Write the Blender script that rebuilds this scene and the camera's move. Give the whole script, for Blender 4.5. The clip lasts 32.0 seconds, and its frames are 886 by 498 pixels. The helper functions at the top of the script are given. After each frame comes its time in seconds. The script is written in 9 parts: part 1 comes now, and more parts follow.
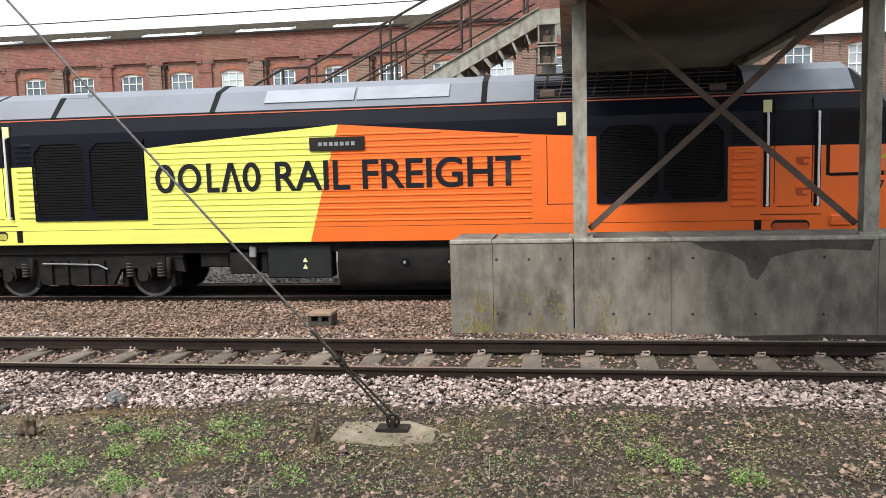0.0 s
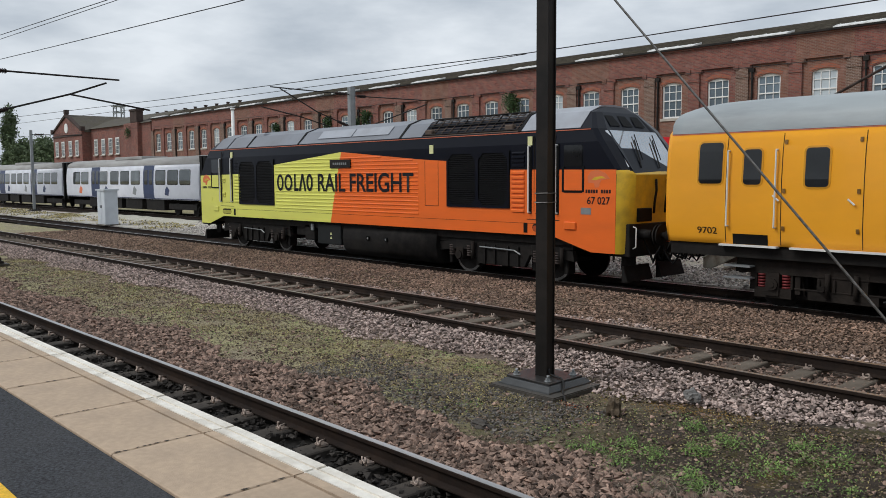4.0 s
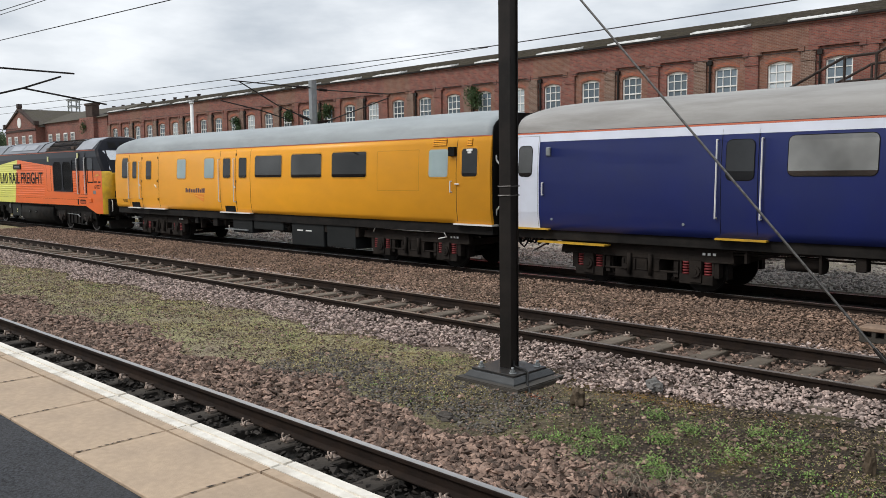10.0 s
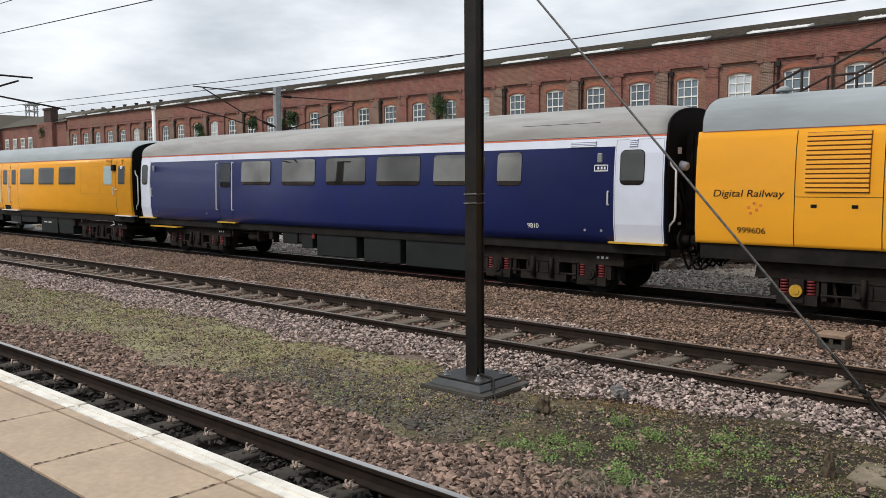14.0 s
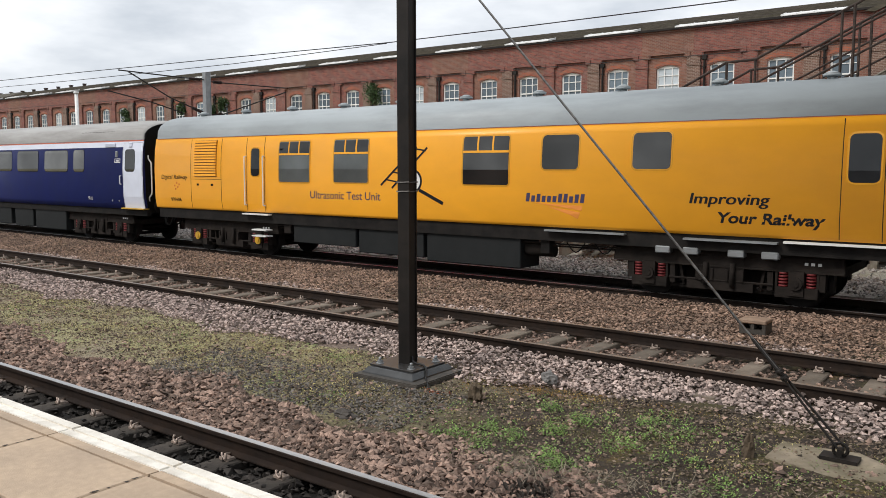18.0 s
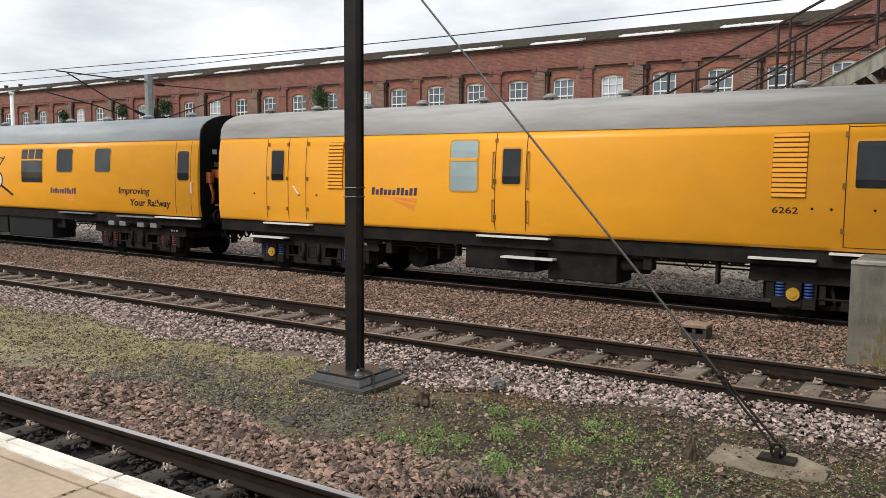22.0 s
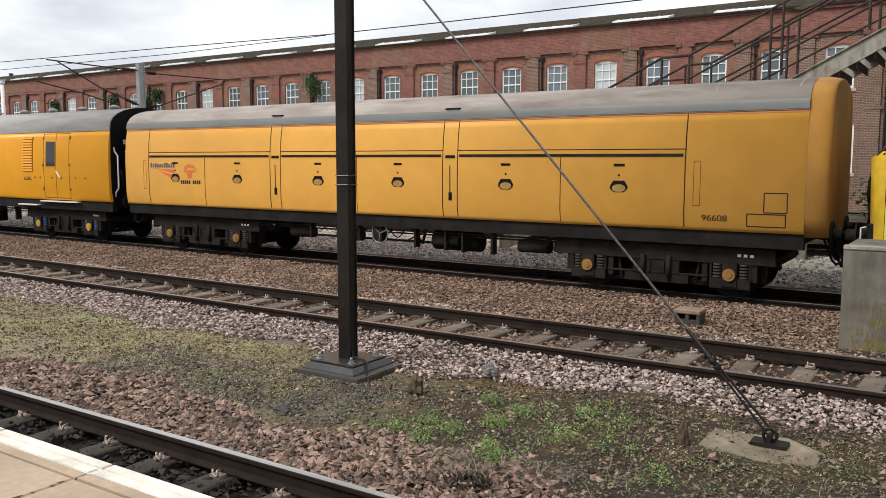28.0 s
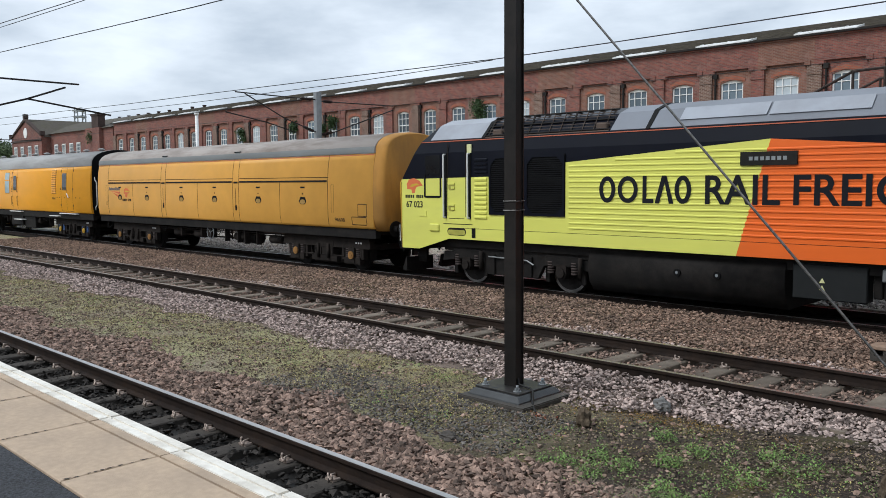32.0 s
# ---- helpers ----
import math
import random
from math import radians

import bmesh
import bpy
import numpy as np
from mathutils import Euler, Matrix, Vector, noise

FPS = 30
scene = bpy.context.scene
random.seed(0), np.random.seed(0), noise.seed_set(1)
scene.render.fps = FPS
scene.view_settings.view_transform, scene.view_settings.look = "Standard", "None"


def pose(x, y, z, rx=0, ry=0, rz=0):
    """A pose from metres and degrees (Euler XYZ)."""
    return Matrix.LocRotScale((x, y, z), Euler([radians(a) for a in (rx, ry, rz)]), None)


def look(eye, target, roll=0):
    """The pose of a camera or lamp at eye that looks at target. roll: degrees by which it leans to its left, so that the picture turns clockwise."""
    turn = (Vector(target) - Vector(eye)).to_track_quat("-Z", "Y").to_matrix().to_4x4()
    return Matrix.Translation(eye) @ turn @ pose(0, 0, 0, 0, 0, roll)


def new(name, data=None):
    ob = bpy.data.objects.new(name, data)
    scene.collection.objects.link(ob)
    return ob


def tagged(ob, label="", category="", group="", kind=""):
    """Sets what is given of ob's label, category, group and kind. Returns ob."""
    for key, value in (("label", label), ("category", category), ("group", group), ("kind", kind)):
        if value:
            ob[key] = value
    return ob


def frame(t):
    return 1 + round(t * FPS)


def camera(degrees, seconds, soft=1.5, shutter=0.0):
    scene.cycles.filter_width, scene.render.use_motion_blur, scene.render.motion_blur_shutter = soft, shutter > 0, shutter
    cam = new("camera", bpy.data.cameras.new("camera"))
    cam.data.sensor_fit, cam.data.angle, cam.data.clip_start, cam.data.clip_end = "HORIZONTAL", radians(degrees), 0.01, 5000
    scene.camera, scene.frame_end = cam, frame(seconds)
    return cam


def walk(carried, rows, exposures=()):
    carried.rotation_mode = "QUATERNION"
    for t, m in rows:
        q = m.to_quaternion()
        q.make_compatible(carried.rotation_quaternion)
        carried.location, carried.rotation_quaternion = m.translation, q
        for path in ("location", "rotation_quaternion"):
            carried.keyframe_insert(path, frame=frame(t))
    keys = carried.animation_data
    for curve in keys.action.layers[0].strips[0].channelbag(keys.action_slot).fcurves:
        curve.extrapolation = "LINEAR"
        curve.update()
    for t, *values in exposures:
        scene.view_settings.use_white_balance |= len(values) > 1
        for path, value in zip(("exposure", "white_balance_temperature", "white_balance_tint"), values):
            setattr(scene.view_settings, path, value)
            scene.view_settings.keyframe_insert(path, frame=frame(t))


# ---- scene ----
cam = camera(56.77, 32.0, soft=0.8)
PATH = [
    (0.0, pose(-0.0548, -0.0048, 2.3197, 84.120, 1.486, 8.479)),
    (0.5, pose(-0.0943, 0.0090, 2.3102, 83.846, 1.221, 10.558)),
    (1.0, pose(-0.1165, 0.0025, 2.3120, 84.066, 0.799, 13.885)),
    (1.5, pose(-0.1606, -0.0080, 2.3189, 85.121, 0.666, 20.093)),
    (2.0, pose(-0.1758, -0.0370, 2.3126, 85.784, 0.705, 27.276)),
    (2.5, pose(-0.1939, -0.0574, 2.3190, 85.750, 0.514, 33.851)),
    (3.0, pose(-0.1992, -0.0616, 2.3208, 85.512, 0.370, 37.929)),
    (3.5, pose(-0.2361, -0.0559, 2.3378, 85.164, 0.448, 42.560)),
    (4.0, pose(-0.2792, -0.0507, 2.3373, 84.964, 0.361, 46.937)),
    (4.5, pose(-0.3070, -0.0493, 2.3364, 84.858, -0.208, 49.485)),
    (6.5, pose(-0.3047, -0.0564, 2.3334, 84.674, 0.249, 49.011)),
    (7.0, pose(-0.3022, -0.0595, 2.3297, 84.709, 0.291, 48.997)),
    (7.5, pose(-0.3084, -0.0552, 2.3335, 84.640, 0.084, 48.353)),
    (8.0, pose(-0.3082, -0.0624, 2.3263, 84.487, -0.208, 46.880)),
    (8.5, pose(-0.3069, -0.0583, 2.3334, 84.408, -0.058, 45.772)),
    (9.0, pose(-0.3010, -0.0632, 2.3357, 84.580, 0.091, 45.529)),
    (9.5, pose(-0.2953, -0.0672, 2.3366, 84.709, 0.413, 45.189)),
    (10.0, pose(-0.2784, -0.0622, 2.3361, 84.500, 0.674, 44.339)),
    (10.5, pose(-0.2708, -0.0670, 2.3405, 84.464, 0.679, 43.405)),
    (11.0, pose(-0.2802, -0.0633, 2.3352, 84.674, 0.586, 42.735)),
    (11.5, pose(-0.2805, -0.0612, 2.3351, 84.767, 0.444, 42.527)),
    (12.0, pose(-0.2786, -0.0651, 2.3354, 84.786, 0.352, 42.034)),
    (12.5, pose(-0.2824, -0.0656, 2.3383, 84.873, 0.279, 41.921)),
    (13.0, pose(-0.2823, -0.0678, 2.3318, 85.091, 0.254, 42.057)),
    (13.5, pose(-0.2899, -0.0667, 2.3305, 85.203, 0.182, 42.038)),
    (14.0, pose(-0.2890, -0.0694, 2.3335, 85.024, 0.397, 41.900)),
    (14.5, pose(-0.2887, -0.0594, 2.3317, 84.552, 0.422, 41.705)),
    (15.0, pose(-0.2840, -0.0566, 2.3259, 84.108, 0.227, 40.638)),
    (15.5, pose(-0.2769, -0.0513, 2.3242, 84.023, 0.036, 39.271)),
    (17.5, pose(-0.2827, -0.0446, 2.3239, 84.103, 0.030, 37.811)),
    (18.0, pose(-0.2774, -0.0439, 2.3234, 84.241, 0.027, 37.359)),
    (18.5, pose(-0.2774, -0.0440, 2.3237, 84.193, 0.121, 37.025)),
    (19.0, pose(-0.2785, -0.0373, 2.3242, 84.134, 0.219, 36.756)),
    (19.5, pose(-0.2717, -0.0399, 2.3246, 84.132, 0.124, 36.258)),
    (20.0, pose(-0.2659, -0.0400, 2.3255, 84.158, 0.079, 35.463)),
    (20.5, pose(-0.2660, -0.0423, 2.3245, 84.406, 0.046, 34.536)),
    (21.0, pose(-0.2682, -0.0420, 2.3252, 84.550, -0.115, 33.710)),
    (21.5, pose(-0.2682, -0.0428, 2.3261, 84.605, -0.239, 33.315)),
    (22.0, pose(-0.2799, -0.0440, 2.3257, 84.651, -0.382, 33.694)),
    (22.5, pose(-0.2764, -0.0338, 2.3298, 84.601, -0.301, 33.862)),
    (23.0, pose(-0.2718, -0.0367, 2.3273, 84.402, -0.442, 33.374)),
    (23.5, pose(-0.2757, -0.0339, 2.3284, 84.194, -0.363, 33.219)),
    (24.0, pose(-0.2753, -0.0342, 2.3242, 84.182, -0.290, 33.327)),
    (24.5, pose(-0.2725, -0.0296, 2.3231, 84.206, -0.226, 33.343)),
    (25.0, pose(-0.2741, -0.0311, 2.3301, 84.177, -0.370, 33.142)),
    (25.5, pose(-0.2753, -0.0260, 2.3266, 84.195, -0.380, 33.048)),
    (27.5, pose(-0.2682, -0.0094, 2.3212, 83.993, 0.022, 33.607)),
    (28.0, pose(-0.2705, -0.0094, 2.3217, 83.787, -0.040, 33.299)),
    (28.5, pose(-0.2682, -0.0024, 2.3220, 83.500, 0.062, 33.064)),
    (29.0, pose(-0.2669, 0.0066, 2.3188, 83.358, 0.493, 33.365)),
    (29.5, pose(-0.2626, 0.0114, 2.3232, 83.285, 0.827, 34.098)),
    (30.0, pose(-0.2848, 0.0157, 2.3253, 83.281, 0.333, 35.694)),
    (30.5, pose(-0.3359, 0.0354, 2.3377, 83.413, 0.225, 37.530)),
    (31.0, pose(-0.3046, 0.0725, 2.3517, 83.820, 0.499, 39.555)),
    (31.5, pose(-0.3197, 0.0847, 2.3588, 84.690, 0.139, 41.424)),
    (32.0, pose(-0.3907, 0.0549, 2.3665, 85.314, 0.390, 44.654)),
]
EXPOSURES = [(0, 1.04, 6450, 10), (1, 0.95, 6450, 10), (2, 0.5, 6400, 10), (3, -0.05, 6350, 9), (4, -0.15, 6300, 9), (7, 0.02, 6450, 10), (9, 0.1, 6500, 10), (12, 0.15, 6500, 10), (15, 0.18, 6550, 10), (19, 0.3, 6600, 11), (23, 0.33, 6700, 11), (28, 0.4, 6700, 11), (29, 0.5, 6500, 10), (30, 0.58, 6150, 8), (31, 0.54, 5950, 7), (32, 0.12, 6000, 8)]
walk(cam, PATH, exposures=EXPOSURES)


# ---- light ----
world = bpy.data.worlds.new("sky")
scene.world = world
world.use_nodes = True
wn, wl = world.node_tree.nodes, world.node_tree.links
bg = wn["Background"]
sky = wn.new("ShaderNodeTexSky")
sky.sky_type, sky.sun_disc = "NISHITA", False
sky.sun_elevation, sky.sun_rotation = radians(46), radians(200)
sky.air_density, sky.dust_density, sky.ozone_density = 1.0, 4.0, 1.0
# overcast: grey cloud sheet with soft lighter and darker patches over the sky
tc = wn.new("ShaderNodeTexCoord")
mp = wn.new("ShaderNodeMapping")
mp.inputs["Scale"].default_value = (1.6, 1.6, 5.0)
nz = wn.new("ShaderNodeTexNoise")
nz.inputs["Scale"].default_value, nz.inputs["Detail"].default_value, nz.inputs["Roughness"].default_value = 1.7, 6.0, 0.55
cr = wn.new("ShaderNodeValToRGB")
cr.color_ramp.elements[0].position, cr.color_ramp.elements[0].color = 0.38, (5.3, 5.8, 6.4, 1)
cr.color_ramp.elements[1].position, cr.color_ramp.elements[1].color = 0.62, (8.9, 9.25, 9.6, 1)
mx = wn.new("ShaderNodeMix")
mx.data_type = "RGBA"
mx.inputs["Factor"].default_value = 0.92
wl.new(tc.outputs["Generated"], mp.inputs["Vector"])
wl.new(mp.outputs["Vector"], nz.inputs["Vector"])
wl.new(nz.outputs["Fac"], cr.inputs["Fac"])
wl.new(sky.outputs["Color"], mx.inputs["A"])
wl.new(cr.outputs["Color"], mx.inputs["B"])
wl.new(mx.outputs["Result"], bg.inputs["Color"])
bg.inputs["Strength"].default_value = 0.105
sun = new("sun", bpy.data.lights.new("sun", "SUN"))
sun.data.energy, sun.data.angle, sun.data.color = 1.75, radians(18), (1.0, 0.96, 0.9)
sun.matrix_world = look((-18, -34, 40), (0, 0, 0))
scene.view_settings.exposure = 0.0


# ---- materials ----
def material(name, color, rough=0.6, metal=0.0, vary=0.12, scale=3.0, bump=0.0, bscale=60.0, dirt=None, dirt_amt=0.0, dscale=0.7, coat=0.0, island=0.0, rand=0.0, stretch=(1, 1, 1), spec=0.35):
    """A painted, stony or metal surface: base colour with fine grain, large stains and relief."""
    m = bpy.data.materials.new(name)
    m.use_nodes = True
    n, l = m.node_tree.nodes, m.node_tree.links
    p = n["Principled BSDF"]
    p.inputs["Roughness"].default_value, p.inputs["Metallic"].default_value = rough, metal
    p.inputs["Coat Weight"].default_value = coat
    p.inputs["Specular IOR Level"].default_value = spec
    tcn = n.new("ShaderNodeTexCoord")
    mpn = n.new("ShaderNodeMapping")
    mpn.inputs["Scale"].default_value = stretch
    l.new(tcn.outputs["Object"], mpn.inputs["Vector"])
    a = n.new("ShaderNodeTexNoise")
    a.inputs["Scale"].default_value, a.inputs["Detail"].default_value = scale, 5.0
    l.new(mpn.outputs["Vector"], a.inputs["Vector"])
    ramp = n.new("ShaderNodeMapRange")
    ramp.inputs["From Min"].default_value, ramp.inputs["From Max"].default_value = 0.25, 0.75
    ramp.inputs["To Min"].default_value, ramp.inputs["To Max"].default_value = 1 - vary, 1 + vary
    l.new(a.outputs["Fac"], ramp.inputs["Value"])
    val = ramp.outputs["Result"]
    if island or rand:
        src = n.new("ShaderNodeNewGeometry").outputs["Random Per Island"] if island else n.new("ShaderNodeObjectInfo").outputs["Random"]
        k = island or rand
        r2 = n.new("ShaderNodeMapRange")
        r2.inputs["To Min"].default_value, r2.inputs["To Max"].default_value = 1 - k, 1 + k
        l.new(src, r2.inputs["Value"])
        mu = n.new("ShaderNodeMath")
        mu.operation = "MULTIPLY"
        l.new(val, mu.inputs[0])
        l.new(r2.outputs["Result"], mu.inputs[1])
        val = mu.outputs["Value"]
    sc = n.new("ShaderNodeVectorMath")
    sc.operation = "SCALE"
    sc.inputs[0].default_value = color
    l.new(val, sc.inputs["Scale"])
    out = sc.outputs["Vector"]
    if dirt:
        d = n.new("ShaderNodeTexNoise")
        d.inputs["Scale"].default_value, d.inputs["Detail"].default_value, d.inputs["Roughness"].default_value = dscale, 7.0, 0.65
        l.new(mpn.outputs["Vector"], d.inputs["Vector"])
        dr = n.new("ShaderNodeMapRange")
        dr.inputs["From Min"].default_value, dr.inputs["From Max"].default_value = 0.42, 0.72
        dr.inputs["To Max"].default_value = dirt_amt
        l.new(d.outputs["Fac"], dr.inputs["Value"])
        mm = n.new("ShaderNodeMix")
        mm.data_type = "RGBA"
        mm.inputs["B"].default_value = (*dirt, 1)
        l.new(dr.outputs["Result"], mm.inputs["Factor"])
        l.new(out, mm.inputs["A"])
        out = mm.outputs["Result"]
    l.new(out, p.inputs["Base Color"])
    if bump:
        b = n.new("ShaderNodeTexNoise")
        b.inputs["Scale"].default_value, b.inputs["Detail"].default_value = bscale, 4.0
        l.new(mpn.outputs["Vector"], b.inputs["Vector"])
        bp = n.new("ShaderNodeBump")
        bp.inputs["Strength"].default_value, bp.inputs["Distance"].default_value = bump, 0.01
        l.new(b.outputs["Fac"], bp.inputs["Height"])
        l.new(bp.outputs["Normal"], p.inputs["Normal"])
    return m


def brick_material(name, c1, c2, mortar, soot=0.35):
    m = bpy.data.materials.new(name)
    m.use_nodes = True
    n, l = m.node_tree.nodes, m.node_tree.links
    p = n["Principled BSDF"]
    p.inputs["Roughness"].default_value = 0.9
    t = n.new("ShaderNodeTexCoord")
    sx = n.new("ShaderNodeSeparateXYZ")
    cx = n.new("ShaderNodeCombineXYZ")
    ad = n.new("ShaderNodeMath")
    l.new(t.outputs["Object"], sx.inputs["Vector"])
    l.new(sx.outputs["X"], ad.inputs[0])
    l.new(sx.outputs["Y"], ad.inputs[1])
    l.new(ad.outputs["Value"], cx.inputs["X"])
    l.new(sx.outputs["Z"], cx.inputs["Y"])
    b = n.new("ShaderNodeTexBrick")
    b.inputs["Color1"].default_value, b.inputs["Color2"].default_value, b.inputs["Mortar"].default_value = (*c1, 1), (*c2, 1), (*mortar, 1)
    b.inputs["Scale"].default_value, b.inputs["Brick Width"].default_value, b.inputs["Row Height"].default_value = 1.0, 0.235, 0.078
    b.inputs["Mortar Size"].default_value = 0.010
    l.new(cx.outputs["Vector"], b.inputs["Vector"])
    a = n.new("ShaderNodeTexNoise")
    a.inputs["Scale"].default_value, a.inputs["Detail"].default_value, a.inputs["Roughness"].default_value = 0.35, 8.0, 0.7
    l.new(t.outputs["Object"], a.inputs["Vector"])
    r = n.new("ShaderNodeMapRange")
    r.inputs["From Min"].default_value, r.inputs["From Max"].default_value, r.inputs["To Max"].default_value = 0.45, 0.75, soot * 2
    l.new(a.outputs["Fac"], r.inputs["Value"])
    mm = n.new("ShaderNodeMix")
    mm.data_type = "RGBA"
    mm.inputs["B"].default_value = (0.07, 0.045, 0.04, 1)
    l.new(r.outputs["Result"], mm.inputs["Factor"])
    l.new(b.outputs["Color"], mm.inputs["A"])
    # pale salt bloom and lime runs in ragged patches
    a2 = n.new("ShaderNodeTexNoise")
    a2.inputs["Scale"].default_value, a2.inputs["Detail"].default_value, a2.inputs["Roughness"].default_value = 1.6, 10.0, 0.78
    l.new(t.outputs["Object"], a2.inputs["Vector"])
    r2 = n.new("ShaderNodeMapRange")
    r2.inputs["From Min"].default_value, r2.inputs["From Max"].default_value, r2.inputs["To Max"].default_value = 0.53, 0.76, 0.75
    l.new(a2.outputs["Fac"], r2.inputs["Value"])
    m2 = n.new("ShaderNodeMix")
    m2.data_type = "RGBA"
    m2.inputs["B"].default_value = (0.36, 0.215, 0.18, 1)
    l.new(r2.outputs["Result"], m2.inputs["Factor"])
    l.new(mm.outputs["Result"], m2.inputs["A"])
    l.new(m2.outputs["Result"], p.inputs["Base Color"])
    bp = n.new("ShaderNodeBump")
    bp.inputs["Strength"].default_value, bp.inputs["Distance"].default_value = 0.6, 0.012
    bp.invert = True
    l.new(b.outputs["Fac"], bp.inputs["Height"])
    l.new(bp.outputs["Normal"], p.inputs["Normal"])
    return m


def ground_material():
    """Trodden earth and ballast dust with moss and weeds in soft patches."""
    m = bpy.data.materials.new("ground_earth")
    m.use_nodes = True
    n, l = m.node_tree.nodes, m.node_tree.links
    p = n["Principled BSDF"]
    p.inputs["Roughness"].default_value = 0.95
    t = n.new("ShaderNodeTexCoord")

    def noise_tex(scale, detail=6.0, rough=0.6):
        q = n.new("ShaderNodeTexNoise")
        q.inputs["Scale"].default_value, q.inputs["Detail"].default_value, q.inputs["Roughness"].default_value = scale, detail, rough
        l.new(t.outputs["Object"], q.inputs["Vector"])
        return q.outputs["Fac"]

    def mixed(f, a, b, lo, hi):
        r = n.new("ShaderNodeMapRange")
        r.inputs["From Min"].default_value, r.inputs["From Max"].default_value = lo, hi
        l.new(f, r.inputs["Value"])
        q = n.new("ShaderNodeMix")
        q.data_type = "RGBA"
        l.new(r.outputs["Result"], q.inputs["Factor"])
        for s, v in (("A", a), ("B", b)):
            if isinstance(v, tuple):
                q.inputs[s].default_value = (*v, 1)
            else:
                l.new(v, q.inputs[s])
        return q.outputs["Result"]

    dry = mixed(noise_tex(26.0, 9.0, 0.78), (0.05, 0.04, 0.026), (0.46, 0.37, 0.27), 0.34, 0.68)
    turf = mixed(noise_tex(24.0, 8.0, 0.75), (0.10, 0.09, 0.042), (0.52, 0.48, 0.25), 0.33, 0.68)
    turf = mixed(noise_tex(2.3), turf, (0.11, 0.13, 0.03), 0.56, 0.9)
    dry = mixed(noise_tex(1.1), dry, turf, 0.33, 0.58)
    damp = mixed(noise_tex(44.0, 8.0, 0.75), (0.009, 0.006, 0.004), (0.092, 0.063, 0.041), 0.38, 0.72)
    damp = mixed(noise_tex(1.6), damp, mixed(noise_tex(33.0, 8.0, 0.75), (0.02, 0.018, 0.007), (0.14, 0.12, 0.03), 0.35, 0.68), 0.48, 0.70)
    # how dry: falls from the far end of the yard towards the guy anchor, with ragged borders
    sx = n.new("ShaderNodeSeparateXYZ")
    l.new(t.outputs["Object"], sx.inputs["Vector"])
    ad = n.new("ShaderNodeMath")
    ad.operation = "MULTIPLY_ADD"
    ad.inputs[1].default_value = 7.0
    l.new(noise_tex(0.7), ad.inputs[0])
    l.new(sx.outputs["X"], ad.inputs[2])
    c = mixed(ad.outputs["Value"], dry, damp, -5.2, -1.2)
    # rusty moss in soft islands
    c = mixed(noise_tex(1.3, 7.0, 0.7), c, mixed(noise_tex(40.0, 6.0, 0.7), (0.05, 0.035, 0.010), (0.25, 0.16, 0.045), 0.35, 0.65), 0.60, 0.70)
    c = mixed(noise_tex(11.0, 9.0, 0.75), c, (0.018, 0.014, 0.010), 0.53, 0.66)
    l.new(c, p.inputs["Base Color"])
    bp = n.new("ShaderNodeBump")
    bp.inputs["Strength"].default_value, bp.inputs["Distance"].default_value = 0.9, 0.03
    l.new(noise_tex(38.0), bp.inputs["Height"])
    l.new(bp.outputs["Normal"], p.inputs["Normal"])
    return m


GROUND = ground_material()
BALLAST_NEW = material("ballast_pink_brown", (0.252, 0.172, 0.135), 0.9, vary=0.5, scale=40, bump=0.6, bscale=30, island=0.8, dirt=(0.085, 0.065, 0.052), dirt_amt=0.7, dscale=5)
BALLAST_PALE = material("ballast_pale_pink", (0.35, 0.275, 0.245), 0.9, vary=0.35, scale=40, bump=0.5, bscale=30, island=0.75)
BALLAST_OLD = material("ballast_brown", (0.245, 0.165, 0.122), 0.92, vary=0.4, scale=40, bump=0.5, bscale=30, island=0.8, dirt=(0.085, 0.062, 0.048), dirt_amt=0.7, dscale=1.2)
BALLAST_OILY = material("ballast_oily_dark", (0.032, 0.028, 0.025), 0.8, vary=0.5, scale=30, bump=0.5, bscale=30, island=0.6, spec=0.18)
GRAVEL = material("gravel_mixed", (0.142, 0.108, 0.080), 0.92, vary=0.5, scale=40, island=0.9)
BALLAST_BLACK = material("ballast_tarred_black", (0.012, 0.011, 0.0105), 0.75, vary=0.5, scale=30, bump=0.5, bscale=30, island=0.6, spec=0.15)
GROUND_BLACK = material("oil_soaked_ground", (0.013, 0.012, 0.011), 0.7, vary=0.5, scale=12, bump=0.8, bscale=24, dirt=(0.03, 0.026, 0.022), dirt_amt=0.6, dscale=3, spec=0.25)
BANK = material("bank_pale_ballast", (0.44, 0.42, 0.37), 0.95, vary=0.5, scale=24, bump=1.0, bscale=24, dirt=(0.32, 0.30, 0.17), dirt_amt=0.5, dscale=1.2)
BALLAST_CLEAN = material("ballast_clean_grey", (0.43, 0.40, 0.37), 0.9, vary=0.3, scale=40, bump=0.5, bscale=30, island=0.6)
CHIP = material("slate_chips", (0.105, 0.094, 0.083), 0.7, vary=0.4, scale=30, island=0.85, spec=0.4)
BALLAST_DUST = material("ballast_pale_dust", (0.43, 0.40, 0.36), 0.95, vary=0.45, scale=26, bump=1.0, bscale=24)
BALLAST_BED = material("ballast_bed", (0.16, 0.12, 0.096), 0.95, vary=0.7, scale=26, bump=1.0, bscale=24, dirt=(0.08, 0.065, 0.05), dirt_amt=0.6, dscale=2.0)
RAIL_SIDE = material("rail_rust", (0.020, 0.014, 0.0115), 0.8, 0.1, vary=0.3, scale=6, dirt=(0.045, 0.027, 0.017), dirt_amt=0.5, dscale=5, spec=0.18)
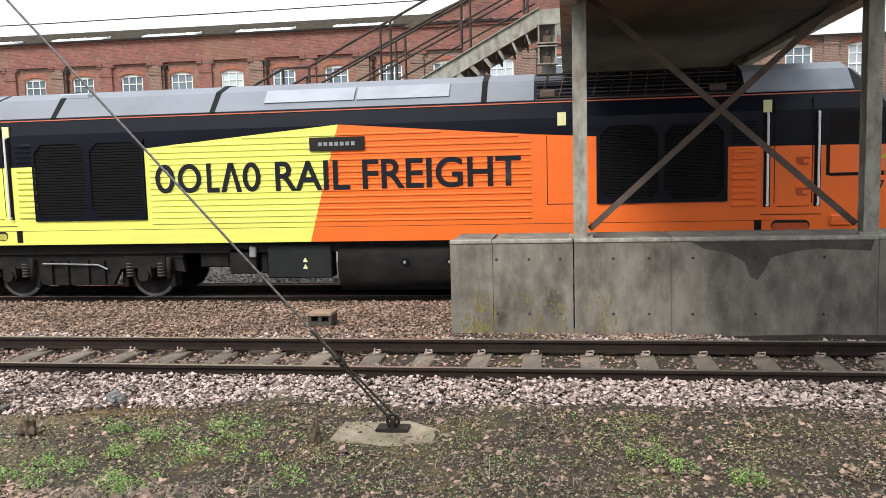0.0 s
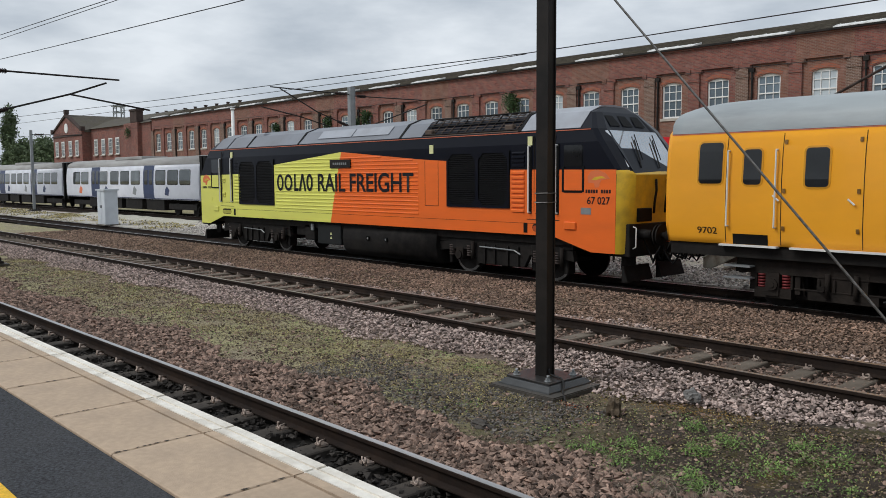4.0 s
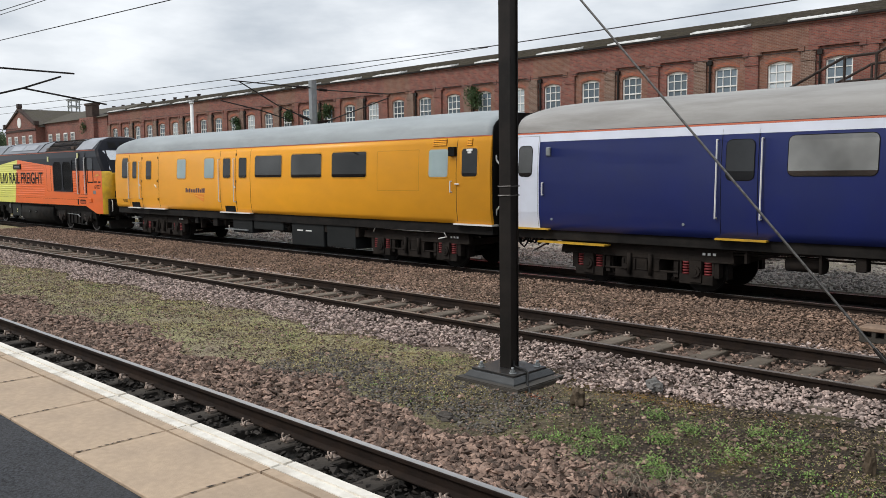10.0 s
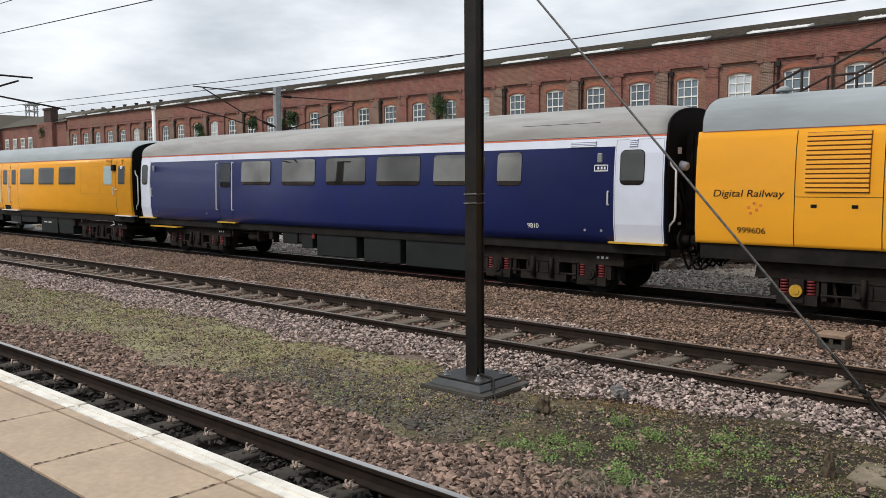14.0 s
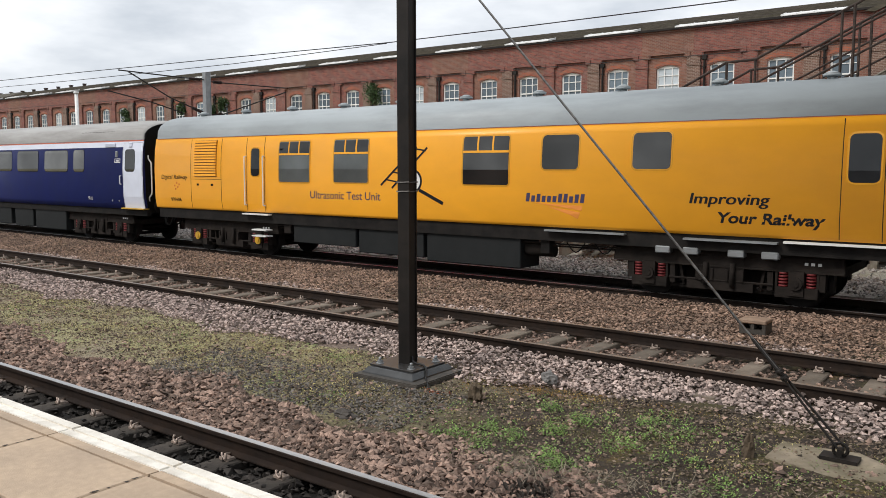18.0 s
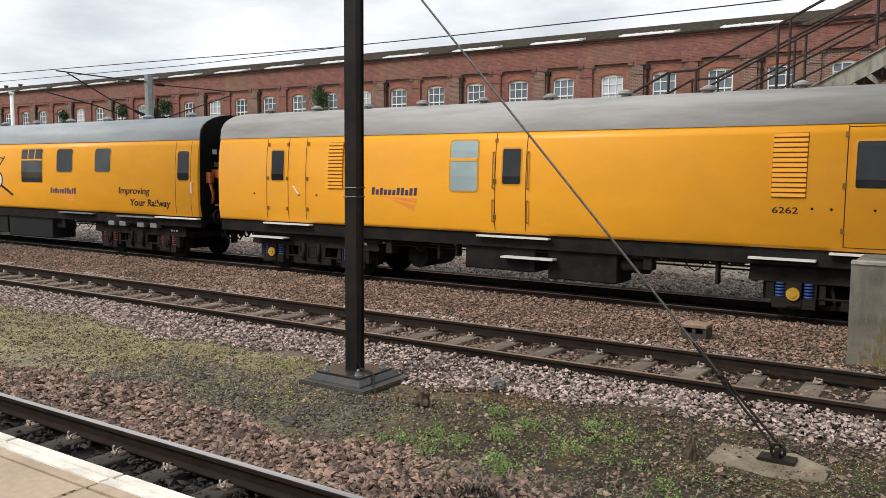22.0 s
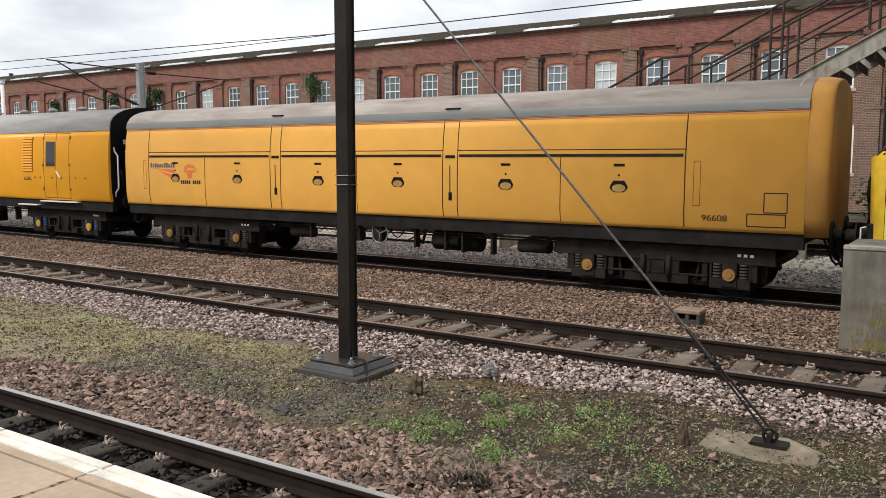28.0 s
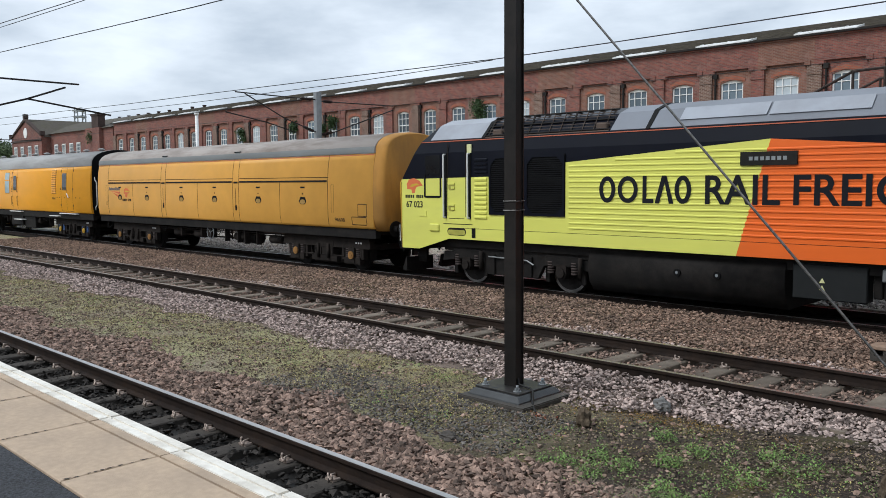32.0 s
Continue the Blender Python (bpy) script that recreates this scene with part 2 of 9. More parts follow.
RAIL_TOP = material("rail_head_steel", (0.50, 0.49, 0.48), 0.38, 0.9, vary=0.1, scale=4, stretch=(0.1, 8, 1))
RAIL_DULL = material("rail_head_rusty", (0.30, 0.26, 0.23), 0.4, 0.75, vary=0.25, scale=4, stretch=(0.2, 8, 1))
SLEEPER = material("sleeper_concrete", (0.165, 0.135, 0.105), 0.9, vary=0.25, scale=8, bump=0.5, bscale=70, dirt=(0.09, 0.07, 0.055), dirt_amt=0.7, dscale=3, rand=0.25)
SLEEPER_WOOD = material("sleeper_dark", (0.055, 0.048, 0.042), 0.9, vary=0.3, scale=6, bump=0.6, bscale=40, dirt=(0.1, 0.085, 0.07), dirt_amt=0.5, dscale=3, rand=0.25, spec=0.18)
CLIP_DARK = material("clip_oily", (0.022, 0.019, 0.017), 0.6, 0.3, vary=0.3, spec=0.2)
CLIP = material("clip_steel", (0.42, 0.34, 0.29), 0.5, 0.4, vary=0.2, spec=0.2)
PLAT_SLAB = material("platform_slab", (0.46, 0.35, 0.25), 0.85, vary=0.12, scale=24, bump=0.25, bscale=160, dirt=(0.30, 0.235, 0.18), dirt_amt=0.55, dscale=1.6, rand=0.05)
PLAT_WHITE = material("platform_edge_white", (0.80, 0.765, 0.69), 0.7, vary=0.06, scale=25, bump=0.2, bscale=150, dirt=(0.40, 0.35, 0.28), dirt_amt=0.7, dscale=4)
PLAT_TAR = material("platform_asphalt", (0.032, 0.034, 0.039), 0.85, vary=1.0, scale=55, bump=1.0, bscale=70, dirt=(0.055, 0.055, 0.058), dirt_amt=0.6, dscale=1.2)
LINE_YELLOW = material("line_paint_yellow", (0.75, 0.45, 0.03), 0.7, vary=0.25, scale=60, dirt=(0.3, 0.2, 0.05), dirt_amt=0.3)
JOINT = material("joint_dark", (0.05, 0.04, 0.034), 0.95, vary=0.2)
CONCRETE = material("concrete_wall", (0.20, 0.182, 0.152), 0.9, vary=0.3, scale=5, bump=0.4, bscale=45, dirt=(0.055, 0.05, 0.042), dirt_amt=1.0, dscale=2.2, stretch=(1, 1, 0.5))
COPING = material("concrete_coping_worn", (0.33, 0.31, 0.27), 0.9, vary=0.3, scale=9, bump=0.4, bscale=45, dirt=(0.14, 0.13, 0.11), dirt_amt=0.8, dscale=5)
CONCRETE_STAIN = material("concrete_wet_stain", (0.05, 0.047, 0.042), 0.8, vary=0.25, scale=3, dirt=(0.15, 0.14, 0.12), dirt_amt=0.5, dscale=2)
MOSS = material("wall_lichen", (0.185, 0.155, 0.06), 0.95, vary=0.3, scale=8)
PAD = material("concrete_pad", (0.27, 0.225, 0.165), 0.9, vary=0.3, scale=6, bump=0.5, bscale=50, dirt=(0.085, 0.08, 0.04), dirt_amt=0.85, dscale=1.8)
BRICK_RED = brick_material("brick_red", (0.30, 0.095, 0.068), (0.15, 0.050, 0.042), (0.20, 0.14, 0.115), 0.35)
BRICK_SOOT = material("brick_sooty", (0.05, 0.036, 0.032), 0.92, vary=0.4, scale=5, bump=0.5, bscale=12, dirt=(0.10, 0.06, 0.05), dirt_amt=0.5, dscale=0.8)
BRICK_BRIGHT = brick_material("brick_orange_red", (0.40, 0.12, 0.06), (0.30, 0.085, 0.05), (0.2, 0.14, 0.11), 0.1)
BRICK_BROWN = brick_material("brick_brown", (0.17, 0.07, 0.047), (0.25, 0.105, 0.068), (0.24, 0.17, 0.135), 0.3)
BRICK_BUFF = brick_material("brick_weathered_brown", (0.19, 0.105, 0.075), (0.115, 0.066, 0.05), (0.31, 0.245, 0.20), 0.25)
SLATE = material("roof_slate", (0.085, 0.074, 0.062), 0.8, vary=0.6, scale=8, bump=0.5, bscale=10, dirt=(0.075, 0.07, 0.035), dirt_amt=0.6, dscale=0.5, stretch=(0.4, 3, 3), spec=0.2)
LEAD = material("skylight_white", (0.72, 0.72, 0.70), 0.5, vary=0.15, scale=3, dirt=(0.4, 0.4, 0.38), dirt_amt=0.4)
STONE_SILL = material("stone_sill", (0.42, 0.38, 0.33), 0.85, vary=0.15, scale=4)
FRAME_WHITE = material("window_paint_white", (0.78, 0.78, 0.76), 0.5, vary=0.06, scale=6)
GLASS_BLD = material("window_pane", (0.10, 0.13, 0.155), 0.06, vary=0.45, scale=0.6, rand=0.55)
GLASS_BLIND = material("window_blind", (0.42, 0.47, 0.50), 0.25, vary=0.15, scale=1.0, rand=0.2)
STEEL_DARK = material("steel_black_paint", (0.016, 0.0145, 0.0135), 0.5, 0.1, vary=0.3, scale=3, bump=0.1, bscale=80, dirt=(0.045, 0.036, 0.03), dirt_amt=0.5, dscale=2, spec=0.18)
STEEL_GREY = material("galvanised_steel", (0.30, 0.32, 0.33), 0.5, 0.5, vary=0.15, scale=4, dirt=(0.16, 0.15, 0.14), dirt_amt=0.4)
STEEL_OLD = material("steel_peeling_paint", (0.33, 0.325, 0.28), 0.75, 0.0, vary=0.18, scale=9, bump=0.4, bscale=60, dirt=(0.13, 0.085, 0.06), dirt_amt=0.85, dscale=5.5, stretch=(1, 1, 0.45))
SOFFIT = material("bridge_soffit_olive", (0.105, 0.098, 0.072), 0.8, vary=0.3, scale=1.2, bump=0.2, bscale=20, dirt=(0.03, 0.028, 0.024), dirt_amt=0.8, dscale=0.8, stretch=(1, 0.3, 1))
STEEL_RUST = material("steel_rusty_brown", (0.10, 0.075, 0.06), 0.8, 0.1, vary=0.25, scale=5, dirt=(0.09, 0.055, 0.04), dirt_amt=0.7, dscale=2)
PIPE_DARK = material("pipe_dark_brown", (0.035, 0.026, 0.022), 0.7, 0.1, vary=0.4, scale=6, dirt=(0.16, 0.12, 0.1), dirt_amt=0.4, dscale=8, spec=0.25)
WIRE = material("wire_dark", (0.03, 0.03, 0.03), 0.6, 0.5, vary=0.1)
WIRE_GALV = material("wire_strand_steel", (0.13, 0.125, 0.12), 0.5, 0.7, vary=0.5, scale=30)
INSULATOR = material("insulator_brown", (0.03, 0.02, 0.018), 0.25, vary=0.2, spec=0.18)
CABINET = material("cabinet_grey_white", (0.62, 0.66, 0.70), 0.5, vary=0.08, scale=2, dirt=(0.42, 0.44, 0.46), dirt_amt=0.4)
LEAF = material("weed_leaf", (0.165, 0.265, 0.07), 0.7, vary=0.4, scale=8, island=0.45)
LEAF_DRY = material("dry_moss_tuft", (0.32, 0.275, 0.12), 0.85, vary=0.4, scale=8, island=0.85)
LEAF_TREE = material("tree_leaf", (0.095, 0.13, 0.065), 0.7, vary=0.3, scale=3, island=0.5)
LEAF_DARK = material("bush_leaf", (0.045, 0.08, 0.028), 0.7, vary=0.3, scale=3, island=0.4)
MOSS_RUST = material("moss_rusty", (0.30, 0.17, 0.035), 0.9, vary=0.4, scale=8, island=0.6)
MOSS_DARK = material("moss_dark", (0.095, 0.088, 0.026), 0.9, vary=0.4, scale=8, island=0.7)
MOSS_BROWN = material("moss_brown", (0.11, 0.078, 0.045), 0.9, vary=0.5, scale=8, island=0.7)
LEAF_RED = material("fallen_leaf_red", (0.26, 0.065, 0.03), 0.8, vary=0.3, scale=8, island=0.5)
STALK = material("dry_stalk", (0.17, 0.145, 0.11), 0.9, vary=0.3, scale=12, island=0.6)
TERRACOTTA = material("block_top_brown", (0.30, 0.21, 0.15), 0.9, vary=0.25, scale=9, bump=0.4, bscale=50, dirt=(0.12, 0.09, 0.07), dirt_amt=0.7, dscale=4)
TAN_POCKET = material("pocket_tan", (0.36, 0.22, 0.06), 0.6, vary=0.2, scale=9)
TWIG = material("dead_twig", (0.05, 0.042, 0.035), 0.9, vary=0.3, scale=12, island=0.3)
STUMP_M = material("stump_wood", (0.10, 0.075, 0.05), 0.9, vary=0.3, scale=20, bump=0.8, bscale=40)
STONE_DARK = material("dark_stone", (0.07, 0.062, 0.055), 0.9, vary=0.3, scale=10, bump=0.5, bscale=30)
STONE_G = material("grey_stone", (0.17, 0.165, 0.16), 0.85, vary=0.2, scale=10, bump=0.5, bscale=30)

YEL_LOCO = material("paint_lime_yellow", (0.75, 0.75, 0.15), 0.35, vary=0.04, scale=2, coat=0.15, dirt=(0.60, 0.58, 0.15), dirt_amt=0.4, dscale=1.2, stretch=(0.4, 1, 1.5))
ORANGE = material("paint_orange", (0.84, 0.155, 0.022), 0.35, vary=0.04, scale=2, coat=0.15, dirt=(0.58, 0.125, 0.03), dirt_amt=0.35, dscale=1.2, stretch=(0.4, 1, 1.5))
NAVY_LOCO = material("paint_blue_black", (0.0045, 0.0055, 0.011), 0.3, vary=0.15, scale=2, coat=0.04, dirt=(0.010, 0.011, 0.014), dirt_amt=0.4, spec=0.14)
ROOF_LOCO = material("roof_grey_blue", (0.20, 0.215, 0.245), 0.45, vary=0.1, scale=2, dirt=(0.12, 0.12, 0.125), dirt_amt=0.6, dscale=1.0)
YEL_NR = material("paint_rail_yellow", (0.90, 0.395, 0.022), 0.42, vary=0.05, scale=1.5, coat=0.08, dirt=(0.76, 0.335, 0.03), dirt_amt=0.5, dscale=0.8, stretch=(0.6, 1, 1.2))
YEL_VAN = material("paint_van_yellow_faded", (0.76, 0.385, 0.068), 0.5, vary=0.07, scale=1.5, dirt=(0.62, 0.315, 0.058), dirt_amt=0.7, dscale=0.7, stretch=(0.7, 1, 0.8))
BLUE_COACH = material("paint_royal_blue", (0.013, 0.021, 0.112), 0.36, vary=0.1, scale=1.5, coat=0.05, dirt=(0.019, 0.027, 0.095), dirt_amt=0.6, dscale=1.3, spec=0.3)
LILAC_WHITE = material("paint_pale_lilac_white", (0.66, 0.70, 0.80), 0.4, vary=0.05, scale=2, dirt=(0.5, 0.5, 0.55), dirt_amt=0.35)
ROOF_COACH = material("coach_roof_grey", (0.345, 0.34, 0.33), 0.6, vary=0.12, scale=1.2, dirt=(0.19, 0.18, 0.165), dirt_amt=0.7, dscale=1.8, stretch=(0.25, 1.5, 1.5))
ROOF_PALE = material("coach_roof_pale_blue", (0.34, 0.375, 0.39), 0.5, vary=0.1, scale=1.2, dirt=(0.22, 0.24, 0.25), dirt_amt=0.8, dscale=0.8, stretch=(0.4, 1.5, 1.5))
ROOF_VAN = material("van_roof_dusty", (0.37, 0.33, 0.30), 0.75, vary=0.14, scale=1.2, dirt=(0.17, 0.135, 0.11), dirt_amt=0.9, dscale=1.3, stretch=(0.4, 1.5, 1.5))
RED_LINE = material("lining_red", (0.54, 0.14, 0.075), 0.5, vary=0.05)
UNDER = material("underframe_black", (0.011, 0.010, 0.0095), 0.7, 0.1, vary=0.35, scale=4, bump=0.3, bscale=40, dirt=(0.035, 0.03, 0.026), dirt_amt=0.6, dscale=2.5, spec=0.18)
BOX_GREY = material("equipment_box_grey", (0.013, 0.015, 0.0155), 0.65, vary=0.15, scale=3, dirt=(0.018, 0.019, 0.019), dirt_amt=0.6, dscale=1.5, spec=0.25)
UNDER_BROWN = material("bogie_brake_dust", (0.019, 0.0155, 0.0135), 0.85, 0.1, vary=0.35, scale=5, bump=0.4, bscale=40, dirt=(0.042, 0.033, 0.027), dirt_amt=0.6, dscale=3, spec=0.18)
WHEEL_STEEL = material("wheel_steel", (0.020, 0.0175, 0.016), 0.6, 0.2, vary=0.2, scale=8, spec=0.2)
WHEEL_BRIGHT = material("wheel_tread_bright", (0.21, 0.20, 0.19), 0.4, 0.6, vary=0.1, scale=8)
GLASS_DARK = material("train_window_dark", (0.018, 0.02, 0.022), 0.05, vary=0.5, scale=1.0, rand=0.4)
GLASS_PALE = material("train_window_frosted", (0.33, 0.42, 0.43), 0.2, vary=0.15, scale=1.2)
UNIT_GLASS = material("unit_window_dark", (0.13, 0.14, 0.14), 0.03, 0.8, vary=0.4, scale=0.8, rand=0.5)
GLASS_TINT = material("train_window_tinted", (0.19, 0.185, 0.172), 0.02, 0.85, vary=0.5, scale=0.8, rand=0.5)
SCREEN = material("windscreen_glass", (0.62, 0.65, 0.67), 0.04, 0.8, vary=0.1, scale=1.0)
GLASS_MID = material("train_window_grey", (0.12, 0.13, 0.128), 0.12, 0.3, vary=0.3, scale=1.2)
GLASS_SMOKE = material("train_window_smoked", (0.07, 0.07, 0.068), 0.02, 0.8, vary=0.4, scale=0.8, rand=0.4)
SKIRT = material("skirt_wet_cement", (0.036, 0.038, 0.039), 0.28, vary=0.35, scale=6, bump=0.2, bscale=50, dirt=(0.028, 0.028, 0.027), dirt_amt=0.75, dscale=4, stretch=(1, 1, 0.5), spec=0.5)
STEEL_WET = material("steel_wet_black", (0.022, 0.022, 0.023), 0.35, 0.1, vary=0.3, scale=5, dirt=(0.07, 0.06, 0.05), dirt_amt=0.5, dscale=4, spec=0.4)
FOOTING = material("footing_grey", (0.062, 0.055, 0.047), 0.6, vary=0.3, scale=5, bump=0.4, bscale=40, dirt=(0.04, 0.036, 0.03), dirt_amt=0.7, dscale=3)
BLACK = material("seal_black", (0.007, 0.007, 0.007), 0.6, vary=0.2, spec=0.12)
GRILLE = material("grille_black", (0.005, 0.005, 0.006), 0.5, vary=0.25, scale=5, spec=0.1)
INK = material("lettering_blue_black", (0.011, 0.012, 0.016), 0.55, vary=0.1, spec=0.15)
INK_WHITE = material("lettering_white", (0.75, 0.75, 0.74), 0.5, vary=0.05)
WHITE_RAIL = material("handrail_white", (0.74, 0.74, 0.72), 0.45, vary=0.06)
CAP_YELLOW = material("axlebox_yellow", (0.62, 0.36, 0.03), 0.5, vary=0.15, scale=6, dirt=(0.2, 0.13, 0.05), dirt_amt=0.5, dscale=5)
CAP_DULL = material("axlebox_dull_orange", (0.30, 0.15, 0.04), 0.7, vary=0.25, scale=6)
SPRING_BLUE = material("spring_blue", (0.03, 0.09, 0.26), 0.5, vary=0.15)
SPRING_RED = material("spring_red", (0.17, 0.022, 0.024), 0.55, vary=0.2)
SPRING_DARK = material("spring_dark", (0.06, 0.045, 0.04), 0.7, vary=0.2)
LABEL_YG = material("label_yellow_green", (0.70, 0.70, 0.36), 0.5, vary=0.05)
LOGO_FADED = material("logo_faded_salmon", (0.80, 0.28, 0.05), 0.5, vary=0.05)
LOGO_ORANGE = material("logo_orange_red", (0.68, 0.17, 0.06), 0.5, vary=0.05)
LOGO_TEAL = material("logo_dull_teal", (0.06, 0.11, 0.16), 0.5, vary=0.1)
LOGO_BLUE = material("logo_navy", (0.045, 0.04, 0.10), 0.5, vary=0.05)
PIPE_ORANGE = material("coupling_orange", (0.38, 0.10, 0.03), 0.6, vary=0.25, scale=8)
UNIT_GREY = material("paint_unit_white", (0.70, 0.72, 0.78), 0.4, vary=0.05, scale=1.0, dirt=(0.42, 0.43, 0.48), dirt_amt=0.4)
UNIT_NAVY = material("paint_unit_navy", (0.025, 0.04, 0.10), 0.4, vary=0.1)
NOSE_YELLOW = material("paint_warning_yellow", (0.68, 0.44, 0.03), 0.4, vary=0.1, scale=3, dirt=(0.30, 0.20, 0.04), dirt_amt=0.7, dscale=2.2)
ROOF_SILVER = material("cab_roof_silver", (0.33, 0.35, 0.39), 0.4, vary=0.08, scale=2, dirt=(0.2, 0.2, 0.21), dirt_amt=0.5, dscale=1.2)
YEL_RIM = material("window_rim_yellow", (0.60, 0.27, 0.01), 0.5, vary=0.1, scale=3)
VAN_END = material("van_end_stained", (0.46, 0.225, 0.042), 0.7, vary=0.25, scale=1.2, dirt=(0.22, 0.12, 0.04), dirt_amt=0.7, dscale=0.9, stretch=(1, 1.5, 0.6))
ROOF_BAND = material("roof_edge_blue_grey", (0.195, 0.205, 0.20), 0.45, vary=0.12, scale=1.5, dirt=(0.13, 0.13, 0.125), dirt_amt=0.7, dscale=0.9, stretch=(0.3, 1, 1.5))
HINGE_LOUVRE_SHADE = material("hinge_dull_yellow", (0.20, 0.10, 0.02), 0.6, vary=0.25, scale=8)
RED_LOCO = material("paint_bright_red", (0.62, 0.012, 0.02), 0.35, vary=0.05, coat=0.3)


# ---- building blocks ----
def bx(bm, x0, x1, y0, y1, z0, z1):
    v = [bm.verts.new(p) for p in ((x0, y0, z0), (x1, y0, z0), (x1, y1, z0), (x0, y1, z0), (x0, y0, z1), (x1, y0, z1), (x1, y1, z1), (x0, y1, z1))]
    for f in ((3, 2, 1, 0), (4, 5, 6, 7), (0, 1, 5, 4), (1, 2, 6, 5), (2, 3, 7, 6), (3, 0, 4, 7)):
        bm.faces.new([v[i] for i in f])
    return v


def tube(bm, p0, p1, r, n=8, r1=None):
    p0, p1 = Vector(p0), Vector(p1)
    d = (p1 - p0).normalized()
    a = d.orthogonal().normalized()
    b = d.cross(a)
    r1 = r if r1 is None else r1
    rings = [[bm.verts.new(p + (a * math.cos(k * math.tau / n) + b * math.sin(k * math.tau / n)) * q) for k in range(n)] for p, q in ((p0, r), (p1, r1))]
    for k in range(n):
        f = bm.faces.new((rings[0][k], rings[0][(k + 1) % n], rings[1][(k + 1) % n], rings[1][k]))
        f.smooth = n > 6
    bm.faces.new(rings[0][::-1])
    bm.faces.new(rings[1])


def sweep(bm, pts, r, n=6):
    """One round bar bent through the points."""
    pts = [Vector(p) for p in pts]
    rings = []
    side = (pts[1] - pts[0]).normalized().orthogonal().normalized()
    for i, p in enumerate(pts):
        d = (pts[min(i + 1, len(pts) - 1)] - pts[max(i - 1, 0)]).normalized()
        a = (side - d * side.dot(d)).normalized()
        side = a
        b = d.cross(a)
        rings.append([bm.verts.new(p + (a * math.cos(k * math.tau / n) + b * math.sin(k * math.tau / n)) * r) for k in range(n)])
    for u, v in zip(rings, rings[1:]):
        for k in range(n):
            bm.faces.new((u[k], u[(k + 1) % n], v[(k + 1) % n], v[k])).smooth = True
    bm.faces.new(rings[0][::-1])
    bm.faces.new(rings[-1])


def beam(bm, p0, p1, w, h):
    """A square bar from p0 to p1."""
    p0, p1 = Vector(p0), Vector(p1)
    d = (p1 - p0).normalized()
    up = Vector((0, 0, 1)) if abs(d.z) < 0.98 else Vector((1, 0, 0))
    a = d.cross(up).normalized()
    b = a.cross(d).normalized()
    r = [[bm.verts.new(p + a * sx * w / 2 + b * sz * h / 2) for sx, sz in ((-1, -1), (1, -1), (1, 1), (-1, 1))] for p in (p0, p1)]
    for k in range(4):
        bm.faces.new((r[0][k], r[0][(k + 1) % 4], r[1][(k + 1) % 4], r[1][k]))
    bm.faces.new(r[0][::-1])
    bm.faces.new(r[1])


def prism_y(bm, poly, y0, y1):
    """A plate: an outline in x and z, from y0 to y1."""
    a = [bm.verts.new((x, y0, z)) for x, z in poly]
    b = [bm.verts.new((x, y1, z)) for x, z in poly]
    k = len(poly)
    fs = [bm.faces.new(a), bm.faces.new(b[::-1])]
    for i in range(k):
        bm.faces.new((a[i], b[i], b[(i + 1) % k], a[(i + 1) % k]))
    for f in fs:
        f.normal_update()
    bmesh.ops.triangulate(bm, faces=fs)


def prism_x(bm, poly, x0, x1, smooth=False):
    """A bar: an outline in y and z, from x0 to x1."""
    a = [bm.verts.new((x0, y, z)) for y, z in poly]
    b = [bm.verts.new((x1, y, z)) for y, z in poly]
    k = len(poly)
    fs = [bm.faces.new(a), bm.faces.new(b[::-1])]
    for i in range(k):
        f = bm.faces.new((a[i], b[i], b[(i + 1) % k], a[(i + 1) % k]))
        f.smooth = smooth
    for f in fs:
        f.normal_update()
    bmesh.ops.triangulate(bm, faces=fs)


def rounded(x0, x1, z0, z1, r, n=3):
    pts = []
    for cx, cz, a0 in ((x1 - r, z0 + r, -90), (x1 - r, z1 - r, 0), (x0 + r, z1 - r, 90), (x0 + r, z0 + r, 180)):
        for k in range(n + 1):
            a = radians(a0 + 90 * k / n)
            pts.append((cx + r * math.cos(a), cz + r * math.sin(a)))
    return pts


def finish(name, bm, mat, fix=True):
    if fix:
        bmesh.ops.recalc_face_normals(bm, faces=bm.faces)
    me = bpy.data.meshes.new(name)
    bm.to_mesh(me)
    bm.free()
    me.materials.append(mat)
    return me


def part(name, bm, mat, parent, label="", fix=True):
    ob = new(name, finish(name, bm, mat, fix) if isinstance(bm, bmesh.types.BMesh) else bm)
    ob.parent = parent
    if label:
        ob["label"] = label
    return ob


def thing(name, at, label, category, group="", kind=""):
    ob = new(name)
    ob.empty_display_size = 0.2
    ob.matrix_basis = pose(*at)
    return tagged(ob, label, category, group, kind)


def setting(name, bm, mat, label="", category="", kind="structure", fix=True):
    return tagged(new(name, finish(name, bm, mat, fix)), label, category, kind=kind)


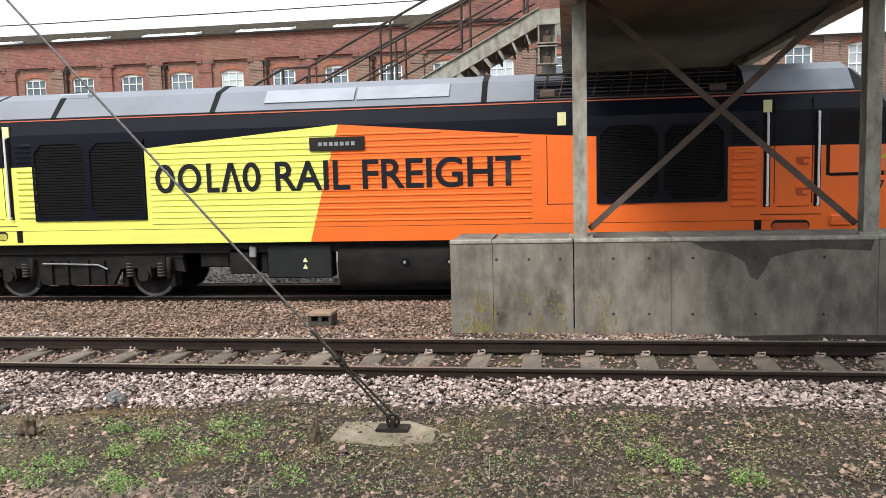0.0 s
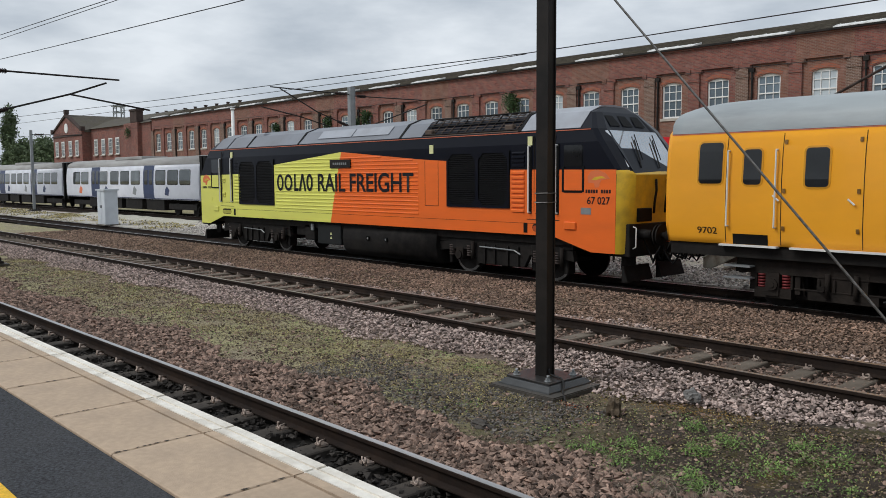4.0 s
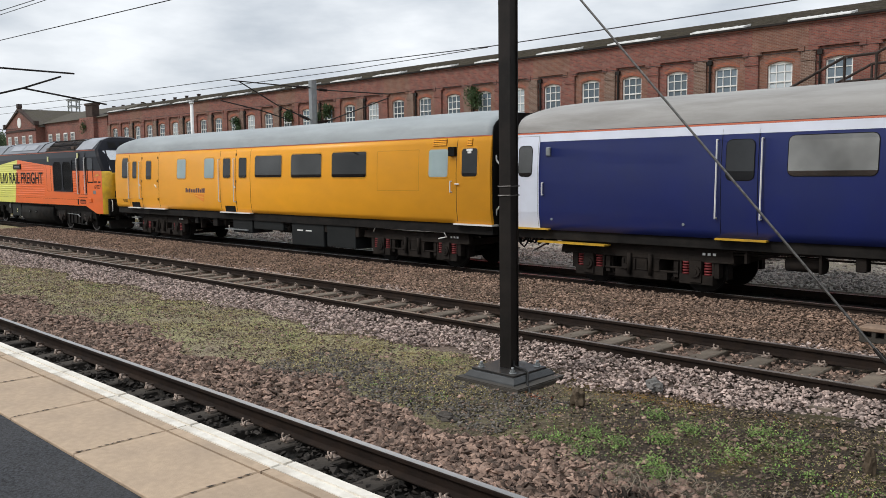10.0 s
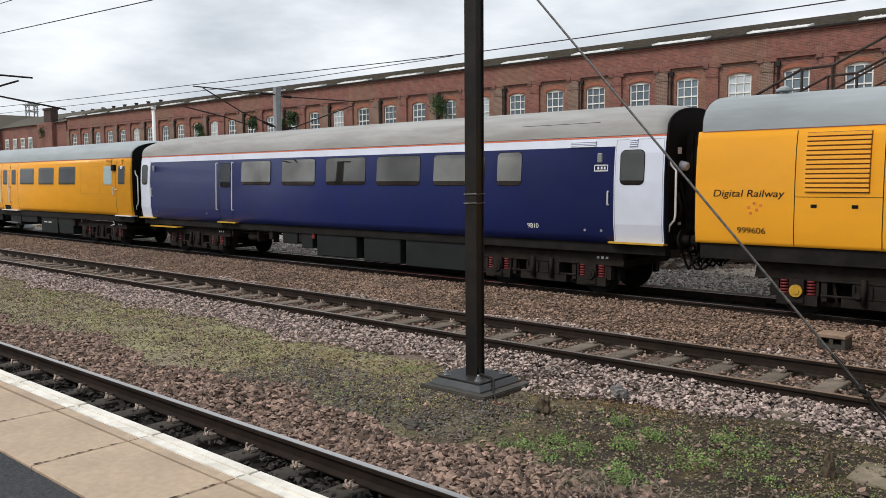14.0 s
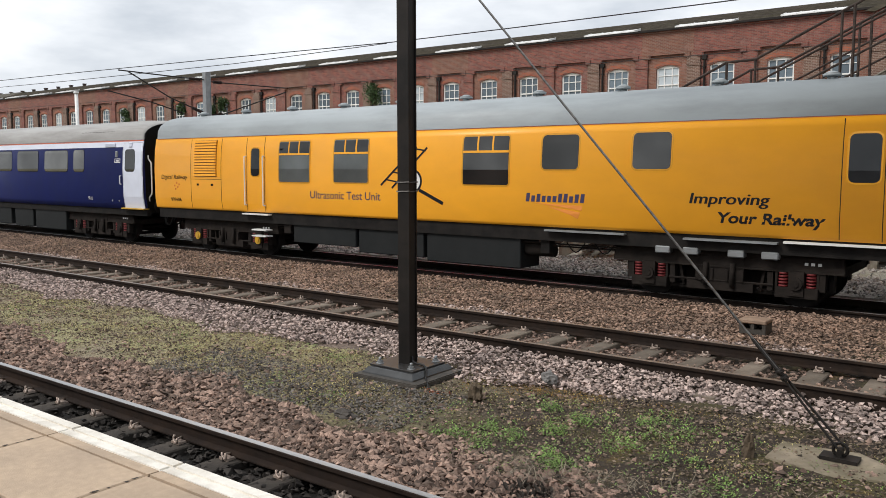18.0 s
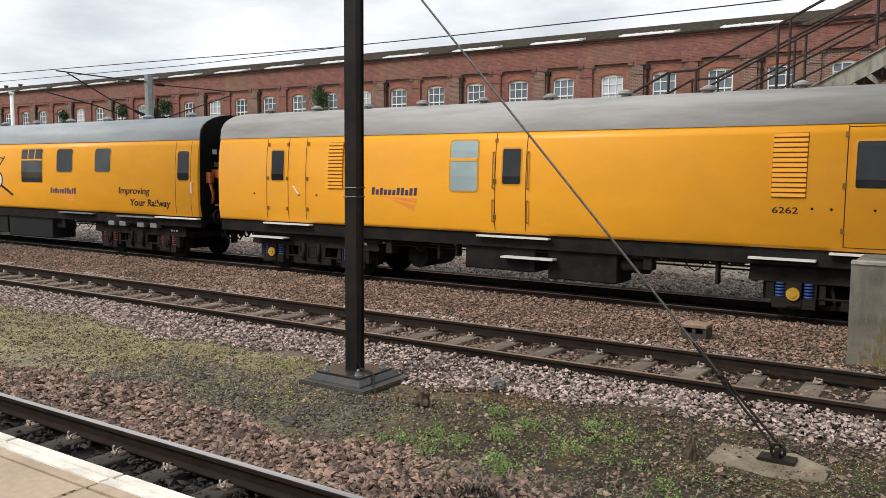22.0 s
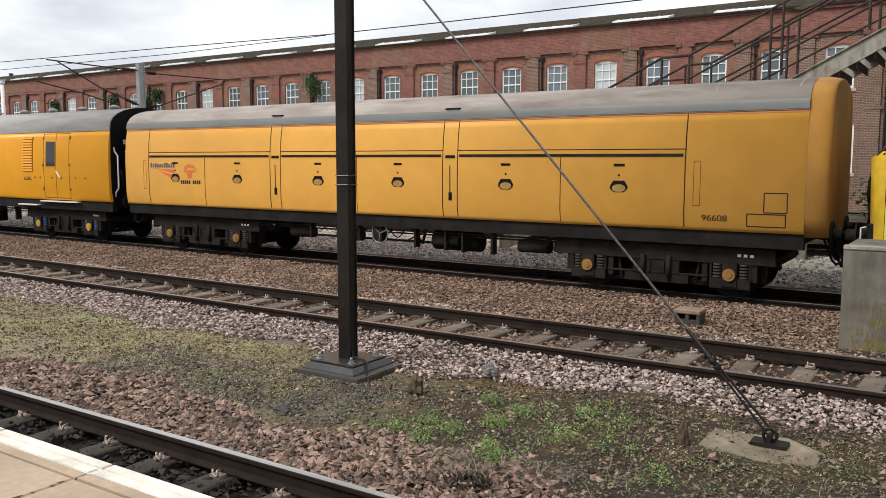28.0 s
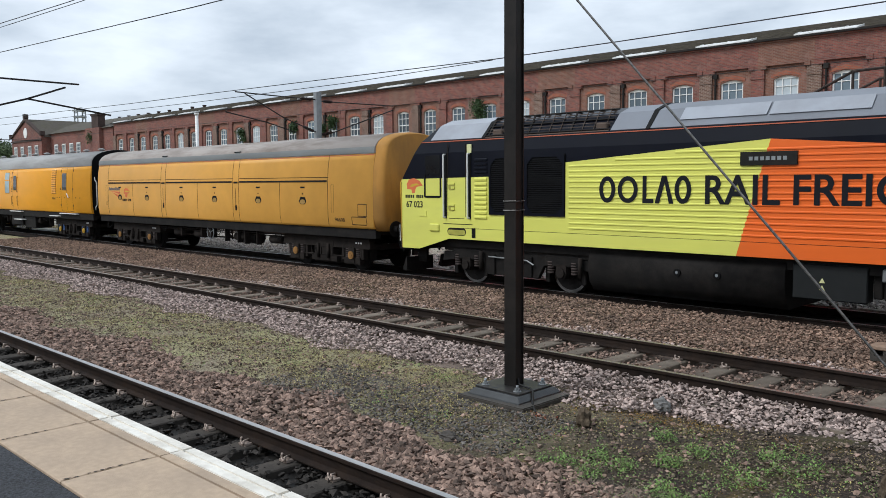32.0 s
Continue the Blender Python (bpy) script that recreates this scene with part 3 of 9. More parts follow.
def words(text, width, height, bold=0.0):
    """Flat lettering in the built-in font, scaled to width and height, lying in x and z and facing -y."""
    cu = bpy.data.curves.new("lettering", "FONT")
    cu.body, cu.size, cu.offset = text, 1.0, bold
    ob = bpy.data.objects.new("lettering", cu)
    scene.collection.objects.link(ob)
    bpy.context.view_layer.update()
    me = bpy.data.meshes.new_from_object(ob.evaluated_get(bpy.context.evaluated_depsgraph_get()))
    bpy.data.objects.remove(ob)
    co = np.empty(len(me.vertices) * 3)
    me.vertices.foreach_get("co", co)
    co = co.reshape(-1, 3)
    lo, hi = co.min(0), co.max(0)
    out = np.zeros_like(co)
    out[:, 0] = (co[:, 0] - lo[0]) / (hi[0] - lo[0]) * width
    out[:, 2] = (co[:, 1] - lo[1]) / (hi[1] - lo[1]) * height
    me.vertices.foreach_set("co", out.ravel())
    me.update()
    return me


def lettering(text, x, z, y, width, height, mat, parent, bold=0.0, slant=0.0, label=""):
    tricky = "9" in text or "g" in text
    me = words(text, width, height, 0.0 if tricky else bold)
    if tricky and bold:
        # heavier strokes from shifted copies, each a hair in front of the last
        bm = bmesh.new()
        for k in (-1, 0, 1):
            n0 = len(bm.verts)
            bm.from_mesh(me)
            bm.verts.ensure_lookup_table()
            for v in bm.verts[n0:]:
                v.co.x += k * bold * height * 1.1
                v.co.y -= (k + 1) * 0.0006
        bm.to_mesh(me)
        bm.free()
    if slant:
        for v in me.vertices:
            v.co.x += v.co.z * slant
    if y is None:
        # laid on the curved side of a coach
        y = 0.0
        for v in me.vertices:
            v.co.y -= side_y(z + v.co.z) + 0.004
    me.materials.clear()
    me.materials.append(mat)
    ob = new("lettering", me)
    ob.parent = parent
    ob.matrix_basis = pose(x, y, z)
    if label:
        ob["label"] = label
    return ob


# ---- ground, tracks and platform ----
T1, T2, T3, T4 = 3.60, 9.878, 16.30, 23.95
DROP = 0.21  # the train's track lies lower than the others


def grid_sheet(x0, x1, y0, y1, nx, ny, height):
    bm = bmesh.new()
    rows = [[bm.verts.new((x0 + (x1 - x0) * i / nx, y0 + (y1 - y0) * j / ny, height(x0 + (x1 - x0) * i / nx, y0 + (y1 - y0) * j / ny))) for i in range(nx + 1)] for j in range(ny + 1)]
    for j in range(ny):
        for i in range(nx):
            f = bm.faces.new((rows[j][i], rows[j][i + 1], rows[j + 1][i + 1], rows[j + 1][i]))
            f.smooth = True
    return bm


bm = bmesh.new()
xs = [-900, -140] + [-140 + k * 5 for k in range(1, 21)] + [-40 + k * 0.5 for k in range(1, 101)] + [30, 120, 900]
ys = [-400, 2.4] + [2.4 + k * 0.4 for k in range(1, 36)] + [18, 22, 26, 32, 44, 90, 900]


def cess(x):
    """Level of the earth between the tracks, falling a little to the left."""
    return -0.25 + 0.07 * np.clip((x + 5.5) / 3.0, 0, 1)


def ground_z(x, y):
    if 14.75 < y < 17.5:
        return -0.52
    if y > 17 or y < 2.5:
        return -0.27
    dip = min(1.0, max(0.0, 1.75 - min(abs(y - T1), abs(y - T2), abs(y - T3))) / 0.5)
    return cess(x) - 0.03 * dip + 0.035 * noise.noise(Vector((x * 0.5, y * 0.7, 0))) + 0.02 * noise.noise(Vector((x * 2.1, y * 2.3, 3)))


rows = [[bm.verts.new((x, y, ground_z(x, y))) for x in xs] for y in ys]
for j in range(len(ys) - 1):
    for i in range(len(xs) - 1):
        bm.faces.new((rows[j][i], rows[j][i + 1], rows[j + 1][i + 1], rows[j + 1][i])).smooth = True
setting("ground", bm, GROUND, "trodden earth with moss, weeds and stray ballast", "ground", fix=False)

GAUGE = 0.7525
RAIL_PROFILE = [(-0.07, -0.155), (0.07, -0.155), (0.07, -0.143), (0.012, -0.125), (0.010, -0.045), (0.036, -0.034), (0.036, -0.006), (0.030, 0.0), (-0.030, 0.0), (-0.036, -0.006), (-0.036, -0.034), (-0.010, -0.045), (-0.012, -0.125), (-0.07, -0.143)]


def spring_clips(yc, xs):
    """Bent spring clips on both sides of both rails, one pair at each sleeper."""
    bm = bmesh.new()
    for x in xs:
        for s in (-1, 1):
            for side in (-1, 1):
                y = s * GAUGE + side * 0.105
                bx(bm, x - 0.055, x + 0.055, y - 0.045, y + 0.045, -0.172, -0.150)
                turn = random.uniform(-0.25, 0.25)
                pts = []
                for k in range(8):
                    a = 2.7 + turn + k * 0.56
                    pts.append((x + 0.042 * math.cos(a) + 0.012, y + side * (0.030 + 0.004 * k), -0.118 + 0.038 * math.sin(a)))
                pts.append((x - 0.02, y - side * 0.045, -0.135))
                sweep(bm, pts, 0.0105, 5)
    return bm


def track(name, yc, x0, x1, sleeper_mat, head_mat, label, near=(-40, 12), spacing=0.66, phase=0.0, low=0.0):
    t = thing(name, (0, yc, -low), label, "track", kind="structure")
    for s in (-1, 1):
        bm = bmesh.new()
        prism_x(bm, [(s * GAUGE + y, z) for y, z in RAIL_PROFILE], x0, x1)
        r = part("rail", bm, RAIL_SIDE, t, "rusty steel rail")
        bm = bmesh.new()
        bx(bm, x0, x1, s * GAUGE - 0.031, s * GAUGE + 0.031, -0.004, 0.002)
        part("rail_head", bm, head_mat, r, "worn rail head")
    bm = bmesh.new()
    prism_x(bm, [(-1.28, -0.33), (1.28, -0.33), (1.26, -0.17), (0.35, -0.175), (-0.35, -0.175), (-1.26, -0.17)], -0.125, 0.125)
    bmesh.ops.bevel(bm, geom=[e for e in bm.edges if all(v.co.z > -0.2 for v in e.verts) and abs(e.verts[0].co.x - e.verts[1].co.x) < 0.01], offset=0.012, segments=1, affect="EDGES")
    sl = finish("sleeper", bm, sleeper_mat)
    far = bmesh.new()
    clipped = []
    for k in range(math.ceil((x0 - phase) / spacing), math.floor((x1 - phase) / spacing)):
        x = phase + k * spacing
        if near[0] < x < near[1]:
            ob = part("sleeper", sl, None, t)
            ob.matrix_basis = pose(x + random.uniform(-0.02, 0.02), random.uniform(-0.02, 0.02), random.uniform(-0.012, 0.004), 0, 0, random.uniform(-0.9, 0.9))
            clipped.append(x)
        else:
            bx(far, x - 0.125, x + 0.125, -1.27, 1.27, -0.30, -0.172)
    tagged(part("sleepers_far", far, sleeper_mat, t), kind="stuff")
    if clipped:
        tagged(part("rail_clips", spring_clips(yc, clipped), CLIP_DARK if yc == T3 else CLIP, t, "spring clips on the sleepers"), kind="stuff")
    return t


track("track_platform", T1, -140, 40, SLEEPER_WOOD, RAIL_TOP, "running track beside the platform with bright rail heads", (-34, 4), 0.69, -5.19)
track("track_middle", T2, -140, 40, SLEEPER, RAIL_DULL, "middle track with rusty rails on concrete sleepers", (-40, 10), 0.70, -6.08)
track("track_train", T3, -160, 60, SLEEPER_WOOD, RAIL_TOP, "track under the passing train", (-12, 2), low=DROP)
track("track_far", T4, -160, 60, SLEEPER_WOOD, RAIL_DULL, "track of the parked unit and the red locomotive", (0, 0))

# ballast beds: low shoulders under each track
for nm, yc, w, mat in (("ballast_bed_platform", T1, 1.75, GROUND_BLACK), ("ballast_bed_middle", T2, 1.75, BALLAST_BED), ("ballast_bed_far", T4, 2.6, BALLAST_BED)):
    bm = bmesh.new()
    prism_x(bm, [(yc - w - 0.3, -0.3), (yc + w + 0.3, -0.3), (yc + w - 0.35, -0.25), (yc - w + 0.35, -0.25)], -160, 60)
    setting(nm, bm, mat, "packed track ballast", "ballast")


def stones(name, count, place, size, mat, label, seed):
    """Loose angular stones: place(rng, n) gives their x, y and z."""
    rng = np.random.default_rng(seed)
    base = np.array([(1, 0, 0), (-1, 0, 0), (0, 1, 0), (0, -1, 0), (0, 0, 1), (0, 0, -1)], float)
    tri = np.array([(0, 2, 4), (2, 1, 4), (1, 3, 4), (3, 0, 4), (2, 0, 5), (1, 2, 5), (3, 1, 5), (0, 3, 5)])
    pos = place(rng, count)
    count = len(pos)
    v = np.repeat(base[None], count, 0) * rng.uniform(0.55, 1.25, (count, 6, 1)) + rng.normal(0, 0.22, (count, 6, 3))
    v *= (rng.uniform(*size, (count, 1, 1)) * np.array((1.15, 1.0, 0.72)))
    a, b = rng.uniform(0, math.tau, count), rng.uniform(-0.6, 0.6, count)
    ca, sa, cb, sb = np.cos(a), np.sin(a), np.cos(b), np.sin(b)
    x, y, z = v[..., 0].copy(), v[..., 1].copy(), v[..., 2].copy()
    y, z = y * cb[:, None] - z * sb[:, None], y * sb[:, None] + z * cb[:, None]
    v[..., 0], v[..., 1], v[..., 2] = x * ca[:, None] - y * sa[:, None], x * sa[:, None] + y * ca[:, None], z
    v += pos[:, None, :]
    f = (tri[None] + np.arange(count)[:, None, None] * 6).reshape(-1)
    me = bpy.data.meshes.new(name)
    me.vertices.add(count * 6)
    me.vertices.foreach_set("co", v.reshape(-1))
    me.loops.add(len(f))
    me.loops.foreach_set("vertex_index", f.astype(np.int32))
    me.polygons.add(len(f) // 3)
    me.polygons.foreach_set("loop_start", np.arange(0, len(f), 3, dtype=np.int32))
    me.update(calc_edges=True)
    me.validate()
    me.shade_flat()
    me.materials.append(mat)
    return tagged(new(name, me), label, "ballast", kind="stuff")


def band(x0, x1, y0, y1, top, fall=0.0, power=1.0, earth=False):
    """A strip of stones, denser towards x1; top: height, fall: lower at the outer side."""
    def place(rng, n):
        x = x1 - (x1 - x0) * rng.uniform(0, 1, n) ** power
        q = rng.uniform(0, 1, n)
        edge = 0.22 * np.sin(x * 1.3) + 0.13 * np.sin(x * 3.7 + 1)
        y = y0 + (y1 - y0) * q + edge * np.where(fall > 0, q, np.where(fall < 0, 1 - q, 0))
        z = top - abs(fall) * (q if fall >= 0 else 1 - q) + rng.uniform(-0.025, 0.03, n)
        if earth:
            z = np.array([ground_z(a, b) for a, b in zip(x, y)]) + rng.uniform(-0.004, 0.012, n)
        return np.stack([x, y, z], 1)
    return place


stones("ballast_platform_track", 52000, band(-34, 4, 4.42, 5.85, -0.145, 0.10, 1.9), (0.018, 0.050), BALLAST_NEW, "coarse pinkish brown ballast shoulder beside the platform track", 1)
stones("ballast_platform_track_between", 17000, band(-28, 4, 2.3, 4.33, -0.205, 0.0, 1.8), (0.02, 0.045), BALLAST_OILY, "dark oily ballast between the platform rails", 2)
stones("ballast_middle_shoulder", 36000, band(-38, 8, 8.1, 9.06, -0.11, -0.13, 1.6), (0.015, 0.036), BALLAST_PALE, "pale pinkish ballast shoulder of the middle track", 3)
stones("ballast_middle_between", 15000, band(-36, 8, 9.15, 10.6, -0.215, 0.0, 1.4), (0.016, 0.036), BALLAST_NEW, "ballast between the sleepers of the middle track", 4)
stones("ballast_middle_far_side", 12000, band(-36, 8, 10.65, 11.6, -0.15, 0.04, 1.4), (0.018, 0.042), BALLAST_PALE, "ballast on the far side of the middle track", 5)
stones("ballast_old", 92000, band(-42, 2, 11.3, 14.55, -0.165, -0.03, 1.5), (0.016, 0.036), BALLAST_OLD, "old brown ballast between the tracks", 6)
stones("ballast_train_oily", 9000, band(-40, 2, 14.45, 15.35, -0.195, 0.19, 1.4), (0.016, 0.036), BALLAST_BLACK, "black ballast beside the train's track", 9)
stones("ballast_beyond_train", 16000, band(-40, 4, 17.3, 20.3, -0.17, 0.0, 1.2), (0.02, 0.05), BALLAST_CLEAN, "grey ballast beyond the train", 7)
stones("dark_chips", 5200, band(-9.6, -5.4, 5.8, 7.3, -0.16, 0.0, 1.0, True), (0.008, 0.026), CHIP, "dark grey stone chips trodden into the earth", 11)
stones("stray_ballast", 2600, band(-28, 4, 5.4, 8.2, -0.16, 0.0, 1.3, True), (0.018, 0.042), BALLAST_NEW, "stray lumps of ballast on the earth", 12)
stones("loose_gravel", 60000, band(-30, 4, 5.3, 8.3, -0.16, 0.0, 1.3, True), (0.006, 0.021), GRAVEL, "scattered gravel on the earth", 8)

# near-black sheet along and under the train's track
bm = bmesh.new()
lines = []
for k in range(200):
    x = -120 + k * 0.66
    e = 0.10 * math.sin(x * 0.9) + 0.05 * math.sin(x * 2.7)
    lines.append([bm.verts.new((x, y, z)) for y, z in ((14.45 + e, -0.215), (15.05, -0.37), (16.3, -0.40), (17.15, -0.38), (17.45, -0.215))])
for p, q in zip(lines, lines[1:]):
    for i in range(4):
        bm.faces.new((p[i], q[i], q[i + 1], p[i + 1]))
setting("oily_strip", bm, GROUND_BLACK, "black strip along the train's track", "ground", fix=False)
bm = bmesh.new()
bx(bm, -160, 60, 17.3, 21.8, -0.28, -0.20)
setting("ballast_bed_beyond", bm, BALLAST_DUST, "pale dusty ballast between the far tracks", "ballast")


def bank_z(x, y):
    """A low uneven bank of pale ballast between the train and the far track."""
    q = min(1.0, max(0.0, (y - 19.9) / 0.9)) * min(1.0, max(0.0, (22.3 - y) / 0.6))
    return -0.27 + q * (0.24 + 0.07 * noise.noise(Vector((x * 0.6, y * 0.8, 7))) + 0.04 * noise.noise(Vector((x * 2.3, y * 2.1, 9))))


setting("ballast_bank", grid_sheet(-60, 6, 19.6, 22.5, 165, 9, bank_z), BANK, "low bank of pale dusty ballast with a little dry grass", "ground", fix=False)



def on_bank(rng, n):
    x, y = rng.uniform(-42, 4, n), rng.uniform(19.7, 22.2, n)
    return np.stack([x, y, np.array([bank_z(a, b) for a, b in zip(x, y)])], 1)


stones("ballast_heap", 9000, on_bank, (0.03, 0.07), BALLAST_CLEAN, "pale lumps of ballast on the low bank", 19)

# platform
bm = bmesh.new()
bx(bm, -140, 40, -60, 2.16, -0.3, 0.83)
setting("platform", bm, CONCRETE, "platform body of concrete", "platform")
bm = bmesh.new()
bx(bm, -140, 40, -60, 1.505, 0.83, 0.905)
setting("platform_surface", bm, PLAT_TAR, "dark asphalt platform surface", "platform")
bm = bmesh.new()
bx(bm, -140, 40, 0.865, 0.985, 0.905, 0.909)
setting("yellow_line", bm, LINE_YELLOW, "worn yellow safety line on the platform", "line")
paving = thing("platform_paving", (0, 0, 0), "pale stone edge paving of the platform with a white painted edge", "paving", kind="structure")
bm = bmesh.new()
bx(bm, -0.455, 0.455, 1.515, 2.020, 0.83, 0.915)
bmesh.ops.bevel(bm, geom=[e for e in bm.edges if all(v.co.z > 0.9 for v in e.verts)], offset=0.006, segments=1, affect="EDGES")
slab = finish("slab", bm, PLAT_SLAB)
bm = bmesh.new()
bx(bm, -0.455, 0.455, 2.032, 2.090, 0.80, 0.915)
lip = finish("edge_lip", bm, PLAT_SLAB)
bm = bmesh.new()
bx(bm, -0.457, 0.457, 2.090, 2.156, 0.78, 0.916)
bmesh.ops.bevel(bm, geom=[e for e in bm.edges if all(v.co.z > 0.9 for v in e.verts)], offset=0.008, segments=2, affect="EDGES")
wht = finish("white_edge", bm, PLAT_WHITE)
bm = bmesh.new()
bx(bm, -0.457, 0.457, 2.160, 2.234, 0.78, 0.914)
bmesh.ops.bevel(bm, geom=[e for e in bm.edges if all(v.co.z > 0.9 for v in e.verts)], offset=0.01, segments=2, affect="EDGES")
nosing = finish("white_nosing", bm, PLAT_WHITE)
bm = bmesh.new()
bx(bm, -140, 40, 1.5, 2.2, 0.7, 0.897)
part("bedding", bm, JOINT, paving)
for k in range(-60, 14):
    x = -4.946 + k * 0.921
    for me in (slab, lip, wht, nosing):
        ob = part(me.name, me, None, paving)
        ob.matrix_basis = pose(x + 0.0, 0, random.uniform(-0.0015, 0.0015), 0, 0, random.uniform(-0.08, 0.08))
# broken arrises along the joints, filled with dirt
chips = bmesh.new()
rc = random.Random(5)
for k in range(-14, 4):
    xj = -4.946 + (k + 0.5) * 0.921
    y = 1.53
    while y < 1.98:
        ln = rc.uniform(0.01, 0.05)
        if rc.random() < 0.55:
            a, b = rc.uniform(0.004, 0.013), rc.uniform(0.004, 0.013)
            s = rc.choice((-1, 1)) * 0.004
            chips.faces.new([chips.verts.new(p) for p in ((xj - a + s, y, 0.9185), (xj + b + s, y + ln * 0.2, 0.9185), (xj + b * 0.6 + s, y + ln, 0.9185), (xj - a * 0.5 + s, y + ln * 0.8, 0.9185))])
        y += ln * rc.uniform(1.0, 1.6)
tagged(part("chipped_joints", chips, JOINT, paving), kind="stuff")
bm = bmesh.new()
bx(bm, -140, 40, 2.10, 2.17, -0.3, 0.78)
setting("platform_wall", bm, BRICK_BROWN, "platform edge wall of brick", "wall")

# concrete plinth of the footbridge and its steel trestle
plinth = thing("concrete_plinth", (-1.75, 11.85, -0.2), "weathered grey concrete retaining wall with form holes and a wet stain", "retaining wall", kind="structure")
for x0, x1 in ((0, 0.62), (0.626, 1.78), (1.80, 3.16), (3.166, 5.9), (5.906, 9.2)):
    bm = bmesh.new()
    bx(bm, x0, x1, 0.0, 1.25, 0, 1.40)
    bmesh.ops.bevel(bm, geom=[e for e in bm.edges if all(v.co.z > 1.3 for v in e.verts)], offset=0.025, segments=2, affect="EDGES")
    part("wall_bay", bm, CONCRETE, plinth)
    bm = bmesh.new()
    bx(bm, x0 - 0.004, x1 - 0.002, -0.018, 0.10, 1.352, 1.412)
    bmesh.ops.bevel(bm, geom=list(bm.edges), offset=0.012, segments=1, affect="EDGES")
    part("coping", bm, COPING, plinth, "pale worn coping edge")
bm = bmesh.new()
for x in (0.68, 1.15, 1.6, 2.35, 2.85, 3.45, 4.3, 5.2, 6.2):
    for z in (0.32, 1.12):
        tube(bm, (x, -0.003, z), (x, 0.02, z), 0.022, 8)
part("form_holes", bm, JOINT, plinth, "rows of dark form tie holes")
rng = random.Random(4)


def blotch(bm, x, z, w, h, y, n=22, rough=0.3):
    pts = []
    for k in range(n):
        a = math.tau * k / n
        r = 1 + rng.uniform(-rough, rough)
        pts.append((x + w * math.cos(a) * r, z + h * math.sin(a) * r))
    prism_y(bm, pts, y, y + 0.004)


bm = bmesh.new()
prism_y(bm, [(3.35, 1.385), (3.6, 1.25), (3.95, 1.18), (4.15, 1.05), (4.22, 0.85), (4.32, 0.80), (4.42, 0.95), (4.5, 1.12), (4.8, 1.2), (5.1, 1.24), (5.8, 1.20), (5.85, 1.385)], -0.002, 0.004)
part("wet_stain", bm, CONCRETE_STAIN, plinth, "dark wet stain below the coping")
bm = bmesh.new()
for k in range(330):
    x = rng.choice((0.36, 0.42, 0.55, 1.2, 1.55, 2.2)) + rng.gauss(0, 0.13)
    blotch(bm, max(0.06, x), 0.06 + 0.62 * rng.random() ** 1.7, rng.uniform(0.004, 0.016), rng.uniform(0.006, 0.045), -0.002 - 0.00002 * k, 7, 0.5)
part("lichen", bm, MOSS, plinth, "yellow lichen patches")

bridge = thing("footbridge", (0, 12.2, 1.2), "old steel footbridge trestle with peeling grey paint and diagonal braces", "footbridge", kind="structure")
for x in (0.15, 4.12):
    for dy in (0.0, 9.0):
        bm = bmesh.new()
        bx(bm, x - 0.10, x + 0.10, dy - 0.13, dy - 0.11, 0, 3.6)
        bx(bm, x - 0.10, x + 0.10, dy + 0.11, dy + 0.13, 0, 3.6)
        bx(bm, x - 0.012, x + 0.012, dy - 0.11, dy + 0.11, 0, 3.6)
        bx(bm, x - 0.17, x + 0.17, dy - 0.18, dy + 0.18, 0.0, 0.035)
        part("column", bm, STEEL_OLD, bridge, "rusty riveted steel column")
for p0, p1 in (((0.28, 0.0, 0.12), (4.0, 0.0, 3.5)), ((0.25, 0.07, 3.5), (3.98, 0.07, 0.14)), ((0.28, 9.0, 0.12), (4.0, 9.0, 3.4)), ((0.25, 9.07, 3.5), (3.98, 9.07, 0.14))):
    bm = bmesh.new()
    beam(bm, p0, p1, 0.02, 0.09)
    beam(bm, (p0[0], p0[1] + 0.04, p0[2]), (p1[0], p1[1] + 0.04, p1[2]), 0.08, 0.015)
    part("brace", bm, STEEL_RUST, bridge, "crossed rusty angle iron brace")
bm = bmesh.new()
bx(bm, 0.0, 4.3, -7.5, 32, 3.62, 3.75)
part("deck", bm, STEEL_RUST, bridge, "dark bridge deck")
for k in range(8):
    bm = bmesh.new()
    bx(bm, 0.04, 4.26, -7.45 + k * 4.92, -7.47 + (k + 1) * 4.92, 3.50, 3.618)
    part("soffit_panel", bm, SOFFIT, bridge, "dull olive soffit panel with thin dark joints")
for x in (0.0, 4.3):
    bm = bmesh.new()
    bx(bm, x - 0.03, x + 0.03, -7.5, 32, 3.35, 5.2)
    bx(bm, x - 0.12, x + 0.12, -7.5, 32, 3.33, 3.37)
    part("girder", bm, STEEL_OLD, bridge, "plate girder parapet")
bm = bmesh.new()
bx(bm, -0.05, 4.35, -7.5, 32, 6.1, 6.2)
part("roof", bm, STEEL_RUST, bridge)

# stairs from the far platform up to the bridge
SY = 20.0
stair = thing("footbridge_stairs", (-7.4, SY, -0.2), "steel footbridge stairs with rusty pipe handrails", "stairs", kind="structure")
sx0, sz0, sx1, sz1 = 3.1, 4.05, 6.75, 5.95
lift = (sz1 - sz0) / (sx1 - sx0)
xb = sx0 - (sz0 - 0.3) / lift
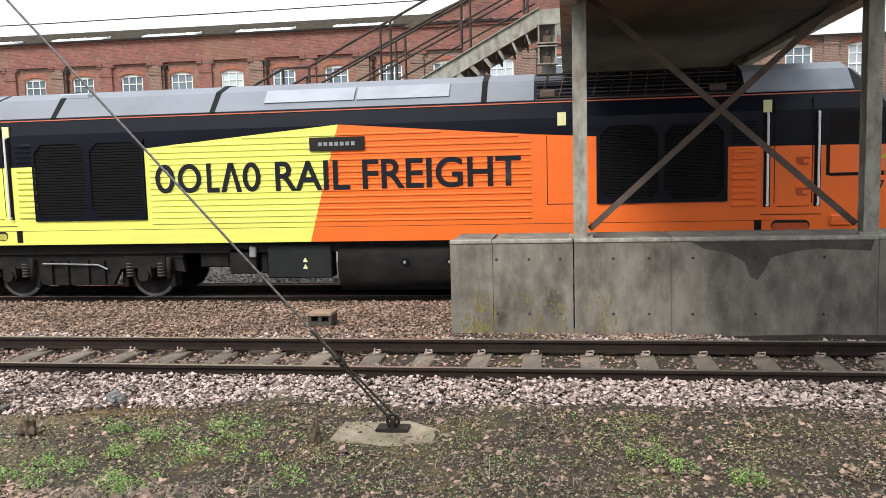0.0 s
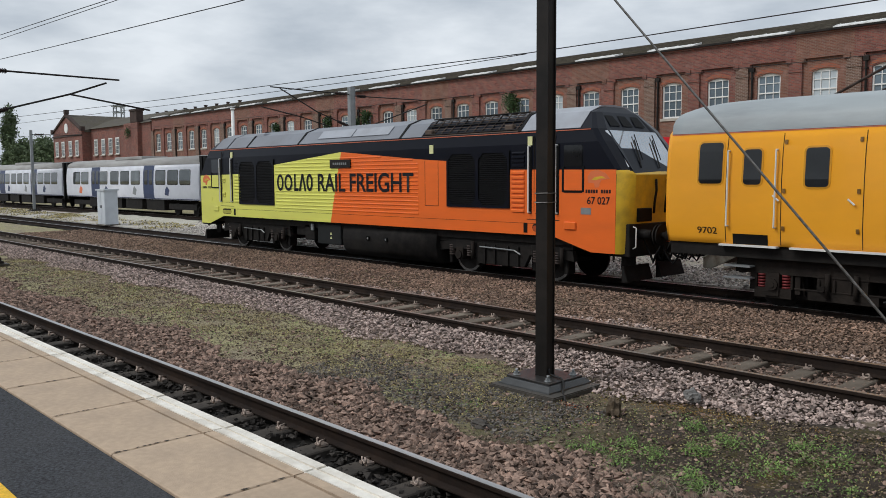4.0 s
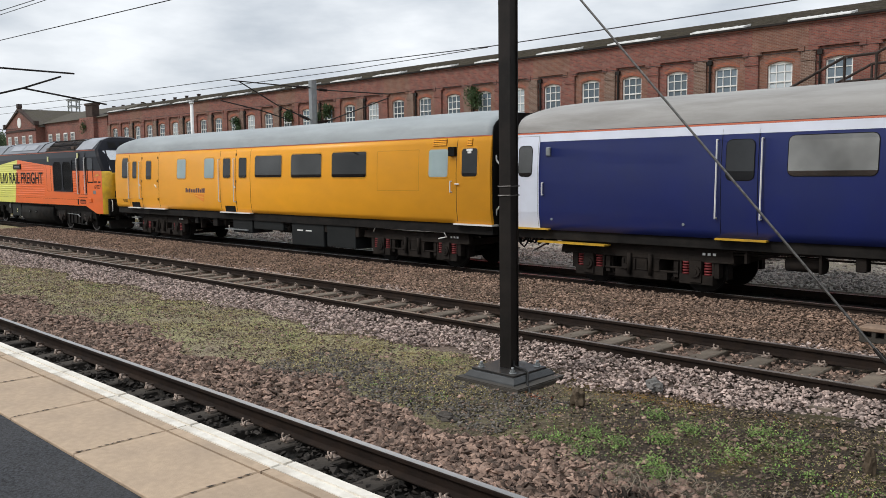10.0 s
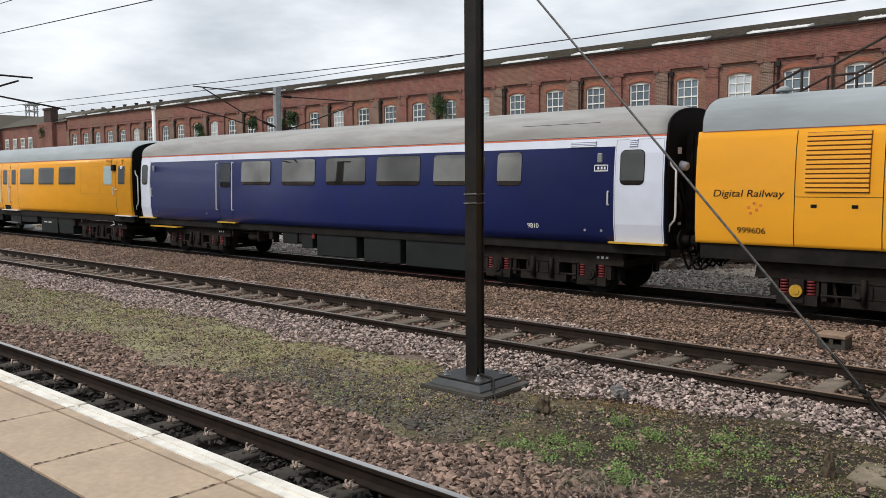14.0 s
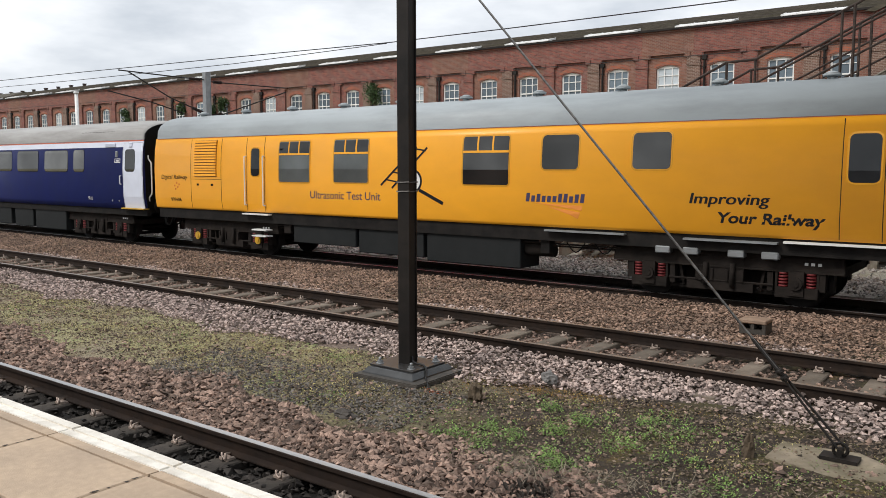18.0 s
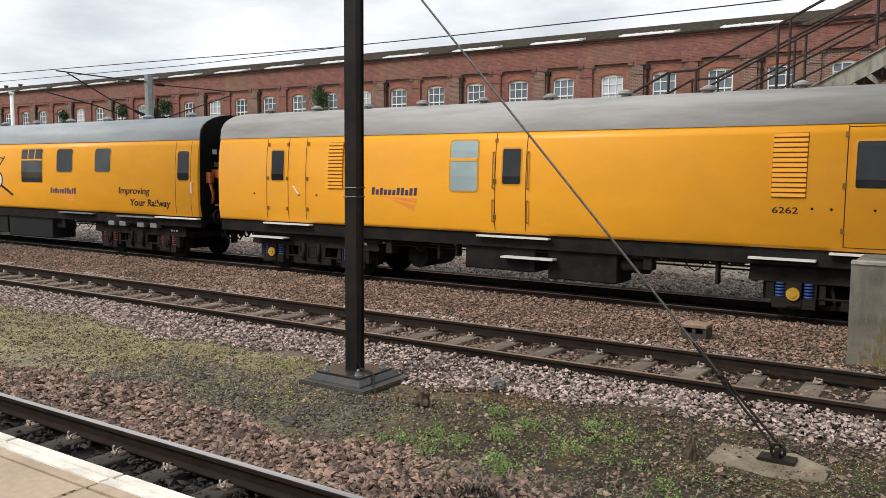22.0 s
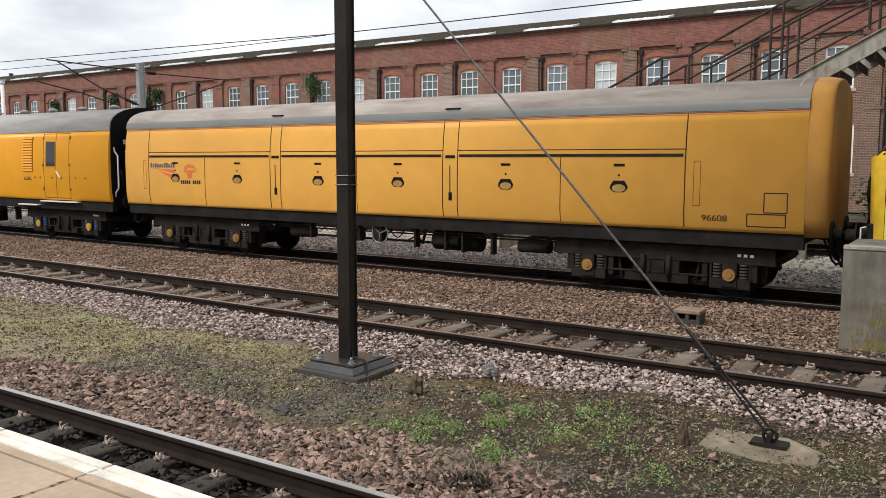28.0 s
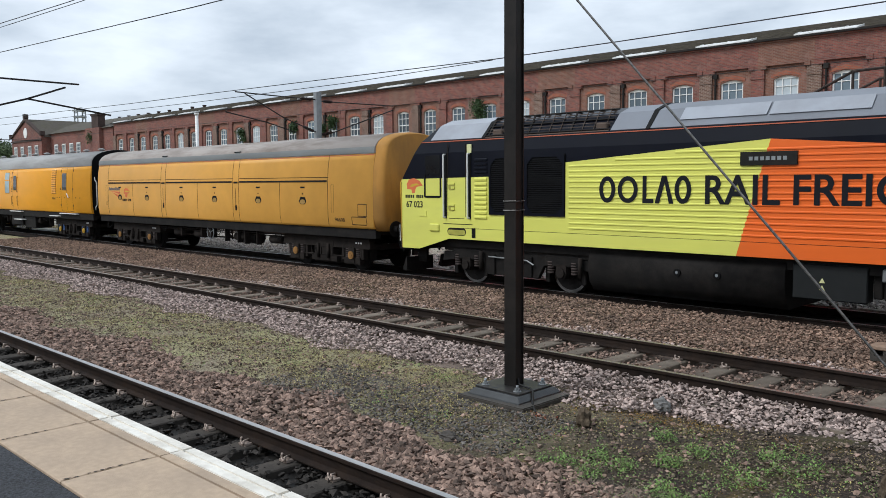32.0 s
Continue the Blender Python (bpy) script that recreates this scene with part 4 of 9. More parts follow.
for dy in (0.0, 2.0):
    bm = bmesh.new()
    k = 0.18 * math.hypot(1, lift)
    prism_y(bm, [(xb, 0.15 - k), (sx1 + 0.05, sz1 - k + 0.02), (sx1 + 1.15, sz1 - k + 0.02), (sx1 + 1.15, sz1 + 0.16), (sx1 - 0.08, sz1 + 0.16), (xb, 0.15 + k)], dy - 0.03, dy + 0.03)
    for z in (-k - 0.01, k - 0.01):
        beam(bm, (xb, dy - 0.04, 0.15 + z), (sx1, dy - 0.04, sz1 + z), 0.08, 0.022)
    part("stringer", bm, STEEL_OLD, stair, "grey steel stringer with peeling paint")
for dy in (0.0, 1.9):
    # guard rails: a lower flight, a short landing, and the flight to the bridge
    for drop, r in ((0.0, 0.032), (0.56, 0.026), (1.12, 0.026)):
        pts = [(-9.2, 0.28), (0.39, 5.0), (1.06, 5.02), (6.6, 7.73)]
        pts = [(x, z - drop) for x, z in pts]
        for p, q in zip(pts, pts[1:]):
            bm = bmesh.new()
            tube(bm, (p[0], dy, p[1]), (q[0], dy, q[1]), r, 6)
            part("handrail", bm, PIPE_DARK, stair, "dark rusty pipe handrail")
    for x, z in ((-7.0, 1.36), (-5.2, 2.25), (-3.4, 3.13), (-1.6, 4.02), (0.39, 5.0), (1.06, 5.02), (2.9, 5.92), (3.15, 6.04), (4.9, 6.9), (6.4, 7.63)):
        bm = bmesh.new()
        tube(bm, (x, dy, z), (x, dy, max(0.0, z - 1.6)), 0.035, 6)
        part("post", bm, PIPE_DARK, stair)
n = int((sz1 - 0.2) / 0.178)
bm = bmesh.new()
bx(bm, -0.17, 0.17, 0.03, 1.97, -0.03, 0.0)
bx(bm, 0.14, 0.17, 0.03, 1.97, -0.18, 0.0)
tread = finish("tread", bm, STEEL_RUST)
for k in range(n):
    z = 0.2 + (k + 1) * 0.178
    ob = part("tread", tread, None, stair)
    ob.matrix_basis = pose(xb + (z - 0.15) / lift, 0, z + 0.02)
for z0, z1 in ((sz1 - 0.66, sz1 - 0.19), (sz1 - 1.14, sz1 - 0.70)):
    # an open case of plates with a dark hollow
    bm = bmesh.new()
    bx(bm, 6.72, 7.16, 0.08, 0.10, z0, z1)
    for a, b in ((6.72, 6.76), (7.12, 7.16)):
        bx(bm, a, b, -0.16, 0.08, z0, z1)
    for z in (z0, z1 - 0.03):
        bx(bm, 6.70, 7.18, -0.18, 0.08, z, z + 0.03)
    cs = part("lamp_bracket", bm, STEEL_OLD, stair, "open grey steel case below the landing")
    bm = bmesh.new()
    bx(bm, 6.84, 7.02, -0.08, 0.06, z0 + 0.03, z0 + 0.20)
    tube(bm, (6.93, -0.02, z0 + 0.2), (6.96, -0.02, z0 + 0.34), 0.05, 8)
    part("fitting", bm, STEEL_RUST, cs)
for x, w, top in ((6.95, 0.17, sz1 - 0.2), (3.6, 0.1, 3.9)):
    bm = bmesh.new()
    bx(bm, x - w, x + w, 0.89, 0.91, 0, top)
    bx(bm, x - w, x + w, 1.09, 1.11, 0, top)
    bx(bm, x - 0.012, x + 0.012, 0.91, 1.09, 0, top)
    part("support", bm, STEEL_OLD, stair, "grey steel column")


# ---- the works building ----
WY = 44.0
works = thing("works_building", (0, WY, -0.2), "long two-storey red brick railway works with sash windows and slate roof", "building", kind="structure")
BAY = 2.985
first = -27.27
sill, head = 5.95, 8.05
EAVE = 9.96
wins = []
x_left, x_right = -101.0, 30.0
bays = [k for k in range(-24, 19)]


def bay_wall(mat, low):
    """One recessed bay with two window openings and arched heads."""
    bm = bmesh.new()
    h, z = BAY / 2, 0.0
    for z0, z1, hw in (low, (sill, head, 0.66)):
        bx(bm, -h, h, 0.0, 0.35, z, z0)
        bx(bm, -h, -hw, 0.0, 0.35, z0, z1)
        bx(bm, hw, h, 0.0, 0.35, z0, z1)
        prism_y(bm, [(hw, z1 + 0.001), (-hw, z1 + 0.001)] + [(-hw + 2 * hw * q / 8, z1 - 0.16 + 0.155 * math.sin(math.pi * q / 8)) for q in range(9)], 0.002, 0.34)
        z = z1
    bx(bm, -h, h, 0.0, 0.35, z, 8.6)
    return finish("wall_bay", bm, mat)


def bay_frieze(mat):
    bm = bmesh.new()
    h = BAY / 2
    bx(bm, -h, h, -0.12, 0.35, 8.62, EAVE - 0.15)
    bx(bm, -h, -0.95, -0.12, 0.0, 8.44, 8.62)
    bx(bm, 0.95, h, -0.12, 0.0, 8.44, 8.62)
    bx(bm, -1.3, 1.3, -0.17, -0.118, 8.60, 8.70)
    bx(bm, -1.3, -1.0, -0.165, -0.118, 8.42, 8.60)
    bx(bm, 1.0, 1.3, -0.165, -0.118, 8.42, 8.60)
    bx(bm, -h, h, -0.2, 0.35, EAVE - 0.15, EAVE)
    return finish("frieze", bm, mat)


def bay_pier(mat):
    bm = bmesh.new()
    bx(bm, -0.36, 0.36, -0.12, 0.0, 0, 8.44)
    bx(bm, -0.40, 0.40, -0.16, -0.118, 7.95, 8.03)
    bx(bm, -0.42, 0.42, -0.15, -0.118, 4.9, 5.05)
    return finish("pier", bm, mat)


arch_bm = bmesh.new()
prism_y(arch_bm, [(-0.78, head - 0.1), (-0.78, head + 0.04), (-0.4, head + 0.2), (0, head + 0.26), (0.4, head + 0.2), (0.78, head + 0.04), (0.78, head - 0.1), (0.4, head + 0.0), (0, head + 0.03), (-0.4, head + 0.0)], -0.02, 0.0)
arch_me = finish("arch", arch_bm, BRICK_BRIGHT)
lows = {False: (1.6, 4.3, 0.7), True: (1.9, 4.4, 0.78)}
bay_me = {(brown, low): bay_wall(BRICK_BUFF if low else BRICK_BROWN if brown else BRICK_RED, lows[low]) for brown in (False, True) for low in (False, True)}
frieze_me = {brown: bay_frieze(BRICK_BROWN if brown else BRICK_RED) for brown in (False, True)}
pier_me = {brown: bay_pier(BRICK_BUFF if brown else BRICK_RED) for brown in (False, True)}
for k in bays:
    xc = first + k * BAY
    right = xc > -8.4
    brown = right or k % 3 != 1
    for me, x in ((bay_me[(brown, right)], xc), (frieze_me[k % 5 == 3], xc), (pier_me[right or k % 2 == 0], xc - BAY / 2), (arch_me, xc)):
        part(me.name.split(".")[0], me, None, works).matrix_basis = pose(x, 0, 0)
    wins.append((xc, *lows[right]))
    wins.append((xc, sill, head, 0.66))
roofb = bmesh.new()
prism_x(roofb, [(-0.25, EAVE), (0.1, EAVE - 0.1), (6.5, EAVE - 0.1), (6.5, EAVE + 1.53), (5.5, EAVE + 1.53)], x_left, x_right)
rf = part("roof", roofb, SLATE, works, "dark mossy slate roof")
bm = bmesh.new()
for q in range(1, 13):
    y, z = -0.25 + 5.75 * q / 13, EAVE + 1.53 * q / 13
    bx(bm, x_left, x_right, y - 0.02, y + 0.3, z, z + 0.035)
part("slate_courses", bm, SLATE, rf)
bm = bmesh.new()
bx(bm, x_left, x_right, -0.34, -0.2, EAVE - 0.06, EAVE + 0.04)
part("gutter", bm, STEEL_DARK, works)
sky_m = bmesh.new()
prism_x(sky_m, [(-0.24, 0.03), (-0.24, 0.10), (0.62, 0.33), (0.62, 0.24)], -1.58, 1.58)
for q in (-1.55, -0.8, 0.0, 0.8, 1.55):
    prism_x(sky_m, [(-0.25, 0.10), (-0.25, 0.125), (0.63, 0.36), (0.63, 0.33)], q - 0.03, q + 0.03)
sky_me = finish("skylight", sky_m, LEAD)
x = -27.3 + 5.5 * 6
while x > x_left + 2:
    ob = part("skylight", sky_me, None, works, "white framed low skylight along the eaves")
    ob.matrix_basis = pose(x, 0, EAVE)
    x -= 5.5


def sash(width, z0, z1):
    fr = bmesh.new()
    h = z1 - z0
    hw = width
    for a, b in ((-hw, -hw + 0.09), (hw - 0.09, hw)):
        bx(fr, a, b, 0.10, 0.17, 0, h)
    bx(fr, -hw, hw, 0.10, 0.17, 0, 0.10)
    bx(fr, -hw, hw, 0.10, 0.17, h - 0.16, h)
    bx(fr, -hw, hw, 0.09, 0.16, h * 0.48, h * 0.48 + 0.07)
    for q in (-hw / 3, hw / 3):
        bx(fr, q - 0.022, q + 0.022, 0.105, 0.15, 0, h)
    for q in (0.25, 0.74):
        bx(fr, -hw, hw, 0.107, 0.148, h * q - 0.02, h * q + 0.02)
    return finish("frame", fr, FRAME_WHITE)


def pane_mesh(width, h, mat):
    bm = bmesh.new()
    bx(bm, -width + 0.05, width - 0.05, 0.15, 0.165, 0.03, h - 0.05)
    return finish("pane", bm, mat)


cache = {}
for i, (xc, z0, z1, hw) in enumerate(wins):
    key = (z0, z1, hw)
    if key not in cache:
        bm = bmesh.new()
        bx(bm, -hw - 0.1, hw + 0.1, -0.06, 0.1, -0.16, 0.0)
        cache[key] = (sash(hw, z0, z1), pane_mesh(hw, z1 - z0, GLASS_BLD), pane_mesh(hw, z1 - z0, GLASS_BLIND), finish("sill", bm, STONE_SILL))
    fr, pa, bl, si = cache[key]
    w = part("window", si, None, works, "white sash window with stone sill")
    w.matrix_basis = pose(xc, 0, z0)
    part("frame", fr, None, w)
    part("pane", bl if (i * 7) % 11 in (0, 4) else pa, None, w)
bm = bmesh.new()
bx(bm, x_left, x_right, 0.5, 6.5, 0.0, EAVE - 0.15)
part("interior_block", bm, BRICK_BROWN, works)
bm = bmesh.new()
for k in range(-23, 12, 2):
    x = first + (k + 0.5) * BAY + 0.58
    tube(bm, (x, -0.09, 0.2), (x, -0.09, 8.25), 0.06, 6)
    bx(bm, x - 0.13, x + 0.13, -0.17, 0.0, 8.2, 8.42)
    for z in (5.4, 6.6, 7.8):
        bx(bm, x - 0.09, x + 0.09, -0.16, 0.0, z, z + 0.05)
part("downpipes", bm, STEEL_DARK, works, "black rainwater pipes")

bm = bmesh.new()
prism_y(bm, [(-8.1, EAVE - 0.2), (7.5, EAVE - 0.2), (-0.3, 12.9)], -0.24, 0.35)
gb = part("gable", bm, BRICK_RED, works, "brick gable of the cross range")
bm = bmesh.new()
prism_y(bm, [(-8.5, EAVE - 0.12), (-8.1, EAVE - 0.2), (-0.3, 12.9), (7.5, EAVE - 0.2), (7.9, EAVE - 0.12), (-0.3, 13.08)], -0.36, 7.0)
part("gable_roof", bm, SLATE, works, "slate verge of the cross range")
# white panel added to stand in for the bright sky above the wall
bm = bmesh.new()
bx(bm, 7.6, x_right, -0.42, -0.34, 8.42, EAVE + 1.5)
part("fascia", bm, LEAD, works, "white panel added for the bright sky above the brickwork")
bm = bmesh.new()
tube(bm, (-7.85, -0.17, 4.9), (-7.85, -0.1, 4.9), 0.36, 18)
part("wall_plate", bm, STEEL_DARK, works, "dark oval iron tie plate")

for k in range(9):
    bm = bmesh.new()
    bx(bm, -0.14, 0.14, -0.14, 0.14, 0, 0.50)
    bx(bm, -0.18, 0.18, -0.18, 0.18, 0.50, 0.58)
    part("ridge_vent", bm, BRICK_SOOT, works).matrix_basis = pose(-111.5 + k * 2.86, 5.6, EAVE + 1.2)

# far end of the works: chimney, lower range and clock gable
wing = thing("works_end_wing", (-101, WY, -0.2), "red brick end range with clock gable and tall chimney", "building", kind="structure")
bm = bmesh.new()
bx(bm, -24, 0, 0, 10, 0, 9.6)
part("wall", bm, BRICK_RED, wing)
bm = bmesh.new()
prism_x(bm, [(-0.3, 9.6), (10.3, 9.6), (5, 11.5)], -24, 0)
part("roof", bm, SLATE, wing)
bm = bmesh.new()
bx(bm, -7.2, -2.9, -0.5, 0.0, 0, 9.7)
part("chimney_breast", bm, BRICK_RED, wing, "broad projecting brick breast")
bm = bmesh.new()
bx(bm, -5.3, -3.3, -0.4, 0.5, 9.75, 11.2)
bx(bm, -5.4, -3.2, -0.5, 0.6, 11.2, 11.45)
part("chimney", bm, BRICK_SOOT, wing, "broad sooty brick chimney")
bm = bmesh.new()
prism_y(bm, [(-32.5, 0), (-20.5, 0), (-20.5, 9.4), (-26.5, 11.7), (-32.5, 9.4)], -1.2, 10)
part("gable", bm, BRICK_RED, wing, "brick gable with a round clock")
bm = bmesh.new()
prism_y(bm, [(-32.8, 9.45), (-26.5, 12.0), (-20.2, 9.45), (-20.2, 9.2), (-26.5, 11.7), (-32.8, 9.2)], -0.9, 10)
part("gable_roof", bm, SLATE, wing)
bm = bmesh.new()
prism_y(bm, [(-32.9, 9.4), (-32.5, 9.4), (-26.5, 11.75), (-20.5, 9.4), (-20.1, 9.4), (-26.5, 12.15)], -1.4, -0.9)
for x, z in ((-32.6, 9.4), (-20.4, 9.4), (-26.5, 12.1)):
    bx(bm, x - 0.3, x + 0.3, -1.45, -0.85, z, z + 0.6)
bx(bm, -32.6, -20.4, -1.32, -1.2, 8.75, 9.0)
part("gable_coping", bm, BRICK_SOOT, wing, "dark stone coping of the gable")
bm = bmesh.new()
tube(bm, (-26.6, -1.28, 10.0), (-26.6, -1.2, 10.0), 0.72, 20)
part("clock", bm, FRAME_WHITE, wing, "white clock face")
fr = sash(0.62, 6.0, 8.2)
pa = pane_mesh(0.62, 2.2, GLASS_BLD)
for x, y in ((-30.8, -1.2), (-28.1, -1.2), (-25.1, -1.2), (-22.4, -1.2), (-18.3, 0), (-15.6, 0), (-13.0, 0), (-10.6, 0)):
    bm = bmesh.new()
    bx(bm, -0.75, 0.75, -0.22, -0.1, -0.16, 0.0)
    w = part("window", bm, STONE_SILL, wing, "white sash window")
    w.matrix_basis = pose(x, y, 5.9)
    for nm, me in (("frame", fr), ("pane", pa)):
        part(nm, me, None, w).matrix_basis = pose(0, -0.19, 0)
tower = thing("signal_tower", (-151, 60, -0.2), "pale lattice lookout tower above the roofs", "tower")
bm = bmesh.new()
for sx in (-0.7, 0.7):
    for sy in (-0.7, 0.7):
        beam(bm, (sx, sy, 0), (sx, sy, 15.7), 0.16, 0.16)
for k in range(6):
    for sy in (-0.7, 0.7):
        beam(bm, (-0.7, sy, 10 + k), (0.7, sy, 11 + k), 0.07, 0.07)
        beam(bm, (0.7, sy, 10 + k), (-0.7, sy, 11 + k), 0.07, 0.07)
part("legs", bm, STEEL_GREY, tower)
for z, w in ((13.4, 0.8), (14.5, 0.85), (15.6, 1.0)):
    bm = bmesh.new()
    bx(bm, -w, w, -w, w, z, z + 0.2)
    part("platform_deck", bm, STEEL_GREY, tower)
bm = bmesh.new()
tube(bm, (0, 0, 15.76), (0, 0, 16.3), 0.45, 10)
part("drum", bm, LEAD, tower)


# ---- masts, wires, guy ----
mast = thing("catenary_mast", (-6.70, 7.65, -0.255), "black painted box section mast on a stepped bolted base plate", "mast")
H_SECTION = [(-0.105, -0.125), (0.105, -0.125), (0.105, -0.103), (0.085, -0.103), (0.085, 0.103), (0.105, 0.103), (0.105, 0.125), (-0.105, 0.125), (-0.105, 0.103), (-0.085, 0.103), (-0.085, -0.103), (-0.105, -0.103)]


def column(bm, section, z0, z1):
    a = [bm.verts.new((x, y, z0)) for x, y in section]
    b = [bm.verts.new((x, y, z1)) for x, y in section]
    for i in range(len(section)):
        bm.faces.new((a[i], a[(i + 1) % len(section)], b[(i + 1) % len(section)], b[i]))
    fs = [bm.faces.new(a[::-1]), bm.faces.new(b)]
    for f in fs:
        f.normal_update()
    bmesh.ops.triangulate(bm, faces=fs)


bm = bmesh.new()
column(bm, [(x * 0.76, y * 0.74) for x, y in H_SECTION], 0.15, 6.3)
ob = part("shaft", bm, STEEL_DARK, mast, "tall black steel shaft")
ob.matrix_basis = pose(0, 0, 0, 0, 0, 8)
bm = bmesh.new()
bx(bm, -0.45, 0.56, -0.52, 0.40, 0.0, 0.055)
bmesh.ops.bevel(bm, geom=[e for e in bm.edges if all(v.co.z > 0.05 for v in e.verts)], offset=0.012, segments=2, affect="EDGES")
part("foundation", bm, FOOTING, mast, "dark concrete footing")
bm = bmesh.new()
rings = [[bm.verts.new((sx * w + 0.02, sy * w - 0.02, z)) for sx, sy in ((-1, -1), (1, -1), (1, 1), (-1, 1))] for w, z in ((0.405, 0.055), (0.40, 0.070), (0.345, 0.125), (0.335, 0.128))]
for a, b in zip(rings, rings[1:]):
    for k in range(4):
        bm.faces.new((a[k], a[(k + 1) % 4], b[(k + 1) % 4], b[k]))
bm.faces.new(rings[-1])
bm.faces.new(rings[0][::-1])
part("grout_skirt", bm, SKIRT, mast, "sloping grey cement skirt, wet and streaked")
bm = bmesh.new()
bx(bm, -0.345, 0.345, -0.325, 0.305, 0.128, 0.152)
bmesh.ops.bevel(bm, geom=list(bm.edges), offset=0.004, segments=1, affect="EDGES")
bp = part("base_plate", bm, STEEL_WET, mast)
for sx in (-1, 1):
    for sy in (-1, 1):
        bm = bmesh.new()
        tube(bm, (sx * 0.25, sy * 0.24, 0.152), (sx * 0.25, sy * 0.24, 0.158), 0.05, 10)
        tube(bm, (sx * 0.25, sy * 0.24, 0.158), (sx * 0.25, sy * 0.24, 0.188), 0.034, 6)
        tube(bm, (sx * 0.25, sy * 0.24, 0.188), (sx * 0.25, sy * 0.24, 0.225), 0.018, 8)
        part("bolt", bm, STEEL_GREY, bp)
for z in (2.275, 2.385):
    bm = bmesh.new()
    for p, q in (((-1, -1), (1, -1)), ((1, -1), (1, 1)), ((1, 1), (-1, 1)), ((-1, 1), (-1, -1))):
        tube(bm, (p[0] * 0.090, p[1] * 0.101, z), (q[0] * 0.090, q[1] * 0.101, z + 0.005), 0.006, 5)
    ob = part("strap", bm, WIRE_GALV, mast, "thin bright wire strap")
    ob.matrix_basis = pose(0, 0, 0, 0, 0, 8)
bm = bmesh.new()
pts = [(0.08, -0.02, 0.24), (0.10, -0.03, 0.18), (0.18, -0.04, 0.168), (0.30, -0.06, 0.168), (0.37, -0.10, 0.15), (0.42, -0.16, 0.09), (0.47, -0.24, 0.068), (0.58, -0.34, 0.03), (0.66, -0.40, -0.02)]
sweep(bm, pts, 0.013, 6)
part("earth_cable", bm, WIRE, mast, "black earth cable down to the ground")

guy = thing("guy_anchor", (-1.70, 7.40, -0.20), "steel guy strand with turnbuckle on a mossy concrete pad", "guy wire")
bm = bmesh.new()
prism = [(-0.526, -0.327), (-0.30, -0.39), (-0.27, -0.375), (-0.01, -0.438), (0.16, -0.405), (0.19, -0.37), (0.43, -0.323), (0.425, -0.12), (0.40, -0.09), (0.43, 0.034), (0.107, 0.245), (-0.18, 0.235), (-0.21, 0.215), (-0.527, 0.228)]
top = [bm.verts.new((x, y, 0.030 + 0.012 * math.sin(7 * x + 5 * y))) for x, y in prism]
bot = [bm.verts.new((x * 1.04, y * 1.04, -0.08)) for x, y in prism]
bm.faces.new(top)
bm.faces.new(bot[::-1])
for k in range(len(prism)):
    bm.faces.new((top[k], bot[k], bot[(k + 1) % len(prism)], top[(k + 1) % len(prism)]))
part("pad", bm, PAD, guy, "chipped mossy concrete pad")
bm = bmesh.new()
bx(bm, -0.15, 0.15, -0.085, 0.085, 0.03, 0.062)
bx(bm, -0.02, 0.02, -0.05, 0.05, 0.045, 0.13)
part("anchor_plate", bm, STEEL_DARK, guy)
bm = bmesh.new()
for k in range(12):
    a0, a1 = math.tau * k / 12, math.tau * (k + 1) / 12
    tube(bm, (0.058 * math.cos(a0), 0, 0.12 + 0.058 * math.sin(a0)), (0.058 * math.cos(a1), 0, 0.12 + 0.058 * math.sin(a1)), 0.016, 6)
part("shackle", bm, STEEL_DARK, guy)
d = Vector((-5.01, 0.35, 5.36))
p_turn = d * 0.105
bm = bmesh.new()
for s in (-1, 1):
    tube(bm, Vector((0.02 * s, 0.035 * s, 0.14)), Vector((0.008 * s, 0.016 * s, 0.14)) + d * 0.10, 0.0115, 6)
    tube(bm, Vector((0.008 * s, 0.014 * s, 0.14)) + d * 0.10, Vector((0.004 * s, 0.012 * s, 0.14)) + d * 0.155, 0.013, 6)
for q in (0.097, 0.106):
    tube(bm, Vector((0.035, -0.055, 0.14)) + d * q, Vector((-0.035, 0.055, 0.14)) + d * q, 0.016, 6)
    tube(bm, Vector((0, 0, 0.14)) + d * (q - 0.003), Vector((0, 0, 0.14)) + d * (q + 0.003), 0.036, 8)
part("turnbuckle", bm, STEEL_DARK, guy)
bm = bmesh.new()
tube(bm, Vector((0, 0, 0.14)) + d * 0.1, Vector((0, 0, 0.14)) + d * 1.0, 0.0125, 6)
part("strand", bm, WIRE_GALV, guy, "twisted steel strand")


